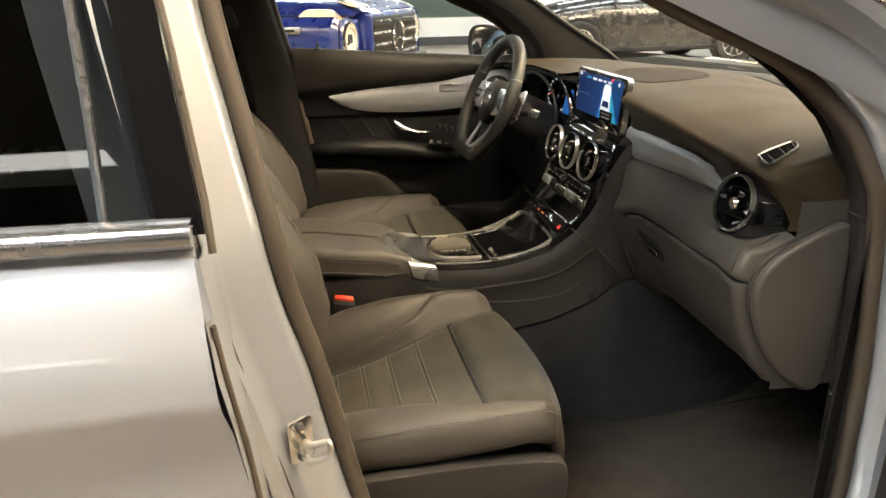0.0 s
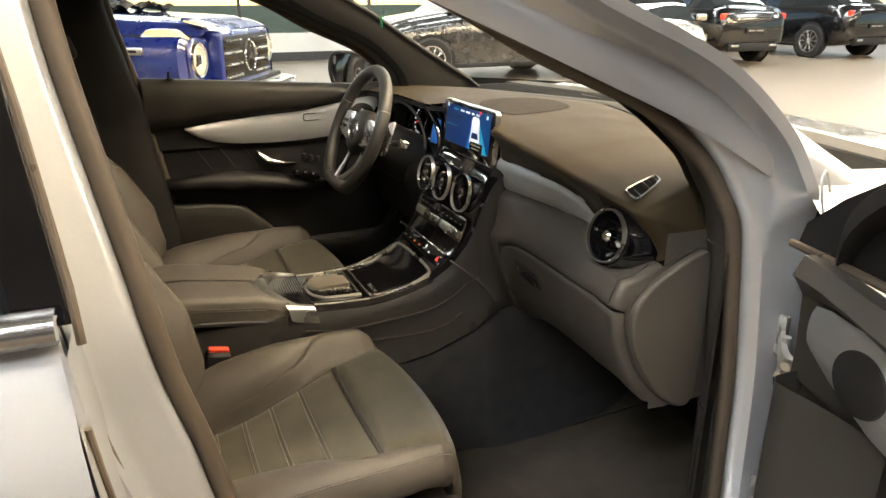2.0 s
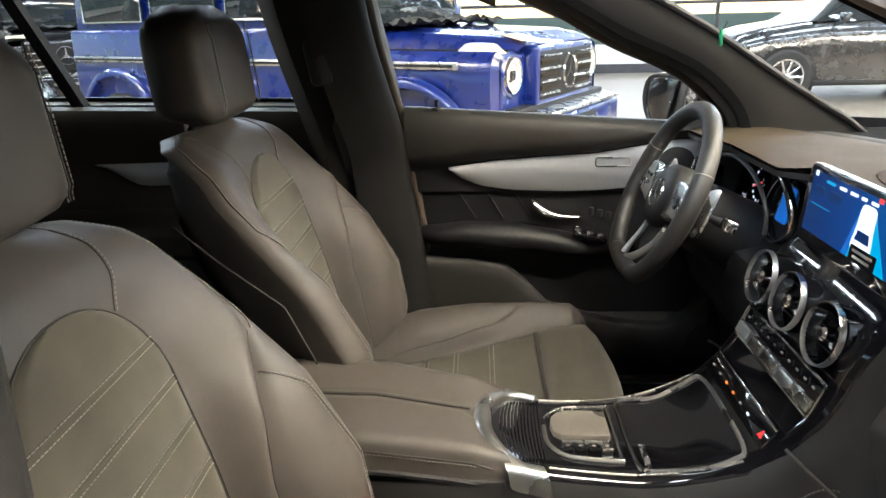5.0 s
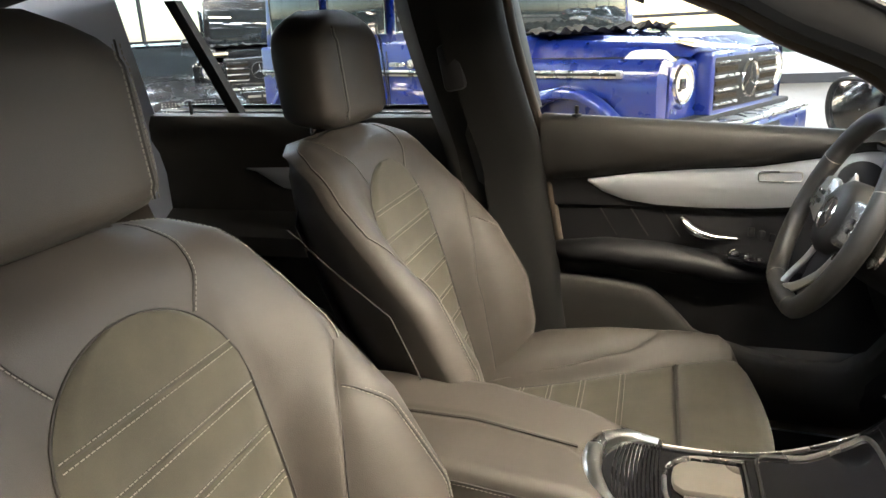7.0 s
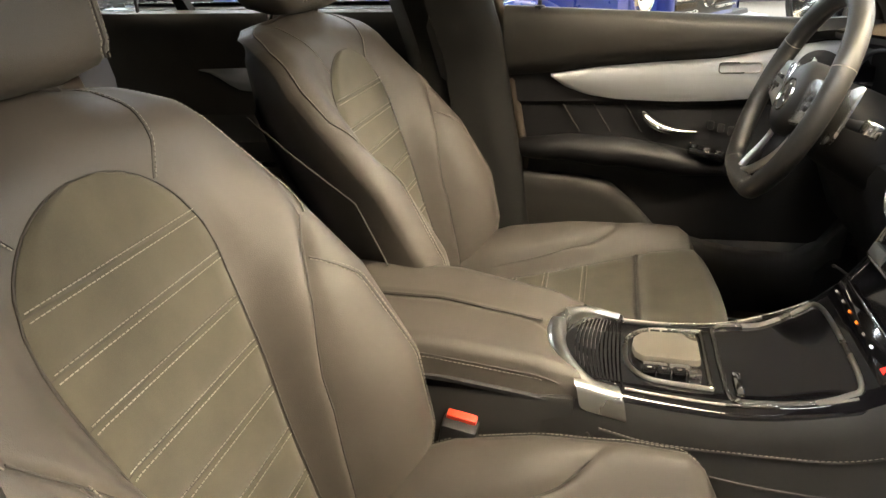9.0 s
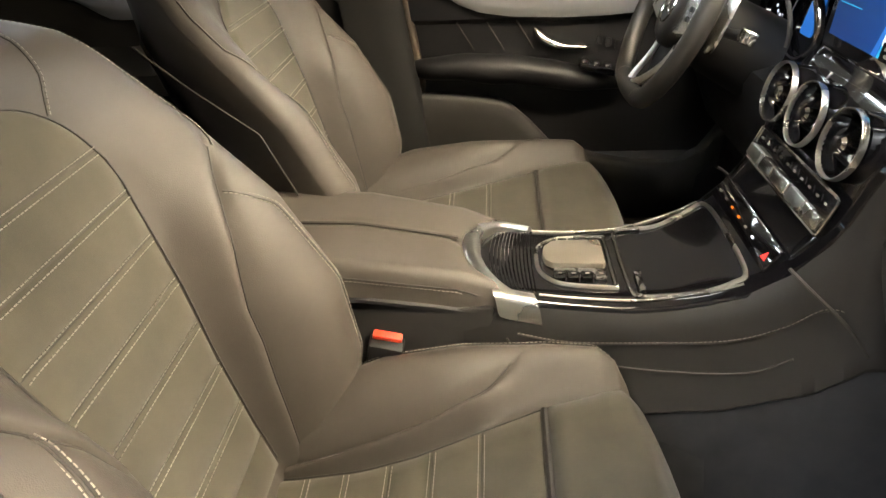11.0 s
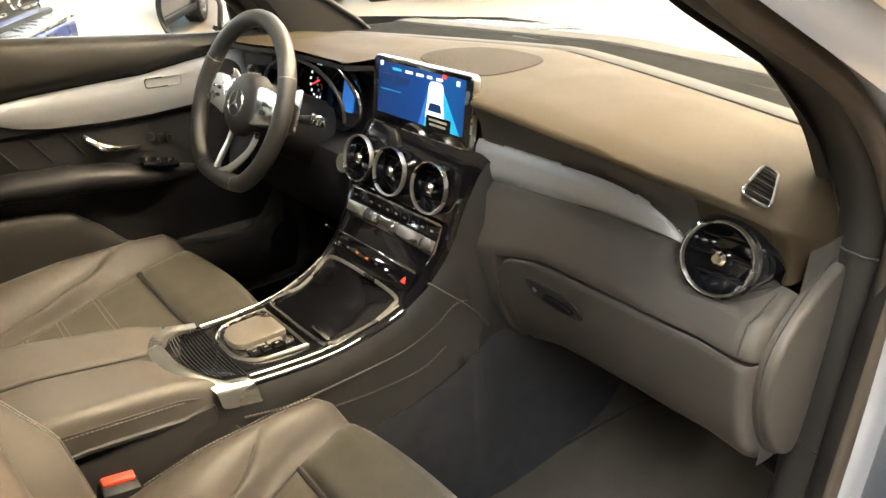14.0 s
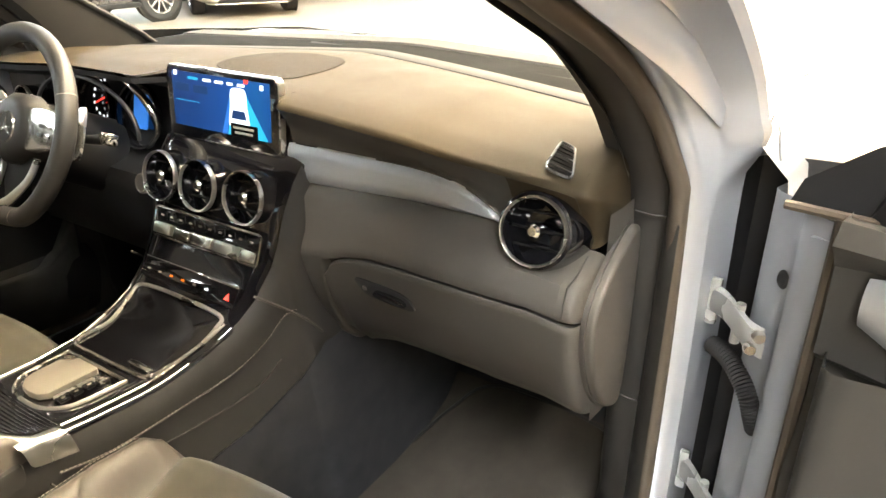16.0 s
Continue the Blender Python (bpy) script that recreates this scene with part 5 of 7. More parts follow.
# A-pillar outer skin, wings, bonnet, cowl, windscreen
for s in (-1, 1):
    ap = smooth_path([(-0.10, 0, 1.575), (0.10, 0, 1.545), (0.32, 0, 1.47), (0.50, 0, 1.395), (0.68, 0, 1.315), (0.85, 0, 1.235), (0.99, 0, 1.150), (1.06, 0, 1.105)], 4)
    rows = []
    for i, p in enumerate(ap):
        yo = 0.838 - max(p.z - 1.0, 0) * 0.40
        rows.append([Vector((p.x - 0.075, s * (yo + 0.004), p.z - 0.040)), Vector((p.x - 0.055, s * (yo + 0.014), p.z - 0.030)), Vector((p.x - 0.02, s * (yo + 0.014), p.z - 0.012)), Vector((p.x + 0.004, s * yo, p.z + 0.006)), Vector((p.x + 0.010, s * (yo - 0.06), p.z + 0.016)), Vector((p.x + 0.008, s * (yo - 0.095), p.z + 0.013)), Vector((p.x - 0.01, s * (yo - 0.10), p.z + 0.002))])
    part("a_pillar", loft(rows), M["paint"], BODY, "silver windscreen pillar", 50)
    cover = []
    for z in lin(1.02, 1.44, 15):
        z2 = interp(z, [1.02, 1.44], [1.078, 1.53])
        a = Vector((interp(z, [1.02, 1.09, 1.148, 1.225, 1.297, 1.368, 1.445], [0.872, 0.848, 0.814, 0.722, 0.562, 0.432, 0.252]), s * (0.682 - lean_in(z)), z))
        b = Vector((edge_x(z2), s * edge_y(z2), z2))
        bul = Vector((-0.010, -s * 0.012, 0.002))
        cover.append([a.lerp(b, t) + bul * (4 * t * (1 - t)) for t in (0.0, 0.12, 0.3, 0.5, 0.7, 0.88, 1.0)])
    part("pillar_trim", loft(cover), M["trim"], BODY, "dark inner pillar trim", 60)
    # front wing with wheel arch
    wing = []
    for x in lin(0.93, 2.45, 26):
        zt = interp(x, [0.93, 1.2, 1.8, 2.2, 2.45], [1.10, 1.085, 1.03, 0.96, 0.86])
        yo = interp(x, [0.93, 1.3, 1.9, 2.25, 2.45], [0.875, 0.905, 0.915, 0.85, 0.68])
        arch = math.sqrt(max(0.42 ** 2 - (x - 1.72) ** 2, 0))
        zb = max(0.30, 0.36 + arch)
        wing.append([(x, s * (yo - 0.13), zt + 0.02), (x, s * (yo - 0.06), zt + 0.005), (x, s * (yo - 0.015), zt - 0.04), (x, s * yo, zt - 0.14), (x, s * (yo - 0.002), (zt - 0.14) * 0.5 + zb * 0.5), (x, s * (yo + 0.004), zb), (x, s * (yo - 0.05), zb)])
    part("front_wing", skin(wing), M["paint"], BODY, "silver front wing")
    # sill, rocker
    part("sill", [box((0.45, s * 0.80, 0.36), (1.3, 0.12, 0.10), 0.02), box((0.45, s * 0.86, 0.30), (1.6, 0.10, 0.12), 0.03)], M["paint"], BODY, "silver door sill")
    if s < 0:
        part("sill_plate", box((0.50, s * 0.775, 0.408), (0.62, 0.06, 0.012), 0.003), M["satin"], BODY)
    # B-pillar between the two doors
    bp, bt = [], []
    for z in lin(0.40, 1.52, 24):
        xa = interp(z, [0.40, 0.50, 0.66, 0.78, 0.889, 0.98, 1.089, 1.20, 1.30, 1.382, 1.52], [0.20, 0.155, 0.125, 0.113, 0.095, 0.082, 0.069, 0.043, 0.020, 0.007, -0.01]) - (0.030 if s > 0 else interp(z, [0.4, 0.66, 0.78, 0.98, 1.09, 1.38], [0.035, 0.046, 0.058, 0.071, 0.076, 0.062]))
        lean = lean_in(z)
        bp.append([(xa + 0.0, s * (0.775 - lean), z), (xa - 0.022, s * (0.790 - lean), z), (xa - 0.030, s * (0.825 - lean), z), (xa - 0.058, s * (0.842 - lean), z), (xa - 0.066, s * (0.825 - lean), z), (xa - 0.12, s * (0.825 - lean), z)])
        bt.append([(xa + 0.012, s * (0.715 - lean), z), (xa + 0.004, s * (0.695 - lean), z), (xa - 0.05, s * (0.665 - lean), z), (xa - 0.14, s * (0.650 - lean), z), (xa - 0.19, s * (0.71 - lean), z), (xa - 0.19, s * (0.79 - lean), z)])
    part("b_pillar", skin(bp), M["paint"], BODY, "silver pillar between the doors", 35)
    part("pillar_seal", tube([Vector((r[2][0] + 0.004, s * (abs(r[2][1]) - 0.004), r[2][2])) for r in bp[2:]], 0.0035, 8), M["bronze"], BODY, "brown rubber lip along the pillar")
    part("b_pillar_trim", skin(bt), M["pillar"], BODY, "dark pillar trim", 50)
    # C-pillar and side behind the rear door
    part("rear_side", skin([[(x, s * (0.80 - 0.12 * k), 1.10 + 0.48 * k) for k in lin(0, 1, 5)] for x in lin(-1.55, -1.02, 5)] ), M["paint"], BODY, "silver rear quarter")
    part("rear_quarter", skin([[(x, s * 0.90, z) for z in lin(0.78, 1.12, 4)] for x in lin(-1.9, -0.95, 8)]), M["paint"], BODY, "silver rear wing")
# joints between the pillar trims by the dash
for x, z in ((0.872, 1.003), (0.909, 0.682)):
    part("trim_joint", tube([Vector((x + o, -yy, z + dz)) for o, yy, dz in ((0.030, 0.670, 0.004), (0.013, 0.676, 0.003), (0.001, 0.696, 0.0), (0.001, 0.719, -0.002), (0.009, 0.731, -0.003))], 0.0018, 6), M["seam"], BODY)
# striker, hinge and cable boot of the open door
part("striker", [tube(smooth_path([(0.052, -0.796, 0.792), (0.062, -0.822, 0.793), (0.084, -0.826, 0.800), (0.086, -0.820, 0.815), (0.064, -0.816, 0.812), (0.054, -0.792, 0.812)], 4), 0.004, 8), plate(round_rect(0.034, 0.060, 0.006), frame_of((0.052, -0.788, 0.802), (0.5, -0.86, 0), (0, 0, 1)) @ Matrix.Rotation(math.pi / 2, 4, "Z"), 0.004, 0.001)], M["satin"], BODY, "steel striker loop on its plate")
for dz in (-0.022, 0.022):
    part("striker_screw", lathe([(0, 0.004), (0.005, 0.004), (0.006, 0.0)], frame_of((0.053, -0.793, 0.802 + dz), (0.5, -0.86, 0), (0, 0, 1)), 10), M["alu_dark"], BODY)
for zz in (0.858, 0.548):
    hp = smooth_path([(0.962, -0.790, 0.004), (0.948, -0.804, 0.008), (0.926, -0.822, 0.010), (0.906, -0.842, 0.002), (0.896, -0.858, -0.006), (0.888, -0.876, -0.008)], 4)
    hg = part("door_hinge", loft([[p + Vector((ox, oy, zz + oz)) for ox, oy, oz in ((-0.010, -0.002, -0.017), (-0.014, -0.003, 0.0), (-0.010, -0.002, 0.017), (0.004, 0.002, 0.021), (0.004, 0.002, -0.021))] for p in hp], ring=True, caps=True), M["hinge"], BODY, "silver door hinge", 30)
    part("hinge_leaf", box((0.956, -0.796, zz + 0.002), (0.012, 0.016, 0.074), 0.004), M["hinge"], hg)
    part("hinge_pin", tube([(0.912, -0.838, zz - 0.030), (0.912, -0.838, zz + 0.030)], 0.0065, 12), M["hinge"], hg)
    part("hinge_bolt", [lathe([(0, 0.006), (0.007, 0.006), (0.009, 0.0), (0.009, -0.004)], frame_of((0.880, -0.862 - 0.008 * k, zz - 0.006 + dz), (-1, -0.4, 0), (0, 0, 1)), 10) for k, dz in enumerate((-0.009, 0.011))], M["satin"], hg)
bpth = smooth_path([(0.965, -0.804, 0.784), (0.936, -0.830, 0.789), (0.908, -0.854, 0.781), (0.892, -0.872, 0.762), (0.886, -0.884, 0.736), (0.890, -0.890, 0.716)], 14)
part("cable_boot", tube(bpth, [0.0122 + 0.0024 * (i % 2) for i in range(len(bpth))], 14), M["black"], BODY, "ribbed black rubber cable boot")
part("pillar_stamping", tube([Vector((x, -0.848 + 0.002 * k, z)) for k, (x, z) in enumerate([(p.x, p.y) for p in smooth_path([(0.925, 1.085, 0), (0.922, 1.125, 0), (0.935, 1.140, 0), (0.955, 1.125, 0), (0.975, 1.095, 0)], 4)])], 0.002, 6), M["paint"], BODY)
# Black sheet put in for the shade between pillar and open door.
part("hinge_gap_shade", skin([[(1.000, -0.800, z), (1.030, -0.815, z), (1.045, -0.87, z), (1.05, -0.93, z)] for z in lin(0.40, 1.06, 8)]), M["black"], BODY, "black sheet in place of the shaded gap behind the hinges")
# roof with lining
roof = []
for x in lin(-1.75, 0.30, 20):
    zt = interp(x, [-1.75, -1.2, -0.5, 0.0, 0.30], [1.50, 1.60, 1.645, 1.62, 1.50])
    hw = 0.60
    roof.append([(x, hw * q, zt - 0.06 * abs(q) ** 3) for q in lin(-1.08, 1.08, 13)])
part("roof", skin(roof), M["paint"], BODY, "silver roof")
part("headliner", skin([[(p[0], p[1] * 0.97, p[2] - 0.05) for p in r] for r in roof]), M["cloth"], BODY, "dark grey roof lining")
# cowl and windscreen
def cowl_z(y):
    return 1.112 - 0.022 * (abs(y) / 0.7)


part("screen_gap", skin([[(cowl_x(y) + o, y, cowl_z(y) + dz) for o, dz in ((-0.004, -0.004), (0.010, -0.006), (0.024, -0.004))] for y in lin(-0.72, 0.72, 30)]), M["black"], BODY, "dark gap along the windscreen")
part("windscreen_cowl", skin([[(cowl_x(y) + o, y, cowl_z(y) + dz) for o, dz in ((0.022, -0.012), (0.022, -0.001), (0.026, 0.001), (0.05, 0.0), (0.076, -0.001), (0.080, -0.004), (0.081, -0.012))] for y in lin(-0.72, 0.72, 30)]), M["scuttle"], BODY, "grey scuttle strip under the windscreen", 50)
part("wiper_well", skin([[(cowl_x(y) + 0.078, y, cowl_z(y) - 0.006), (cowl_x(y) + 0.12, y, cowl_z(y) - 0.004), (1.33 - 0.06 * abs(y), y, cowl_z(y) - 0.004)] for y in lin(-0.74, 0.74, 24)]), M["vent_black"], BODY, "black wiper well")
part("scuttle_grille", skin([[(1.33 - 0.06 * abs(y), y, cowl_z(y) - 0.008), (1.335 - 0.06 * abs(y), y, cowl_z(y)), (1.41 - 0.06 * abs(y), y, cowl_z(y) + 0.001), (1.43 - 0.06 * abs(y), y, cowl_z(y) - 0.012)] for y in lin(-0.74, 0.74, 24)]), M["scuttle"], BODY, "dark grey scuttle grille", 50)
ws = []
for q in lin(0, 1, 12):
    z = 1.074 + 0.46 * q
    ws.append([(edge_x(z) + (0.06 + 0.05 * q) * (1 - (k / 10) ** 2), edge_y(z) * k / 10, z) for k in range(-10, 11)])
w_ = part("windscreen", skin(ws), M["screen_glass"], BODY, "clear windscreen")
w_.visible_shadow = False
if sum(f.normal.x * f.area for f in w_.data.polygons) > 0:  # the faces look into the cabin
    w_.data.flip_normals()
for k in (0, 20):
    part("screen_edge", tube([Vector(r[k]) for r in ws], 0.008, 8), M["black"], BODY)
part("wiper", [tube([(1.215, -0.50, 1.088), (1.262, -0.1, 1.096), (1.278, 0.25, 1.098)], 0.006, 6), tube([(1.26, -0.35, 1.080), (1.285, 0.05, 1.084)], 0.010, 6)], M["black"], BODY)
bon = []
for x in lin(1.385, 2.45, 20):
    zt = interp(x, [1.385, 1.43, 1.8, 2.2, 2.38, 2.45], [1.070, 1.077, 1.032, 0.965, 0.90, 0.84])
    hw = interp(x, [1.16, 1.9, 2.25, 2.45], [0.79, 0.80, 0.74, 0.60])
    bon.append([(x, hw * q, zt + 0.018 * (1 - q * q) + 0.012 * math.exp(-((abs(q) - 0.72) / 0.08) ** 2)) for q in lin(-1, 1, 25)])
part("bonnet", skin(bon), M["paint"], BODY, "silver bonnet with two creases")
# nose and tail close the shell
part("nose", [box((2.38, 0, 0.62), (0.22, 1.5, 0.50), 0.09, seg=3)], M["paint"], BODY, "silver front bumper")
part("tail", [box((-1.95, 0, 0.85), (0.12, 1.60, 0.95), 0.05, seg=3)], M["paint"], BODY, "silver tailgate")
for x, s in ((1.72, -1), (1.72, 1), (-1.15, -1), (-1.15, 1)):
    wh = part("wheel", lathe([(0.20, -0.10), (0.24, -0.115), (0.335, -0.115), (0.362, -0.09), (0.362, 0.09), (0.335, 0.115), (0.24, 0.115), (0.20, 0.10)], frame_of((x, s * 0.80, 0.362), (0, s, 0), (1, 0, 0)), 40), M["tyre"], BODY, "black tyre on a silver rim")
    part("rim", [lathe([(0.0, 0.06), (0.05, 0.065), (0.20, 0.09), (0.235, 0.11), (0.24, 0.10)], frame_of((x, s * 0.80, 0.362), (0, s, 0), (1, 0, 0)), 40)], M["rim"], wh)
# floor, tunnel, firewall, rear bench
part("floor_pan", [box((0.0, 0, 0.335), (2.6, 1.50, 0.03))], M["carpet"], BODY, "black carpet floor")
fw = []
for y in lin(-0.72, 0.72, 9):
    fw.append([(0.90, y, 0.352), (1.10, y, 0.36), (1.22, y, 0.42), (1.32, y, 0.56), (1.36, y, 0.75), (1.25, y, 1.0), (1.10, y, 1.07)])
part("firewall", skin(fw), M["carpet"], BODY, "black carpet on the footwell wall")
part("tunnel", skin([[(x, -0.22, 0.35), (x, -0.20, 0.52), (x, -0.15, 0.60), (x, 0.15, 0.60), (x, 0.20, 0.52), (x, 0.22, 0.35)] for x in lin(-0.9, 1.30, 8)]), M["carpet"], BODY)
kick = []
for z in lin(0.40, 1.0, 8):
    kick.append([(0.86, -0.755, z), (0.875, -0.735, z), (0.93, -0.715, z), (1.20, -0.70, z)])
part("kick_panel", skin(kick), M["trim"], BODY, "grey-brown footwell side trim")
part("kick_panel", skin([[(x, -y, z) for x, y, z in r] for r in kick]), M["trim"], BODY)

RB = thing("rear_bench", (-0.85, 0, 0.36), "dark leather rear bench", "car seat")
part("bench_cushion", box((-0.68, 0, 0.55), (0.50, 1.34, 0.22), 0.06, (0, -6, 0), 4), M["leather"], RB)
part("bench_back", box((-1.02, 0, 0.88), (0.18, 1.30, 0.62), 0.06, (0, -20, 0), 4), M["leather"], RB)
for yy in (-0.40, 0.40):
    part("bench_headrest", box((-1.16, yy, 1.26), (0.10, 0.26, 0.15), 0.04, (0, -14, 0), 4), M["leather"], RB)

# floor mats
for s, nm in ((-1, "dark velour passenger floor mat with bound edge"), (1, "dark velour driver floor mat")):
    fm_ = thing("floor_mat", (0.78, s * 0.47, 0.352), nm, "floor mat", "floor mats")
    ol = [(0.50, 0.24), (0.52, 0.70), (0.90, 0.71), (1.08, 0.66), (1.14, 0.60), (1.15, 0.36), (1.06, 0.28), (0.85, 0.25)]
    pts = [(p.x, s * p.y, 0) for p in smooth_path([(a, b, 0) for a, b in ol], 5, True)]

    def lift(x):
        return 0.356 + interp(x, [0.9, 1.0, 1.08, 1.16], [0, 0.008, 0.028, 0.07])
    part("velour", skin([[(x, s * (0.24 + (interp(x, [0.5, 0.9, 1.06, 1.15], [0.70, 0.71, 0.67, 0.60]) - 0.24) * q), lift(x)) for q in lin(0, 1, 8)] for x in lin(0.50, 1.15, 20)]), M["mat"], fm_)
    part("binding", tube([Vector((x, y, lift(x) + 0.001)) for x, y, z in pts], 0.004, 6, closed=True), M["black"], fm_)

# ---- seat belts ----
for y0, s in ((-0.37, 1), (0.37, -1)):
    b = thing("belt_buckle", (0.12, y0 + s * 0.245, 0.60), "black seat belt buckle with a red button beside seat", "seat belt", "seat belt buckles")
    part("buckle_body", box((0.138, y0 + s * 0.232, 0.640), (0.050, 0.032, 0.096), 0.006, (s * 8, 12, 0)), M["black"], b)
    part("release_button", box((0.148, y0 + s * 0.2385, 0.6885), (0.042, 0.027, 0.012), 0.003, (s * 8, 12, 0)), M["red"], b, "red release button")
    part("stalk", box((0.14, y0 + s * 0.250, 0.585), (0.012, 0.022, 0.06), 0.002, (0, -14, 0)), M["satin"], b)
for s in (1,):
    bl = thing("seat_belt", (0.0, s * 0.655, 0.9), "dark grey seat belt hanging on the pillar", "seat belt")
    part("webbing", skin([[(x + o, s * (0.658 - lean_in(z)), z) for o in (-0.023, 0.0, 0.023)] for x, z in ((-0.085, 1.30), (-0.06, 1.15), (-0.03, 1.0), (0.0, 0.8), (0.02, 0.55))]), M["belt"], bl)
    part("belt_anchor", box((-0.088, s * 0.590, 1.27), (0.05, 0.03, 0.10), 0.012, (0, -10, 0)), M["black"], bl)


# green tag behind the windscreen
tag = thing("green_tag", (0.762, 0.555, 1.300), "small green tag hanging behind the windscreen", "tag")
part("tag_card", box((0.762, 0.555, 1.305), (0.006, 0.012, 0.034), 0.002), M["tag"], tag)
part("tag_cord", tube([(0.764, 0.556, 1.318), (0.772, 0.556, 1.336)], 0.0012, 6), M["black"], tag)

# ---- doors ----
def belt_z(x):
    return 1.116 - 0.066 * (x - 0.08)


def door_panel(s, m):
    """Closed-position door lining; s is the side, m carries it to its place. Returns sections by x."""
    rows = []
    for x in lin(0.085, 0.886, 36):
        zb = belt_z(x) + 0.012 * sm((x - 0.70) / 0.18)
        th = (zb - interp(x, [0.085, 0.187, 0.30, 0.42, 0.545, 0.755, 0.82, 0.886], [0.972, 0.978, 0.992, 1.000, 1.006, 1.038, 1.036, 1.026])) / 0.070
        dy = interp(x, [0.5, 0.75, 0.886], [0.0, 0.014, 0.026])
        arm = sm((x - 0.085) / 0.08) * (1 - sm((x - 0.52) / 0.22))
        f = [(0.762, zb - 0.008), (0.742, zb + 0.004), (0.712 + dy * 0.6, zb + 0.004), (0.694 + dy, zb - 0.012), (0.690 + dy, zb - 0.030 * th), (0.700 + dy, zb - 0.050 * th), (0.716 + dy * 0.6, zb - 0.064 * th), (0.734, zb - 0.070 * th), (0.738, 0.96), (0.738, 0.915), (0.748, 0.905), (0.750, 0.865),
             (0.749, 0.838), (0.725 - 0.085 * arm, 0.828), (0.715 - 0.095 * arm, 0.812), (0.715 - 0.09 * arm, 0.785), (0.728 - 0.04 * arm, 0.765), (0.735, 0.745), (0.738, 0.68), (0.735, 0.60), (0.70, 0.575), (0.690, 0.55), (0.70, 0.50), (0.735, 0.42), (0.76, 0.41)]
        rows.append([m @ Vector((x, s * y, z)) for y, z in f])
    return rows


def front_door(s, m, base):
    rows = door_panel(s, m)
    rows.append([m @ Vector((0.892, s * 0.764, (m.inverted() @ p).z)) for p in rows[-1]])
    part("upper_lining", loft([r[:8] for r in rows]), M["trim"], base, "padded upper door lining", 50)
    # Lining is alike on both doors; the open one's lighter colour stands for light.
    part("lower_lining", loft([r[7:13] + r[17:] for r in rows]), M["doorblack"] if s > 0 else M["trim"], base, "dark middle door lining, light put into the open door's colour", 40)
    inl = []
    for x in lin(0.187, 0.876 if s > 0 else 0.848, 44):
        top = interp(x, [0.187, 0.30, 0.42, 0.545, 0.755, 0.82, 0.862, 0.876], [0.976, 0.990, 0.998, 1.004, 1.036, 1.034, 1.024, 1.012])
        bot = interp(x, [0.187, 0.22, 0.27, 0.34, 0.45, 0.551, 0.717, 0.80, 0.862, 0.876], [0.970, 0.948, 0.930, 0.920, 0.915, 0.916, 0.928, 0.951, 0.978, 0.984])
        inl.append([m @ Vector((x, s * (0.730 - 0.0065 * math.sin(math.pi * k / 6) ** 0.5), top + (bot - top) * k / 6)) for k in range(7)])
    part("door_speaker", plate(ellipse(0.044, 0.036, 28), m @ frame_of((0.742, s * 0.724, 0.982), (0, -s, 0.05), (1, 0, 0)), 0.004, 0.0015), M["black"], base, "oval black speaker grille")
    part("inlay", loft(inl), M["alu"], base, "sweeping brushed silver door inlay", 50)
    part("inlay_badge", tube([m @ Vector((0.590 + a, s * 0.7225, 0.985 + b)) for a, b in round_rect(0.086, 0.020, 0.006)], 0.0015, 6, closed=True), M["satin"], base)
    hd = smooth_path([(0.398, 0, 0.890), (0.42, 0, 0.868), (0.46, 0, 0.853), (0.515, 0, 0.847)], 5)
    part("door_handle", tube([m @ Vector((p.x, s * (0.742 - 0.012 * math.sin(math.pi * i / 15)), p.z)) for i, p in enumerate(hd)], [0.004 + 0.010 * math.sin(math.pi * min(i / 15 + 0.12, 1)) for i in range(16)], 10, flat=0.8), M["chrome"], base, "chrome inner door handle")
    part("handle_bowl", loft([[m @ Vector((0.385 + 0.16 * q, s * (0.7475 + 0.0 * k), 0.895 - 0.065 * k)) for k in lin(0, 1, 5)] for q in lin(0, 1, 8)]), M["black"], base)
    for k in range(3):
        part("seat_switch", box((m @ Vector((0.545 + 0.022 * k, s * 0.742, 0.862 - 0.006 * k))), (0.014, 0.008, 0.02), 0.003), M["black"], base)
    wsb = part("window_switch_pod", box(m @ Vector((0.535, s * 0.690, 0.815)), (0.085, 0.045, 0.016), 0.004, (0, 14, 0)), M["piano"], base)
    for k in range(3):
        part("switch", box(m @ Vector((0.508 + 0.026 * k, s * 0.688, 0.831 - 0.006 * k)), (0.016, 0.03, 0.012), 0.003), M["chrome"], wsb, "chrome window switch")
    for x in (0.20, 0.27, 0.34):
        part("lining_seam", tube([m @ Vector((x + 0.055 * (1 - q), s * 0.7445, 0.845 + 0.085 * q)) for q in lin(1, 0, 6)], 0.0016, 6), M["seam"], base)
    def lip(x):
        return interp(x, [0.105, 0.136, 0.25, 0.329, 0.39, 0.439, 0.557, 0.65, 0.744, 0.80, 0.85], [0.760, 0.757, 0.750, 0.736, 0.685, 0.633, 0.600, 0.588, 0.586, 0.61, 0.68])
    low = []
    for x in lin(0.105, 0.85, 46):
        zt, d = lip(x), 0.030 * sm((x - 0.40) / 0.2) * (1 - sm((x - 0.72) / 0.13))
        low.append([m @ Vector((x, s * y, z)) for y, z in ((0.742, zt - 0.004), (0.722 - d, zt + 0.001), (0.708 - d, zt), (0.700 - d, zt - 0.010), (0.698 - d, zt - 0.04), (0.705 - d, zt - 0.08), (0.715, 0.46), (0.735, 0.42))])
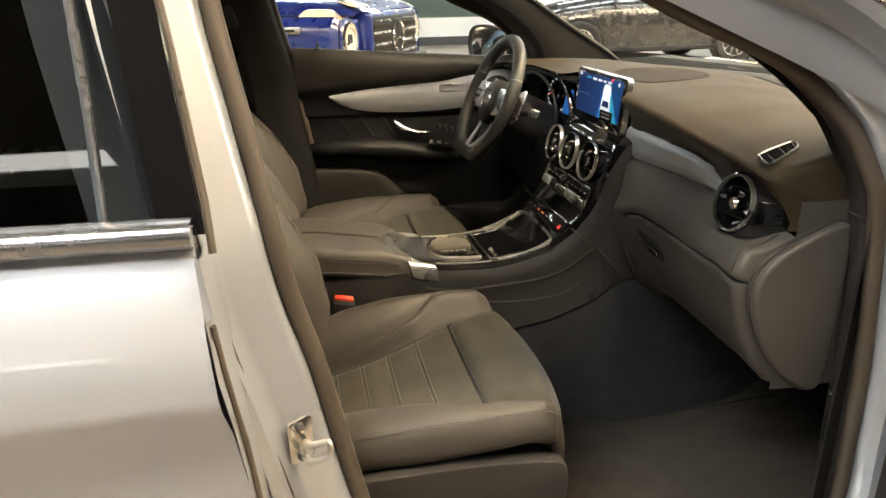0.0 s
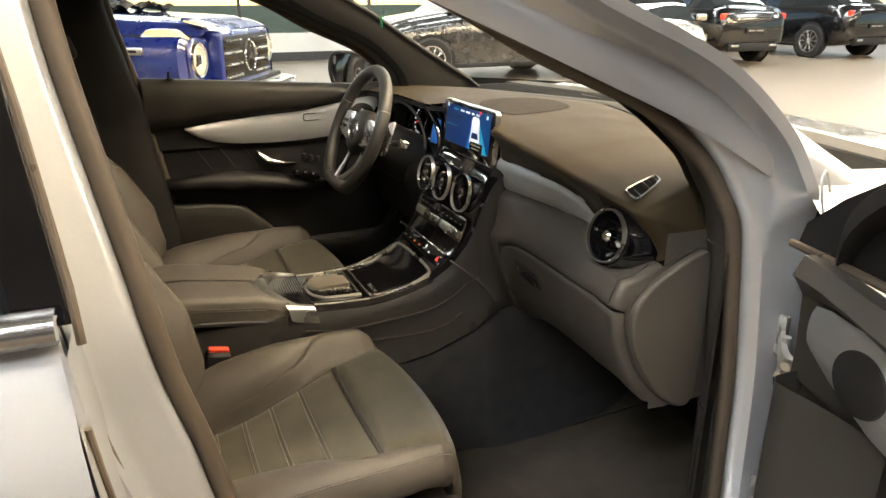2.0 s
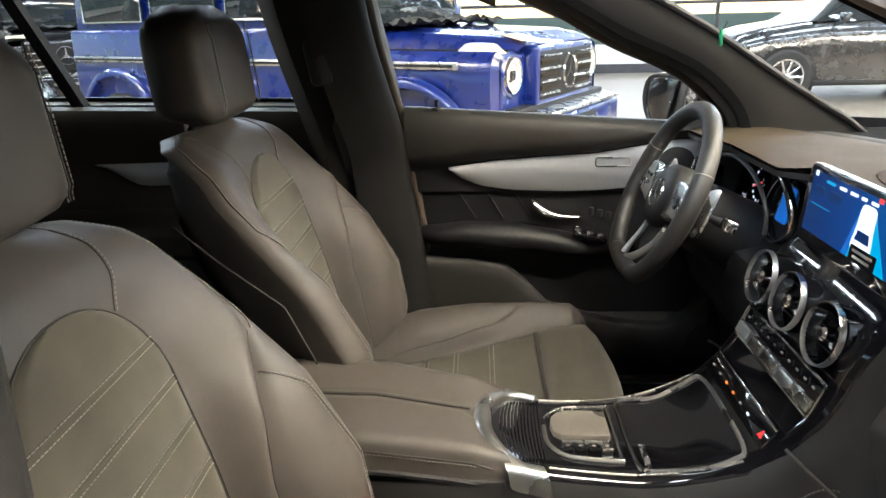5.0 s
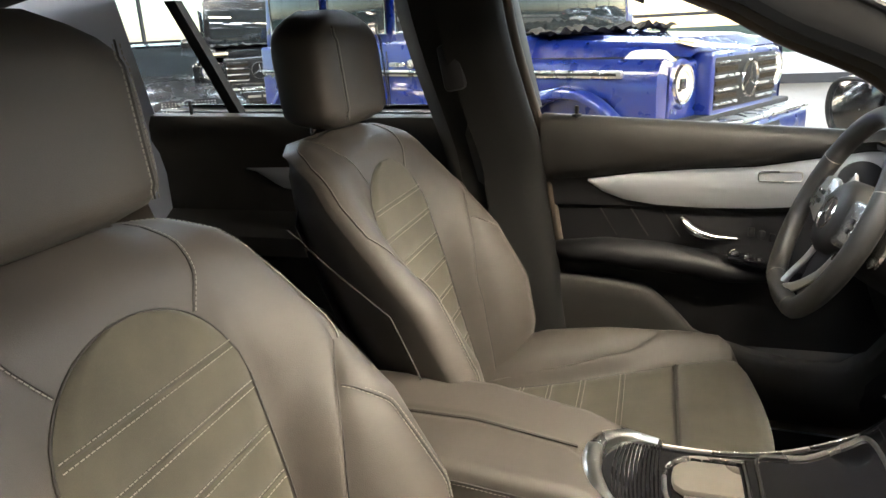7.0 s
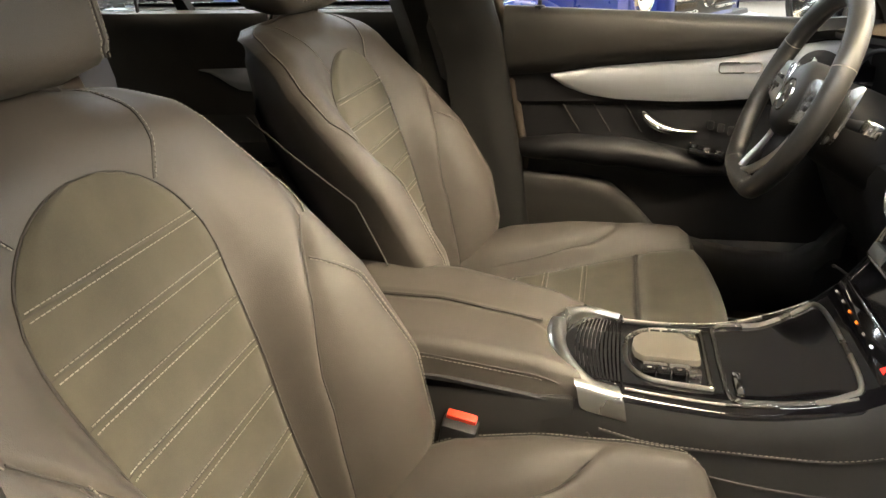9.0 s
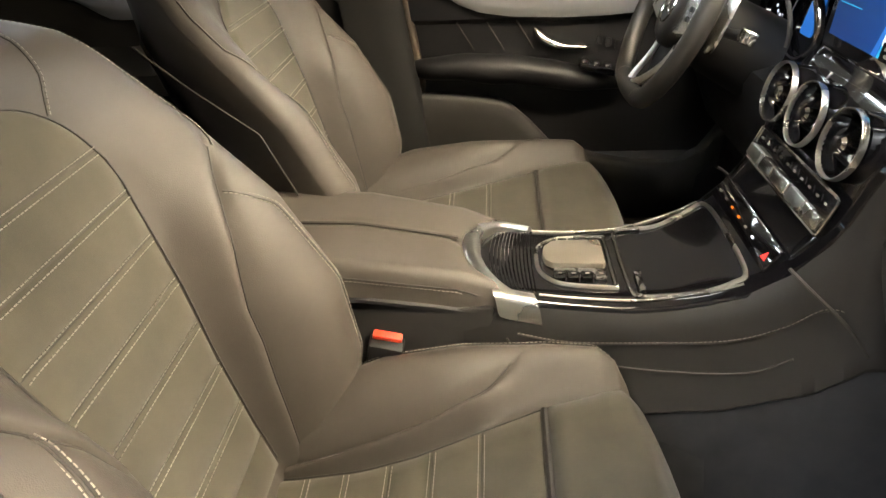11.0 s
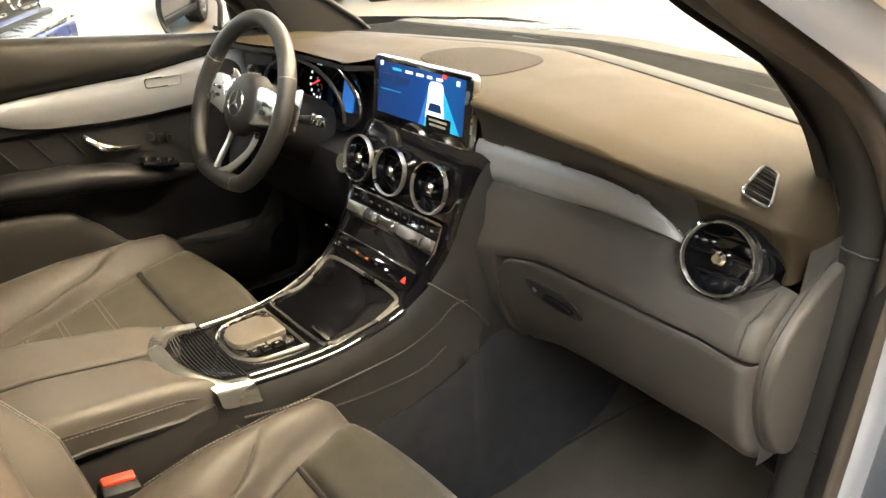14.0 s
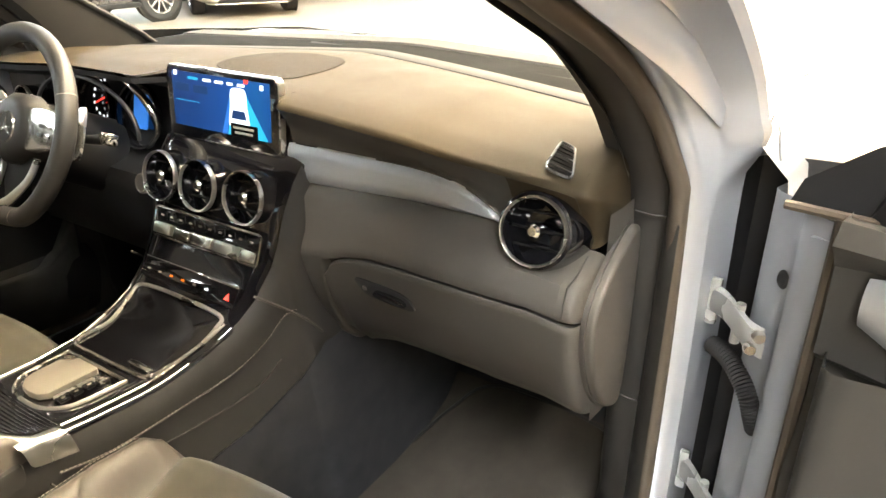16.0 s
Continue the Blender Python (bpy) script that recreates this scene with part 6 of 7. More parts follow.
    part("lower_panel", loft(low), M["trim"], base, "grey-brown lower panel with map pocket lip", 50)
    arm = []
    for x in lin(0.098, 0.66, 30):
        zt = interp(x, [0.098, 0.13, 0.226, 0.35, 0.45, 0.532, 0.66], [0.826, 0.836, 0.848, 0.843, 0.826, 0.806, 0.775])
        hh = interp(x, [0.098, 0.13, 0.3, 0.48, 0.66], [0.014, 0.022, 0.032, 0.028, 0.010])
        dp = interp(x, [0.098, 0.16, 0.3, 0.5, 0.66], [0.03, 0.075, 0.085, 0.08, 0.02])
        arm.append([m @ Vector((x, s * (0.748 - dp * (0.5 - 0.5 * math.cos(a)) - 0.0), zt - hh + hh * math.sin(a) * (1.0 if math.sin(a) > 0 else 1.1))) for a in lin(0.25 * math.pi, 1.75 * math.pi, 15)])
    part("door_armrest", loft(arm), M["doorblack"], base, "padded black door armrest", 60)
    part("lock_pin", [tube([m @ Vector((0.162, s * 0.712, 1.105)), m @ Vector((0.162, s * 0.712, 1.136))], 0.0045, 10), lathe([(0.005, 0.004), (0.011, 0.003), (0.013, -0.002)], Matrix.Translation(m @ Vector((0.162, s * 0.712, 1.116))), 16)], M["black"], base, "black lock pin")
    # shell, glass, frame
    sh = []
    for x in lin(0.02, 0.93, 16):
        sh.append([m @ Vector((x, s * y, z)) for y, z in ((0.765, belt_z(x) - 0.024), (0.80, belt_z(x) - 0.022), (0.862, belt_z(x) - 0.026), (0.905, 1.02), (0.925, 0.93), (0.92, 0.75), (0.925, 0.60), (0.90, 0.42), (0.80, 0.40), (0.77, 0.42))])
    part("door_shell", loft(sh), M["paint"], base, "silver outer door skin", 50)
    strip = [[m @ Vector((x, s * y, z)) for x, y in ((0.872, 0.745), (0.884, 0.757), (0.905, 0.766), (0.930, 0.772), (0.942, 0.776), (0.950, 0.784), (0.958, 0.800), (0.975, 0.808), (0.998, 0.816), (1.008, 0.826), (1.010, 0.85), (0.985, 0.90))] for z in lin(0.42, 1.06, 10)]
    part("hinge_side", loft(strip), M["paint"], base, "painted hinge side of the door", 40)
    if s < 0:
        part("lining_edge", loft([[m @ Vector((x, s * y, z)) for x, y in ((0.70, 0.739), (0.75, 0.731), (0.79, 0.718), (0.822, 0.704), (0.846, 0.695), (0.860, 0.702), (0.868, 0.722), (0.874, 0.748))] for z in lin(0.43, 0.925, 10)]), M["trim"], base, "rounded front edge of the door lining", 60)
    part("edge_seal", tube([m @ Vector((0.897, s * 0.757, z)) for z in lin(0.42, 1.07, 8)], 0.008, 8), M["rubber"], base)
    part("grommet", lathe([(0.0, 0.003), (0.007, 0.003), (0.010, 0.0), (0.010, -0.003)], m @ frame_of((0.966, s * 0.803, 0.955), (0.35, -s, 0), (1, 0, 0)) @ Matrix.Diagonal((1, 1.3, 1, 1)), 16), M["black"], base)
    part("belt_moulding", tube([m @ Vector((x, s * 0.866, belt_z(x) - 0.026)) for x in lin(0.02, 0.90, 10)], 0.008, 8), M["chrome"], base, "chrome belt moulding")
    gl = [[m @ Vector((x, s * (0.785 - 0.28 * max(z - 1.05, 0)), z)) for x in lin(*e, 6)] for z, e in ((1.06, (0.04, 0.80)), (1.15, (0.03, 0.72)), (1.25, (0.02, 0.58)), (1.36, (0.01, 0.36)), (1.44, (0.0, 0.18)))]
    g = part("door_glass", loft(gl), M["glass"], base, "clear side window")
    g.visible_shadow = False
    fr = smooth_path([(0.875, 0, 1.07), (0.83, 0, 1.152), (0.72, 0, 1.232), (0.56, 0, 1.304), (0.43, 0, 1.375), (0.25, 0, 1.450), (0.06, 0, 1.478), (-0.005, 0, 1.45), (0.005, 0, 1.38), (0.03, 0, 1.25), (0.055, 0, 1.11)], 5)
    part("window_frame", loft([[m @ Vector((p.x + ox, s * (yy - 0.28 * max(p.z - 1.05, 0)), p.z + oz)) for ox, yy, oz in ((0.0, 0.765, 0.0), (-0.01, 0.76, -0.022), (-0.012, 0.80, -0.024), (0.0, 0.842, -0.005), (0.012, 0.842, 0.014), (0.010, 0.80, 0.016))] for p in fr], ring=True), M["black"], base, "black window frame", 40)


LD = thing("front_door", (0.45, 0.80, 0.40), "closed driver door with silver inlay and chrome handle", "car door", "front doors")
front_door(1, Matrix.Translation((0, 0, 0.42)) @ Matrix.Diagonal((1, 1, 1.049, 1)) @ Matrix.Translation((0, 0, -0.42)), LD)
RD = thing("front_door", (0.90, -1.2, 0.40), "wide open silver passenger door with dark lining", "car door", "front doors")
HINGE = Vector((0.985, -0.895, 0.0))
front_door(-1, Matrix.Translation(HINGE) @ pose(0, 0, -0.010, 0, 0, OPEN) @ Matrix.Translation(-HINGE), RD)


def rear_door(s, label):
    d = thing("rear_door", (-0.5, s * 0.85, 0.40), label, "car door", "rear doors")
    dz = -0.044 if s < 0 else 0.0

    def fore(z):
        """The door's front edge leans with the pillar."""
        return interp(z, [0.40, 0.77, 0.88, 0.95, 1.09, 1.15], [0.03, 0.006, -0.003, -0.013, -0.026, -0.030]) + (0.0 if s < 0 else 0.02)
    sh = []
    for k in range(19):
        q = k / 18
        zb = 1.140 + dz + 0.02 * (1 - q)
        row = []
        for y, z in ((0.800, zb + 0.008), (0.850, zb + 0.010), (0.872, zb - 0.03), (0.912, 1.06 + dz), (0.930, 1.005 + dz), (0.930, 0.988 + dz), (0.914, 0.955 + dz), (0.905, 0.88 + dz), (0.906, 0.70), (0.90, 0.42), (0.80, 0.40)):
            row.append((-1.02 + (1.02 + fore(z)) * q, s * y, z))
        sh.append(row)
    part("door_shell", skin(sh), M["paint"], d, "silver outer door skin", 50)
    ed = [[(fore(z) + o, s * y, z) for o, y in ((0.0, interp(z, [0.42, 0.9, 0.99, 1.1], [0.90, 0.905, 0.912, 0.872])), (0.006, 0.885), (0.006, 0.80))] for z in lin(0.42, 1.13 + dz, 12)]
    part("door_edge", skin(ed), M["paint"], d)
    part("edge_seal", tube([(fore(z) + 0.005, s * 0.894, z) for z in lin(0.42, 1.02, 14)], 0.0035, 8), M["bronze"], d, "brown rubber seal in the door gap")
    part("belt_moulding", loft([[Vector((x, s * y, 1.148 + dz + 0.02 * (0.0 - x) + z)) for y, z in ((0.850, -0.014), (0.870, -0.013), (0.876, -0.008), (0.8775, 0.0), (0.875, 0.008), (0.868, 0.0125), (0.848, 0.013))] for x in lin(-1.0, -0.026, 10)]), M["moulding"], d, "grey metal belt moulding", 60)
    gl = [[(x, s * (0.845 - 0.30 * max(z - 1.05, 0)), z) for x in lin(a, b, 5)] for z, a, b in ((1.14 + dz, -0.98, -0.045), (1.25, -0.95, -0.075), (1.36, -0.90, -0.100), (1.46, -0.80, -0.125))]
    g = part("door_glass", skin(gl), M["privacy"] if s < 0 else M["glass"], d, "dark tinted rear window" if s < 0 else "rear side window")
    g.visible_shadow = False
    part("window_frame", [skin([[(xa + 0.016, s * (0.832 - 0.30 * max(z - 1.05, 0)), z), (xa + 0.012, s * (0.853 - 0.30 * max(z - 1.05, 0)), z), (xa - 0.030, s * (0.853 - 0.30 * max(z - 1.05, 0)), z), (xa - 0.034, s * (0.83 - 0.30 * max(z - 1.05, 0)), z)] for z, xa in [(z, interp(z, [1.10, 1.32, 1.47], [-0.030, -0.056, -0.105])) for z in lin(1.14 + dz, 1.48, 8)]])], M["piano"], d, "gloss dark window frame")
    part("frame_edge", tube([(interp(z, [1.10, 1.32, 1.47], [-0.030, -0.056, -0.105]) + 0.018, s * (0.850 - 0.30 * max(z - 1.05, 0)), z) for z in lin(1.12 + dz, 1.48, 9)], 0.0042, 8), M["bronze"], d, "bronze edge of the window frame")
    if s < 0:
        part("window_divider", tube([(x, s * (0.8475 - 0.30 * (z - 1.05)), z) for x, z in ((-0.111, 1.14 + dz), (-0.116, 1.231), (-0.120, 1.301), (-0.130, 1.45))], 0.005, 8), M["moulding"], d, "slim pale strip across the rear window")
    else:
        part("window_divider", loft([[Vector((x + ox, y + oy, z)) for ox, oy in ((-0.016, 0.0), (0.016, 0.0), (0.016, 0.03), (-0.016, 0.03))] for x, y, z in ((-0.752, 0.772, 1.16), (-0.800, 0.74, 1.30), (-0.850, 0.70, 1.45))], ring=True, caps=True), M["pillar"], d, "dark bar across the rear window")
    rows = []
    for x in lin(-0.98, -0.14, 20):
        zb = 1.150 + 0.02 * (0 - x)
        f = [(0.79, zb - 0.01), (0.745, zb), (0.72, zb - 0.006), (0.705, zb - 0.03), (0.705, zb - 0.07), (0.73, zb - 0.11), (0.745, 1.0), (0.745, 0.90), (0.66, 0.85), (0.66, 0.80), (0.74, 0.76), (0.74, 0.55), (0.75, 0.42)]
        rows.append([(x, s * y, z) for y, z in f])
    part("door_lining", skin(rows), M["trim"], d, "dark padded rear door lining", 40)
    inl = [[(x, s * (0.738 - 0.006 * math.sin(math.pi * k / 4)), 1.02 + 0.008 * q - (0.004 + 0.055 * sm(q * 4)) * k / 4) for k in range(5)] for x, q in [(-0.715 + 0.50 * q, q) for q in lin(0, 1, 20)]]
    part("inlay", skin(inl), M["alu"], d, "brushed silver inlay")
    part("lock_pin", tube([(-0.86, s * 0.735, 1.16), (-0.86, s * 0.735, 1.20)], 0.0045, 10), M["black"], d)


rear_door(-1, "closed silver rear door with dark tinted window")
rear_door(1, "closed rear door with dark lining and silver inlay")


def mirror(c, s, m, base, turn=0.0):
    """Outside mirror: shell, rim and reflecting face, turned towards the driver."""
    C = Vector(c)
    m = m @ Matrix.Translation(C) @ Matrix.Rotation(radians(turn), 4, "Z") @ Matrix.Translation(-C)
    secs = []
    for k in range(9):
        q = k / 8
        sc = math.sqrt(max(1 - (q * 0.96) ** 2.2, 0.02))
        secs.append([m @ (C + Vector((0.01 + 0.10 * q, s * a * sc, b * sc + 0.01 * q))) for a, b in [(p.x, p.y) for p in smooth_path([(-0.105, 0.055, 0), (0.0, 0.078, 0), (0.085, 0.066, 0), (0.105, 0.0, 0), (0.075, -0.066, 0), (0.0, -0.075, 0), (-0.09, -0.06, 0), (-0.112, 0.0, 0)], 4, True)]])
    mi = part("mirror_shell", loft(secs, ring=True, caps=True), M["paint"] if s > 0 else M["plastic"], base, "silver outside mirror" if s > 0 else "dark underside of the outside mirror", 60)
    ol = [(p.x, p.y) for p in smooth_path([(-0.098, 0.050, 0), (0.0, 0.070, 0), (0.078, 0.060, 0), (0.096, 0.0, 0), (0.068, -0.058, 0), (0.0, -0.066, 0), (-0.082, -0.053, 0), (-0.102, 0.0, 0)], 4, True)]
    part("mirror_glass", loft([[m @ (C + Vector((0.008, s * a * f, b * f))) for a, b in ol] for f in (1.0, 0.5, 0.02)], ring=True), M["mirror"], mi, "reflecting mirror glass")
    part("mirror_rim", tube([m @ (C + Vector((0.005, s * a * 1.02, b * 1.02))) for a, b in ol], 0.006, 8, closed=True), M["black"], mi)
    part("mirror_foot", tube([m @ (C + Vector((0.04, -s * 0.08, -0.03))), m @ (C + Vector((0.03, -s * 0.17, -0.06)))], [0.035, 0.028], 12, flat=0.6), M["black"], mi)


mirror((0.80, 1.060, 1.112), 1, Matrix.Identity(4), LD, 31.0)
mirror((0.79, -1.055, 1.140), -1, Matrix.Translation(HINGE) @ pose(0, 0, -0.010, 0, 0, OPEN) @ Matrix.Translation(-HINGE), RD)
sail = [(p.x, p.y) for p in smooth_path([(0.800, 1.078, 0), (0.87, 1.064, 0), (0.868, 1.10, 0), (0.845, 1.14, 0), (0.80, 1.178, 0), (0.782, 1.17, 0), (0.790, 1.12, 0)], 3, True)]
part("mirror_sail", plate(sail, frame_of((0, 0.752, 0), (0, -1, 0), (1, 0, 0)), 0.012, 0.004), M["trim"], LD, "dark triangle cover")

DM = Matrix.Translation(HINGE) @ pose(0, 0, -0.010, 0, 0, OPEN) @ Matrix.Translation(-HINGE)
rs = [(0.70, 1.085), (0.962, 1.066), (0.950, 1.10), (0.885, 1.150), (0.80, 1.200), (0.70, 1.240)]
part("mirror_sail", plate(rs, DM @ frame_of((0, -0.764, 0), (0, -1, 0), (1, 0, 0)), 0.014, 0.004), M["black"], RD, "black triangle cover in the window corner")
part("sail_strip", tube([DM @ Vector((x, -0.755, 1.086 - 0.066 * (x - 0.70))) for x in lin(0.70, 0.96, 6)], 0.006, 8), M["rubber"], RD, "dark strip under the window")

# ---- other cars in the showroom ----
def wheel_parts(m, c, s, r, w, base, spokes, rim_mat):
    """A wheel at c in the car's frame m, its face to side s: tyre > rim, spokes."""
    f = m @ frame_of(c, (0, s, 0), (1, 0, 0))
    wh = part("wheel", lathe([(r * 0.60, -w / 2), (r * 0.66, -w / 2 - 0.006), (r * 0.92, -w / 2), (r, -w / 2 + 0.03), (r, w / 2 - 0.03), (r * 0.92, w / 2), (r * 0.70, w / 2 + 0.004), (r * 0.665, w / 2 - 0.005)], f, 36), M["tyre"], base, "black tyre")
    part("rim", [lathe([(0.0, w / 2 - 0.07), (r * 0.60, w / 2 - 0.10)], f, 30)], M["black"], wh)
    part("rim_lip", lathe([(r * 0.59, w / 2 - 0.03), (r * 0.62, w / 2 - 0.002), (r * 0.67, w / 2)], f, 36), rim_mat, wh)
    for k in range(spokes):
        a = 360 / spokes * k
        part("spoke", plate([(r * 0.06, -r * 0.055), (r * 0.63, -r * 0.035), (r * 0.63, r * 0.035), (r * 0.06, r * 0.055)], f @ pose(0, 0, w / 2 - 0.04, 0, -4, a), 0.022, 0.006, 1), rim_mat, wh)
    part("hub_cap", lathe([(0, w / 2 - 0.012), (r * 0.10, w / 2 - 0.014), (r * 0.13, w / 2 - 0.03)], f, 18), M["satin"], wh)


def star(m, r, base, depth=0.012):
    part("emblem", [lathe([(r * 0.86, 0), (r * 0.90, depth), (r * 0.97, depth), (r, 0)], m, 28)] + [plate([(-r * 0.13, 0), (r * 0.13, 0), (r * 0.02, r * 0.92), (-r * 0.02, r * 0.92)], m @ pose(0, 0, 0.001, 0, 0, a), depth * 0.8, 0.002, 1) for a in (0, 120, 240)], M["chrome"], base, "round chrome emblem with three rays")


def dealer_plate(m, base, mat=None):
    pl = part("plate", plate(round_rect(0.50, 0.11, 0.012), m, 0.008, 0.002), M["black"], base, "black dealer plate with pale lettering bars")
    for a, w in ((-0.11, 0.17), (0.10, 0.19)):
        part("lettering_bar", plate(round_rect(w, 0.032, 0.004), m @ pose(a, 0, 0.009), 0.001), M["thread"], pl)


def hexa(x0, x1, hw0, hw1, z0, z1, hw_top0=None, hw_top1=None, bevel=0.02):
    """A tapered block from x0 to x1, half widths below and above at each end."""
    a0, a1 = hw_top0 if hw_top0 is not None else hw0, hw_top1 if hw_top1 is not None else hw1
    z0 = z0 if isinstance(z0, tuple) else (z0, z0)
    z1 = z1 if isinstance(z1, tuple) else (z1, z1)
    bm = bmesh.new()
    v = [bm.verts.new(p) for p in ((x0, -hw0, z0[0]), (x0, hw0, z0[0]), (x0, a0, z1[0]), (x0, -a0, z1[0]), (x1, -hw1, z0[1]), (x1, hw1, z0[1]), (x1, a1, z1[1]), (x1, -a1, z1[1]))]
    for q in ((0, 3, 2, 1), (4, 5, 6, 7), (0, 1, 5, 4), (2, 3, 7, 6), (1, 2, 6, 5), (0, 4, 7, 3)):
        bm.faces.new([v[i] for i in q])
    bmesh.ops.recalc_face_normals(bm, faces=bm.faces)
    bmesh.ops.bevel(bm, geom=bm.edges[:], offset=bevel, segments=3, affect="EDGES", profile=0.5)
    return bm


def moved(bm, m):
    bmesh.ops.transform(bm, matrix=m, verts=bm.verts)
    return bm


def off_roader(m, paint, label):
    """A boxy off-roader; x runs forward from its grille, y to its left."""
    g = thing("off_roader", m.translation, label, "car", "showroom cars")
    P = lambda n, bm, mat, l="", b=None, an=40: part(n, moved(bm if not isinstance(bm, list) else join(bm), m), mat, b or g, l, an)
    P("body_tub", hexa(-4.25, -1.15, 0.865, 0.865, 0.52, 1.30, 0.85, 0.85, 0.03), paint, "painted steel body side")
    P("nose", hexa(-1.20, -0.10, 0.80, 0.79, 0.70, (1.155, 1.135), 0.79, 0.775, 0.035), paint, "upright painted front end")
    P("bonnet", [loft([[Vector((x, 0.665 * q * (1 - 0.05 * (x + 1.22)), 1.150 + (0.125 - 0.045 * (x + 1.22) - 0.050 * max(0, (x + 0.22) / 0.16) ** 2) * (1 - max(0, (abs(q) - 0.86) / 0.14) ** 2.0) + 0.022 * sm((0.72 - abs(q)) / 0.06) * sm((-0.16 - x) / 0.1))) for q in lin(-1, 1, 41)] for x in lin(-1.22, -0.06, 26)])], paint, "bonnet with raised middle", None, 50)
    P("bonnet_gap", [box((-0.66, s * 0.672, 1.150), (1.10, 0.012, 0.012)) for s in (-1, 1)], M["black"])
    P("bonnet_film", box((-0.12, -0.50, 1.222), (0.13, 0.22, 0.012), 0.005, (0, 14, 0)), M["amber"], "clear protective film on the bonnet's edge")
    for s in (-1, 1):
        lamp = part("turn_lamp", moved(loft([[Vector((-0.27 + a * k, s * 0.715 + b * k, z)) for a, b in ((0.15, 0.040), (0.09, 0.058), (-0.10, 0.060), (-0.16, 0.030), (-0.16, -0.030), (-0.10, -0.060), (0.09, -0.058), (0.15, -0.040))] for k, z in ((1.0, 1.120), (1.0, 1.140), (0.88, 1.152), (0.62, 1.190), (0.45, 1.196), (0.02, 1.197))], ring=True), m), M["amber"], g, "clear turn lamp on the wing")
        P("side_strip", box((-2.27, s * 0.872, 1.070), (3.86, 0.024, 0.044), 0.006), M["satin"], "silver protective side strip")
        P("strip_insert", box((-2.27, s * 0.8855, 1.070), (3.80, 0.006, 0.016), 0.002), M["black"])
        # wing side, flush with the doors, and the slanted corner down to the bumper
        P("wing_side", loft([[Vector((x, s * y, z)) for y, z in ((0.780, 1.150), (0.828, 1.120), (0.862, 1.06), (0.866, 0.99 if x < -0.25 else 0.95), (0.85, 0.93 if x < -0.25 else 0.70))] for x in (-1.20, -0.8, -0.45, -0.25, -0.18, -0.13)] + [[Vector((-0.105, s * y, z)) for y, z in ((0.775, 1.140), (0.79, 1.110), (0.80, 1.05), (0.80, 0.95), (0.80, 0.72))]]), paint, "painted wing side", None, 35)
        # round headlamp set back beside the grille
        fm = m @ frame_of((-0.092, s * 0.645, 1.005), (1, 0, 0), (0, 1, 0))
        hl = part("headlamp", lathe([(0, -0.02), (0.088, -0.02), (0.100, 0.012), (0.108, 0.014), (0.114, 0.0)], fm, 32), M["chrome"], g, "round headlamp with light ring")
        part("light_ring", lathe([(0.070, 0.000), (0.074, 0.008), (0.090, 0.010), (0.096, 0.002)], fm, 32), M["lamp_white"], hl)
        part("lamp_bowl", lathe([(0.0, -0.012), (0.068, 0.0)], fm, 28), M["lamp_white"], hl)
        part("lens", plate(round_rect(0.055, 0.060, 0.012), fm @ pose(0.004, 0.0, -0.006), 0.012, 0.003), M["piano"], hl)
        part("lamp_bar", plate(round_rect(0.045, 0.018, 0.003), fm @ pose(-0.045, -0.030, 0.0), 0.008, 0.002), M["black"], hl)
        P("lamp_recess", lathe([(0.114, 0.004), (0.128, 0.006), (0.142, -0.004)], frame_of((-0.096, s * 0.645, 1.005), (1, 0, 0), (0, 1, 0)), 36), paint)
        # wheel-arch flares
        for ax in (-0.72, -3.61):
            prof = ((0.52, 0.855), (0.535, 0.885), (0.525, 0.925), (0.50, 0.940), (0.47, 0.935), (0.455, 0.90), (0.455, 0.84))
            rows = [[Vector((ax + r * math.cos(a), s * y, 0.47 + r * math.sin(a))) for r, y in prof] for a in lin(-0.1, math.pi + 0.1, 30)]
            P("wheel_arch", loft(rows), paint, "painted wheel arch flare", None, 45)
            P("wheel_well", lathe([(0.0, 0.0), (0.455, 0.0), (0.46, 0.30)], frame_of((ax, s * 0.575, 0.47), (0, s, 0), (1, 0, 0)), 28), M["black"])
            wheel_parts(m, (ax, s * 0.80, 0.40), s, 0.40, 0.26, g, 10, M["rim"])
        # side windows, mirrors, door handles
        for x0, x1, nm in ((-2.30, -1.55, "front"), (-3.15, -2.42, "rear"), (-4.05, -3.27, "cargo")):
            w = P("side_window", hexa(x0, x1, 0.01, 0.01, 1.37, 1.82, 0.01, 0.01, 0.006), M["cargl"], "side window")
            w.data.transform(m @ Matrix.Translation((0, s * 0.812, 0)) @ m.inverted())
            P("window_rubber", tube([Vector((x, s * 0.822, z)) for x, z in ((x0, 1.36), (x1, 1.36), (x1, 1.83), (x0, 1.83))], 0.012, 6, closed=True), M["chrome"])
        for x in (-2.22, -3.05):
            hd = P("door_handle", [box((x, s * 0.905, 1.135), (0.17, 0.026, 0.030), 0.010), lathe([(0, 0.02), (0.028, 0.018), (0.034, 0)], frame_of((x + 0.11, s * 0.868, 1.135), (0, s, 0), (1, 0, 0)), 18)], M["satin"], "push-button door handle")
        P("door_gap", [box((x, s * 0.866, 0.93), (0.010, 0.006, 0.60)) for x in (-1.40, -2.38, -3.20)], M["black"])
        P("lower_crease", box((-2.3, s * 0.868, 0.74), (3.0, 0.012, 0.018), 0.005), paint)
        P("running_board", box((-2.22, s * 0.86, 0.46), (1.9, 0.16, 0.05), 0.015), M["satin"])
        P("outside_mirror", box((-1.52, s * 1.02, 1.36), (0.12, 0.22, 0.17), 0.045, seg=3), paint)
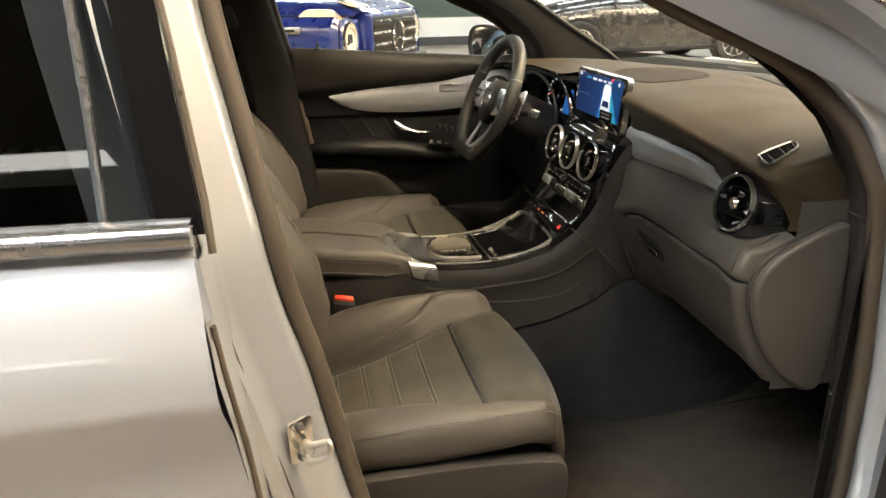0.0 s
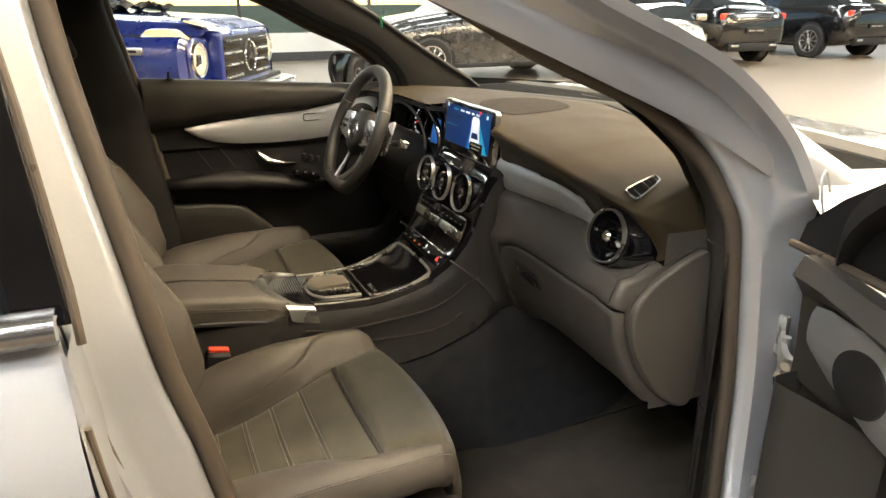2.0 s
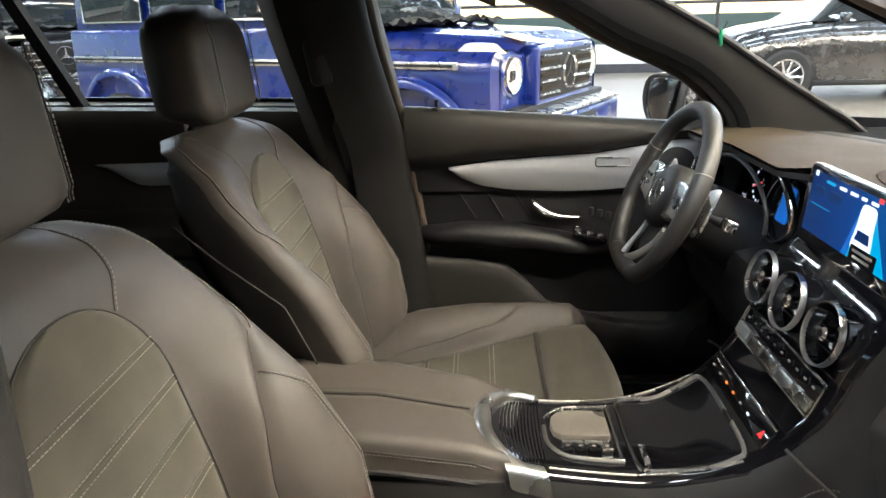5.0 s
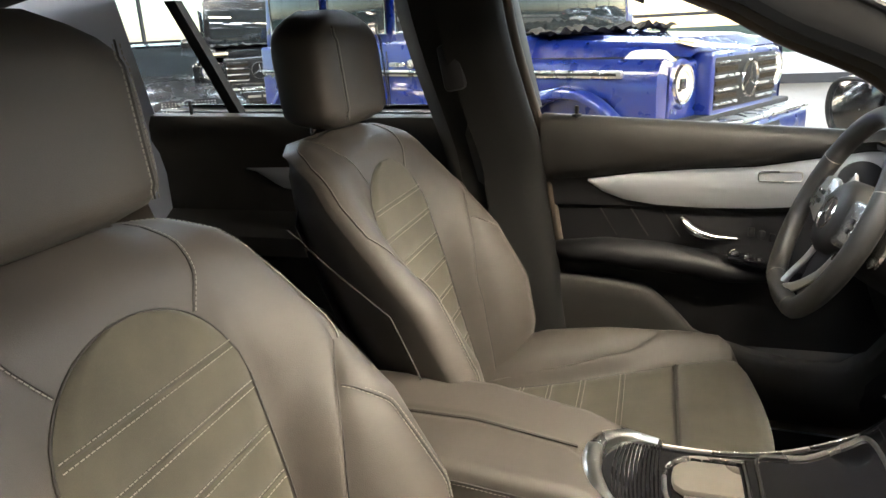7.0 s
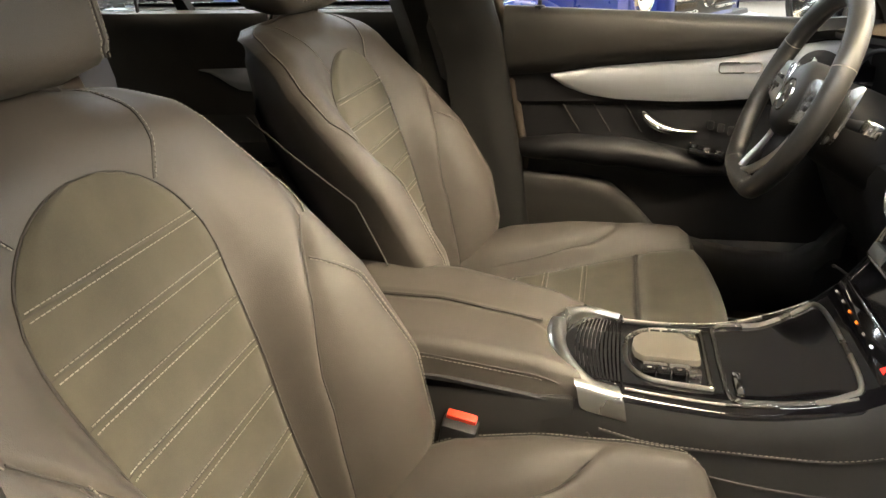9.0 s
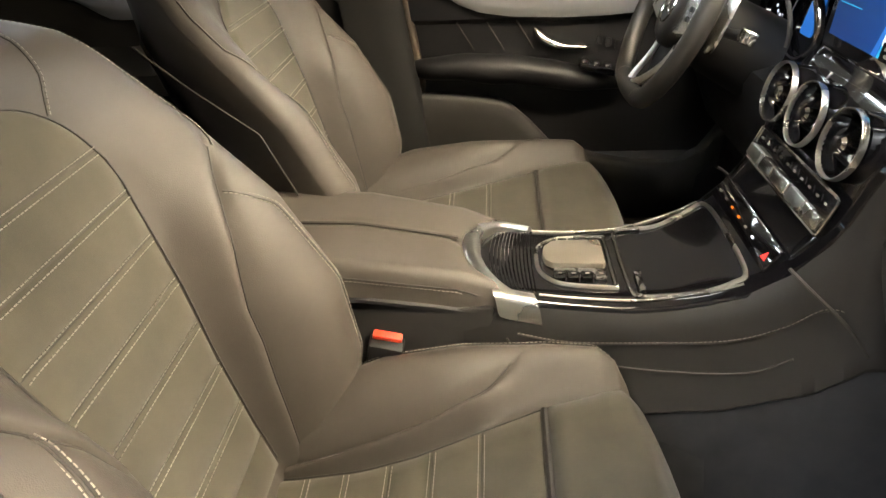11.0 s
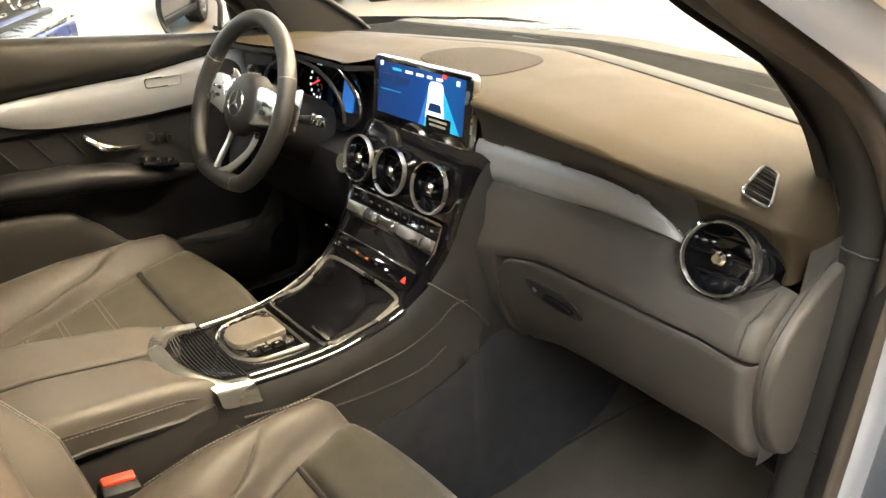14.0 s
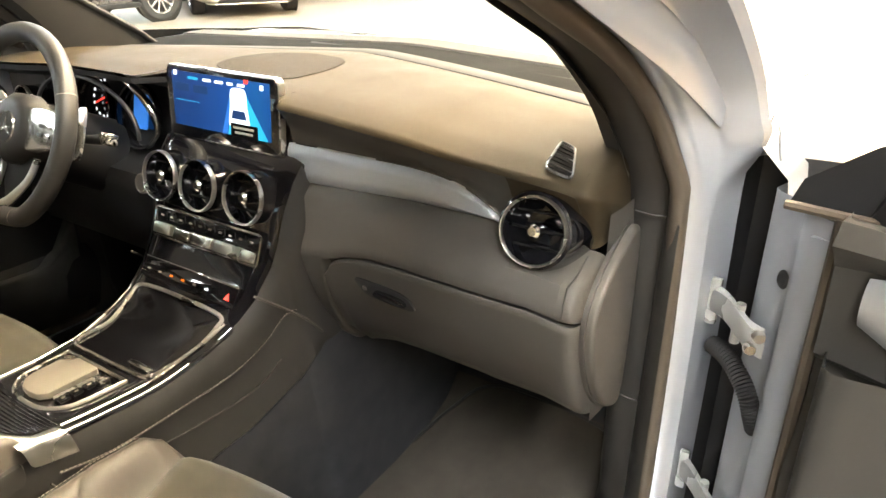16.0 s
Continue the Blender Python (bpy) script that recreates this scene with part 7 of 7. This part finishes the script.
    P("cabin", hexa(-4.22, -1.30, 0.80, 0.80, 1.28, 1.94, 0.74, 0.72, 0.03), paint, "upright cabin")
    P("roof", hexa(-4.25, -1.48, 0.78, 0.76, 1.90, 1.99, 0.74, 0.72, 0.025), paint)
    P("windscreen", box((-1.285, 0, 1.57), (0.016, 1.34, 0.50), 0.004, (0, -4, 0)), M["cargl"], "upright windscreen")
    cov = grid(lambda x, y: Vector((x, y, 1.315 + 0.045 * noise.noise(Vector((x * 9, y * 7, 2.0))) + 0.03 * noise.noise(Vector((x * 22, y * 18, 5.0))))), lin(-1.27, -0.80, 34), lin(-0.66, 0.62, 60))
    P("scuttle_cover", cov, M["black_cloth"], "crumpled dark cloth over the scuttle", None, 70)
    # grille with bars and emblem, apron, bumper
    P("grille_housing", hexa(-0.14, -0.012, 0.475, 0.465, 0.80, (1.175, 1.165), 0.475, 0.455, 0.022), paint, "painted grille surround")
    gr = P("grille", box((-0.022, 0, 0.985), (0.03, 0.86, 0.30), 0.010), M["black"], "black grille with three twin bars")
    for k in range(4):
        for s in (-1, 1):
            part("bar", moved(box((0.0, s * 0.285, 0.870 + 0.078 * k), (0.026, 0.28, 0.014), 0.004), m), M["satin"] if k < 3 else M["alu_dark"], gr, "silver grille bar")
            if k < 3:
                part("bar_mesh", moved(box((-0.006, s * 0.285, 0.909 + 0.078 * k), (0.012, 0.28, 0.030), 0.003), m), M["mesh"], gr)
    star(m @ frame_of((0.012, 0, 0.990), (1, 0, 0), (0, 1, 0)), 0.115, g)
    P("bumper", hexa(-0.34, 0.10, 0.90, 0.82, 0.46, (0.80, 0.745), 0.90, 0.82, 0.05), paint, "painted front bumper")
    P("bumper_top", box((0.035, 0, 0.765), (0.14, 1.56, 0.022), 0.008, (0, 8, 0)), M["satin"])
    P("apron", box((-0.06, 0, 0.79), (0.10, 1.46, 0.05), 0.012), M["black"])
    P("skid_plate", box((0.08, 0, 0.43), (0.20, 1.20, 0.08), 0.02), M["satin"])
    dealer_plate(m @ frame_of((0.112, 0, 0.66), (1, 0, 0), (0, 1, 0)), g)
    P("chassis", box((-2.2, 0, 0.48), (4.0, 1.3, 0.20), 0.03), M["black"])
    P("rear_step", box((-4.32, 0, 0.52), (0.16, 1.62, 0.14), 0.04), paint)
    return g


def road_car(m, paint, label, tall=1.45, length=4.6, half=0.92, plate_rear=False, spokes=10, rim_mat=None):
    """A modern rounded car; x runs forward from the front bumper, y to its left."""
    c = thing("parked_car", m.translation, label, "car", "showroom cars")
    k = tall / 1.45
    L = length / 4.6
    body = []
    for x, zb, zt, hw in ((0.0, 0.30, 0.56, 0.62), (-0.06, 0.24, 0.70, 0.76), (-0.25, 0.20, 0.82, 0.86), (-0.6, 0.20, 0.90, 0.915), (-1.1, 0.20, 0.96, 0.92), (-1.45, 0.20, 0.99, 0.92), (-2.3, 0.20, 1.0, 0.92), (-3.2, 0.20, 1.02, 0.92), (-3.9, 0.22, 1.04, 0.91), (-4.35, 0.28, 1.02, 0.86), (-4.55, 0.36, 0.92, 0.78), (-4.6, 0.45, 0.80, 0.68)):
        X, w, t, b = x * L, hw * half / 0.92, zt * k, zb * k
        h = t - b
        body.append([(X, -w * 0.80, b), (X, -w * 0.97, b + h * 0.10), (X, -w, b + h * 0.40), (X, -w * 0.985, b + h * 0.62), (X, -w * 0.97, b + h * 0.80), (X, -w * 0.88, b + h * 0.95), (X, -w * 0.60, t + 0.012), (X, 0, t + 0.025), (X, w * 0.60, t + 0.012), (X, w * 0.88, b + h * 0.95), (X, w * 0.97, b + h * 0.80), (X, w * 0.985, b + h * 0.62), (X, w, b + h * 0.40), (X, w * 0.97, b + h * 0.10), (X, w * 0.80, b)])
    body = [[p for p in r] for r in body]
    sm_rows = []
    for a, b in zip(body, body[1:]):
        for t in (0, 0.34, 0.67):
            sm_rows.append([tuple(u + (v - u) * t for u, v in zip(p, q)) for p, q in zip(a, b)])
    sm_rows.append(body[-1])
    part("body", moved(loft([[Vector(p) for p in r] for r in sm_rows], ring=True, caps=True), m), paint, c, "painted car body", 50)
    cab = []
    for x, zt, hw in ((-1.25, 0.98, 0.78), (-1.7, 1.24, 0.70), (-2.1, 1.41, 0.64), (-2.7, 1.45, 0.62), (-3.3, 1.42, 0.62), (-3.8, 1.28, 0.64), (-4.2, 1.03, 0.70)):
        X, w, t = x * L, hw * half / 0.92, zt * k
        b = 0.97 * k
        cab.append([Vector((X, -0.80 * half / 0.92, b)), Vector((X, -(w + 0.04), b + (t - b) * 0.55)), Vector((X, -w, b + (t - b) * 0.9)), Vector((X, -w * 0.7, t)), Vector((X, w * 0.7, t)), Vector((X, w, b + (t - b) * 0.9)), Vector((X, w + 0.04, b + (t - b) * 0.55)), Vector((X, 0.80 * half / 0.92, b))])
    part("greenhouse", moved(loft(cab), m), M["cargl"], c, "dark glazed cabin", 30)
    part("roof", moved(loft([[p + Vector((0, 0, 0.008)) for p in r[2:6]] for r in cab[2:6]]), m), paint, c)
    for s in (-1, 1):
        for ax in (-0.86 * L, -3.70 * L):
            r = 0.345 * (0.5 + 0.5 * k) * 1.02
            part("wheel_well", moved(lathe([(0.0, -0.005), (r + 0.05, -0.005), (r + 0.055, 0.004)], frame_of((ax, s * (half - 0.002), r), (0, s, 0), (1, 0, 0)), 28), m), M["black"], c)
            wheel_parts(m, (ax, s * (half - 0.09), r), s, r, 0.24, c, spokes, rim_mat or M["rim"])
        hl = part("headlamp", moved(loft([[Vector((-0.10 * L - 0.22 * q, s * (0.50 + 0.36 * q) * half / 0.92, (0.66 + 0.05 * q + dz) * k)) + Vector((0.03, 0, 0)) for q in lin(0, 1, 7)] for dz in (-0.045, 0.0, 0.045)]), m), M["chrome"], c, "clear slanted headlamp")
        part("tail_lamp", moved(box((-4.50 * L, s * 0.66 * half / 0.92, 0.86 * k), (0.10, 0.30, 0.13), 0.03), m), M["red"], c, "red tail lamp")
        part("sill", moved(box((-2.3 * L, s * half * 0.99, 0.25 * k), (2.1 * L, 0.05, 0.08), 0.02), m), M["black"], c)
        part("outside_mirror", moved(box((-1.55 * L, s * (half + 0.06), 1.02 * k), (0.10, 0.20, 0.13), 0.04, seg=3), m), paint, c)
    gr = part("grille", moved(plate([(p.x, p.y) for p in smooth_path([(-0.40, 0.07, 0), (0.0, 0.095, 0), (0.40, 0.07, 0), (0.34, -0.10, 0), (0, -0.115, 0), (-0.34, -0.10, 0)], 4, True)], frame_of((-0.02 * L, 0, 0.62 * k), (1, 0, 0.12), (0, 1, 0)), 0.035, 0.01), m), M["black"], c, "dotted grille with chrome bar")
    for q in (-1, 1):
        part("grille_bar", moved(box((0.03, q * 0.22, 0.62 * k), (0.02, 0.26, 0.025), 0.006), m), M["chrome"], gr)
    for i in range(-8, 9):
        for j in (-2, -1, 1, 2):
            if abs(i) > 1:
                part("grille_pin", moved(box((0.022, i * 0.04, 0.62 * k + j * 0.032), (0.012, 0.016, 0.012)), m), M["satin"], gr)
    star(m @ frame_of((0.035, 0, 0.62 * k), (1, 0, 0.05), (0, 1, 0)), 0.10, c)
    part("air_intake", moved(hexa(-0.12, 0.012, 0.62, 0.56, 0.24 * k, 0.40 * k, 0.55, 0.50, 0.02), m), M["black"], c, "black lower air intake")
    part("splitter", moved(box((-0.02, 0, 0.225 * k), (0.12, 1.25, 0.022), 0.008), m), M["chrome"], c, "chrome splitter")
    dealer_plate(m @ frame_of((0.016, 0, 0.40 * k), (1, 0, 0), (0, 1, 0)), c)
    part("rear_diffuser", moved(box((-4.56 * L, 0, 0.33 * k), (0.12, 1.3, 0.16), 0.03), m), M["black"], c)
    part("exhaust_trim", moved(box((-4.62 * L, 0.5, 0.36 * k), (0.03, 0.2, 0.06), 0.012), m), M["chrome"], c)
    part("exhaust_trim", moved(box((-4.62 * L, -0.5, 0.36 * k), (0.03, 0.2, 0.06), 0.012), m), M["chrome"], c)
    if plate_rear:
        dealer_plate(m @ frame_of((-4.625 * L, 0, 0.62 * k), (-1, 0, 0), (0, -1, 0)), c)
    return c


M["cargl"] = material("dark_car_window", (0.02, 0.025, 0.028), 0.04, coat=1.0, rough_var=0.01)
M["lamp_white"] = material("lamp_reflector", (0.55, 0.52, 0.45), 0.25)
M["black_cloth"] = material("dark_cloth", (0.035, 0.033, 0.03), 0.85, bump=0.4, bump_scale=500)
off_roader(pose(0.865, 3.815, 0, 0, 0, -29), M["blue"], "bright blue boxy off-roader parked beside the car")
off_roader(pose(-4.75, 7.55, 0, 0, 0, -60), M["blackpaint"], "black boxy off-roader parked behind the blue one")
road_car(pose(-5.35, 6.75, 0, 0, 0, -48), M["greypaint"], "dark grey coupe with dotted grille parked beside off-roader", 1.40, 4.5)
road_car(pose(-4.3, 3.2, 0, 0, 0, 6), M["blackpaint"], "black saloon standing behind, seen in the outside mirror", 1.48, 4.6)
road_car(pose(8.84, 8.74, 0, 0, 0, -122), M["beige"], "champagne coloured saloon facing the aisle", 1.45, 4.6)
road_car(pose(12.6, 14.6, 0, 0, 0, 86), M["blackpaint"], "black SUV with multi-spoke wheels, tail to the aisle", 1.70, 4.8, 0.97, True, 16)
road_car(pose(16.3, 14.9, 0, 0, 0, 90), M["blackpaint"], "black SUV standing next to another", 1.75, 4.9, 0.98, True, 10)
road_car(pose(3.84, 10.44, 0, 0, 0, 180), M["greypaint"], "dark grey SUV parked across the aisle", 1.70, 4.6, 0.95, False, 10)
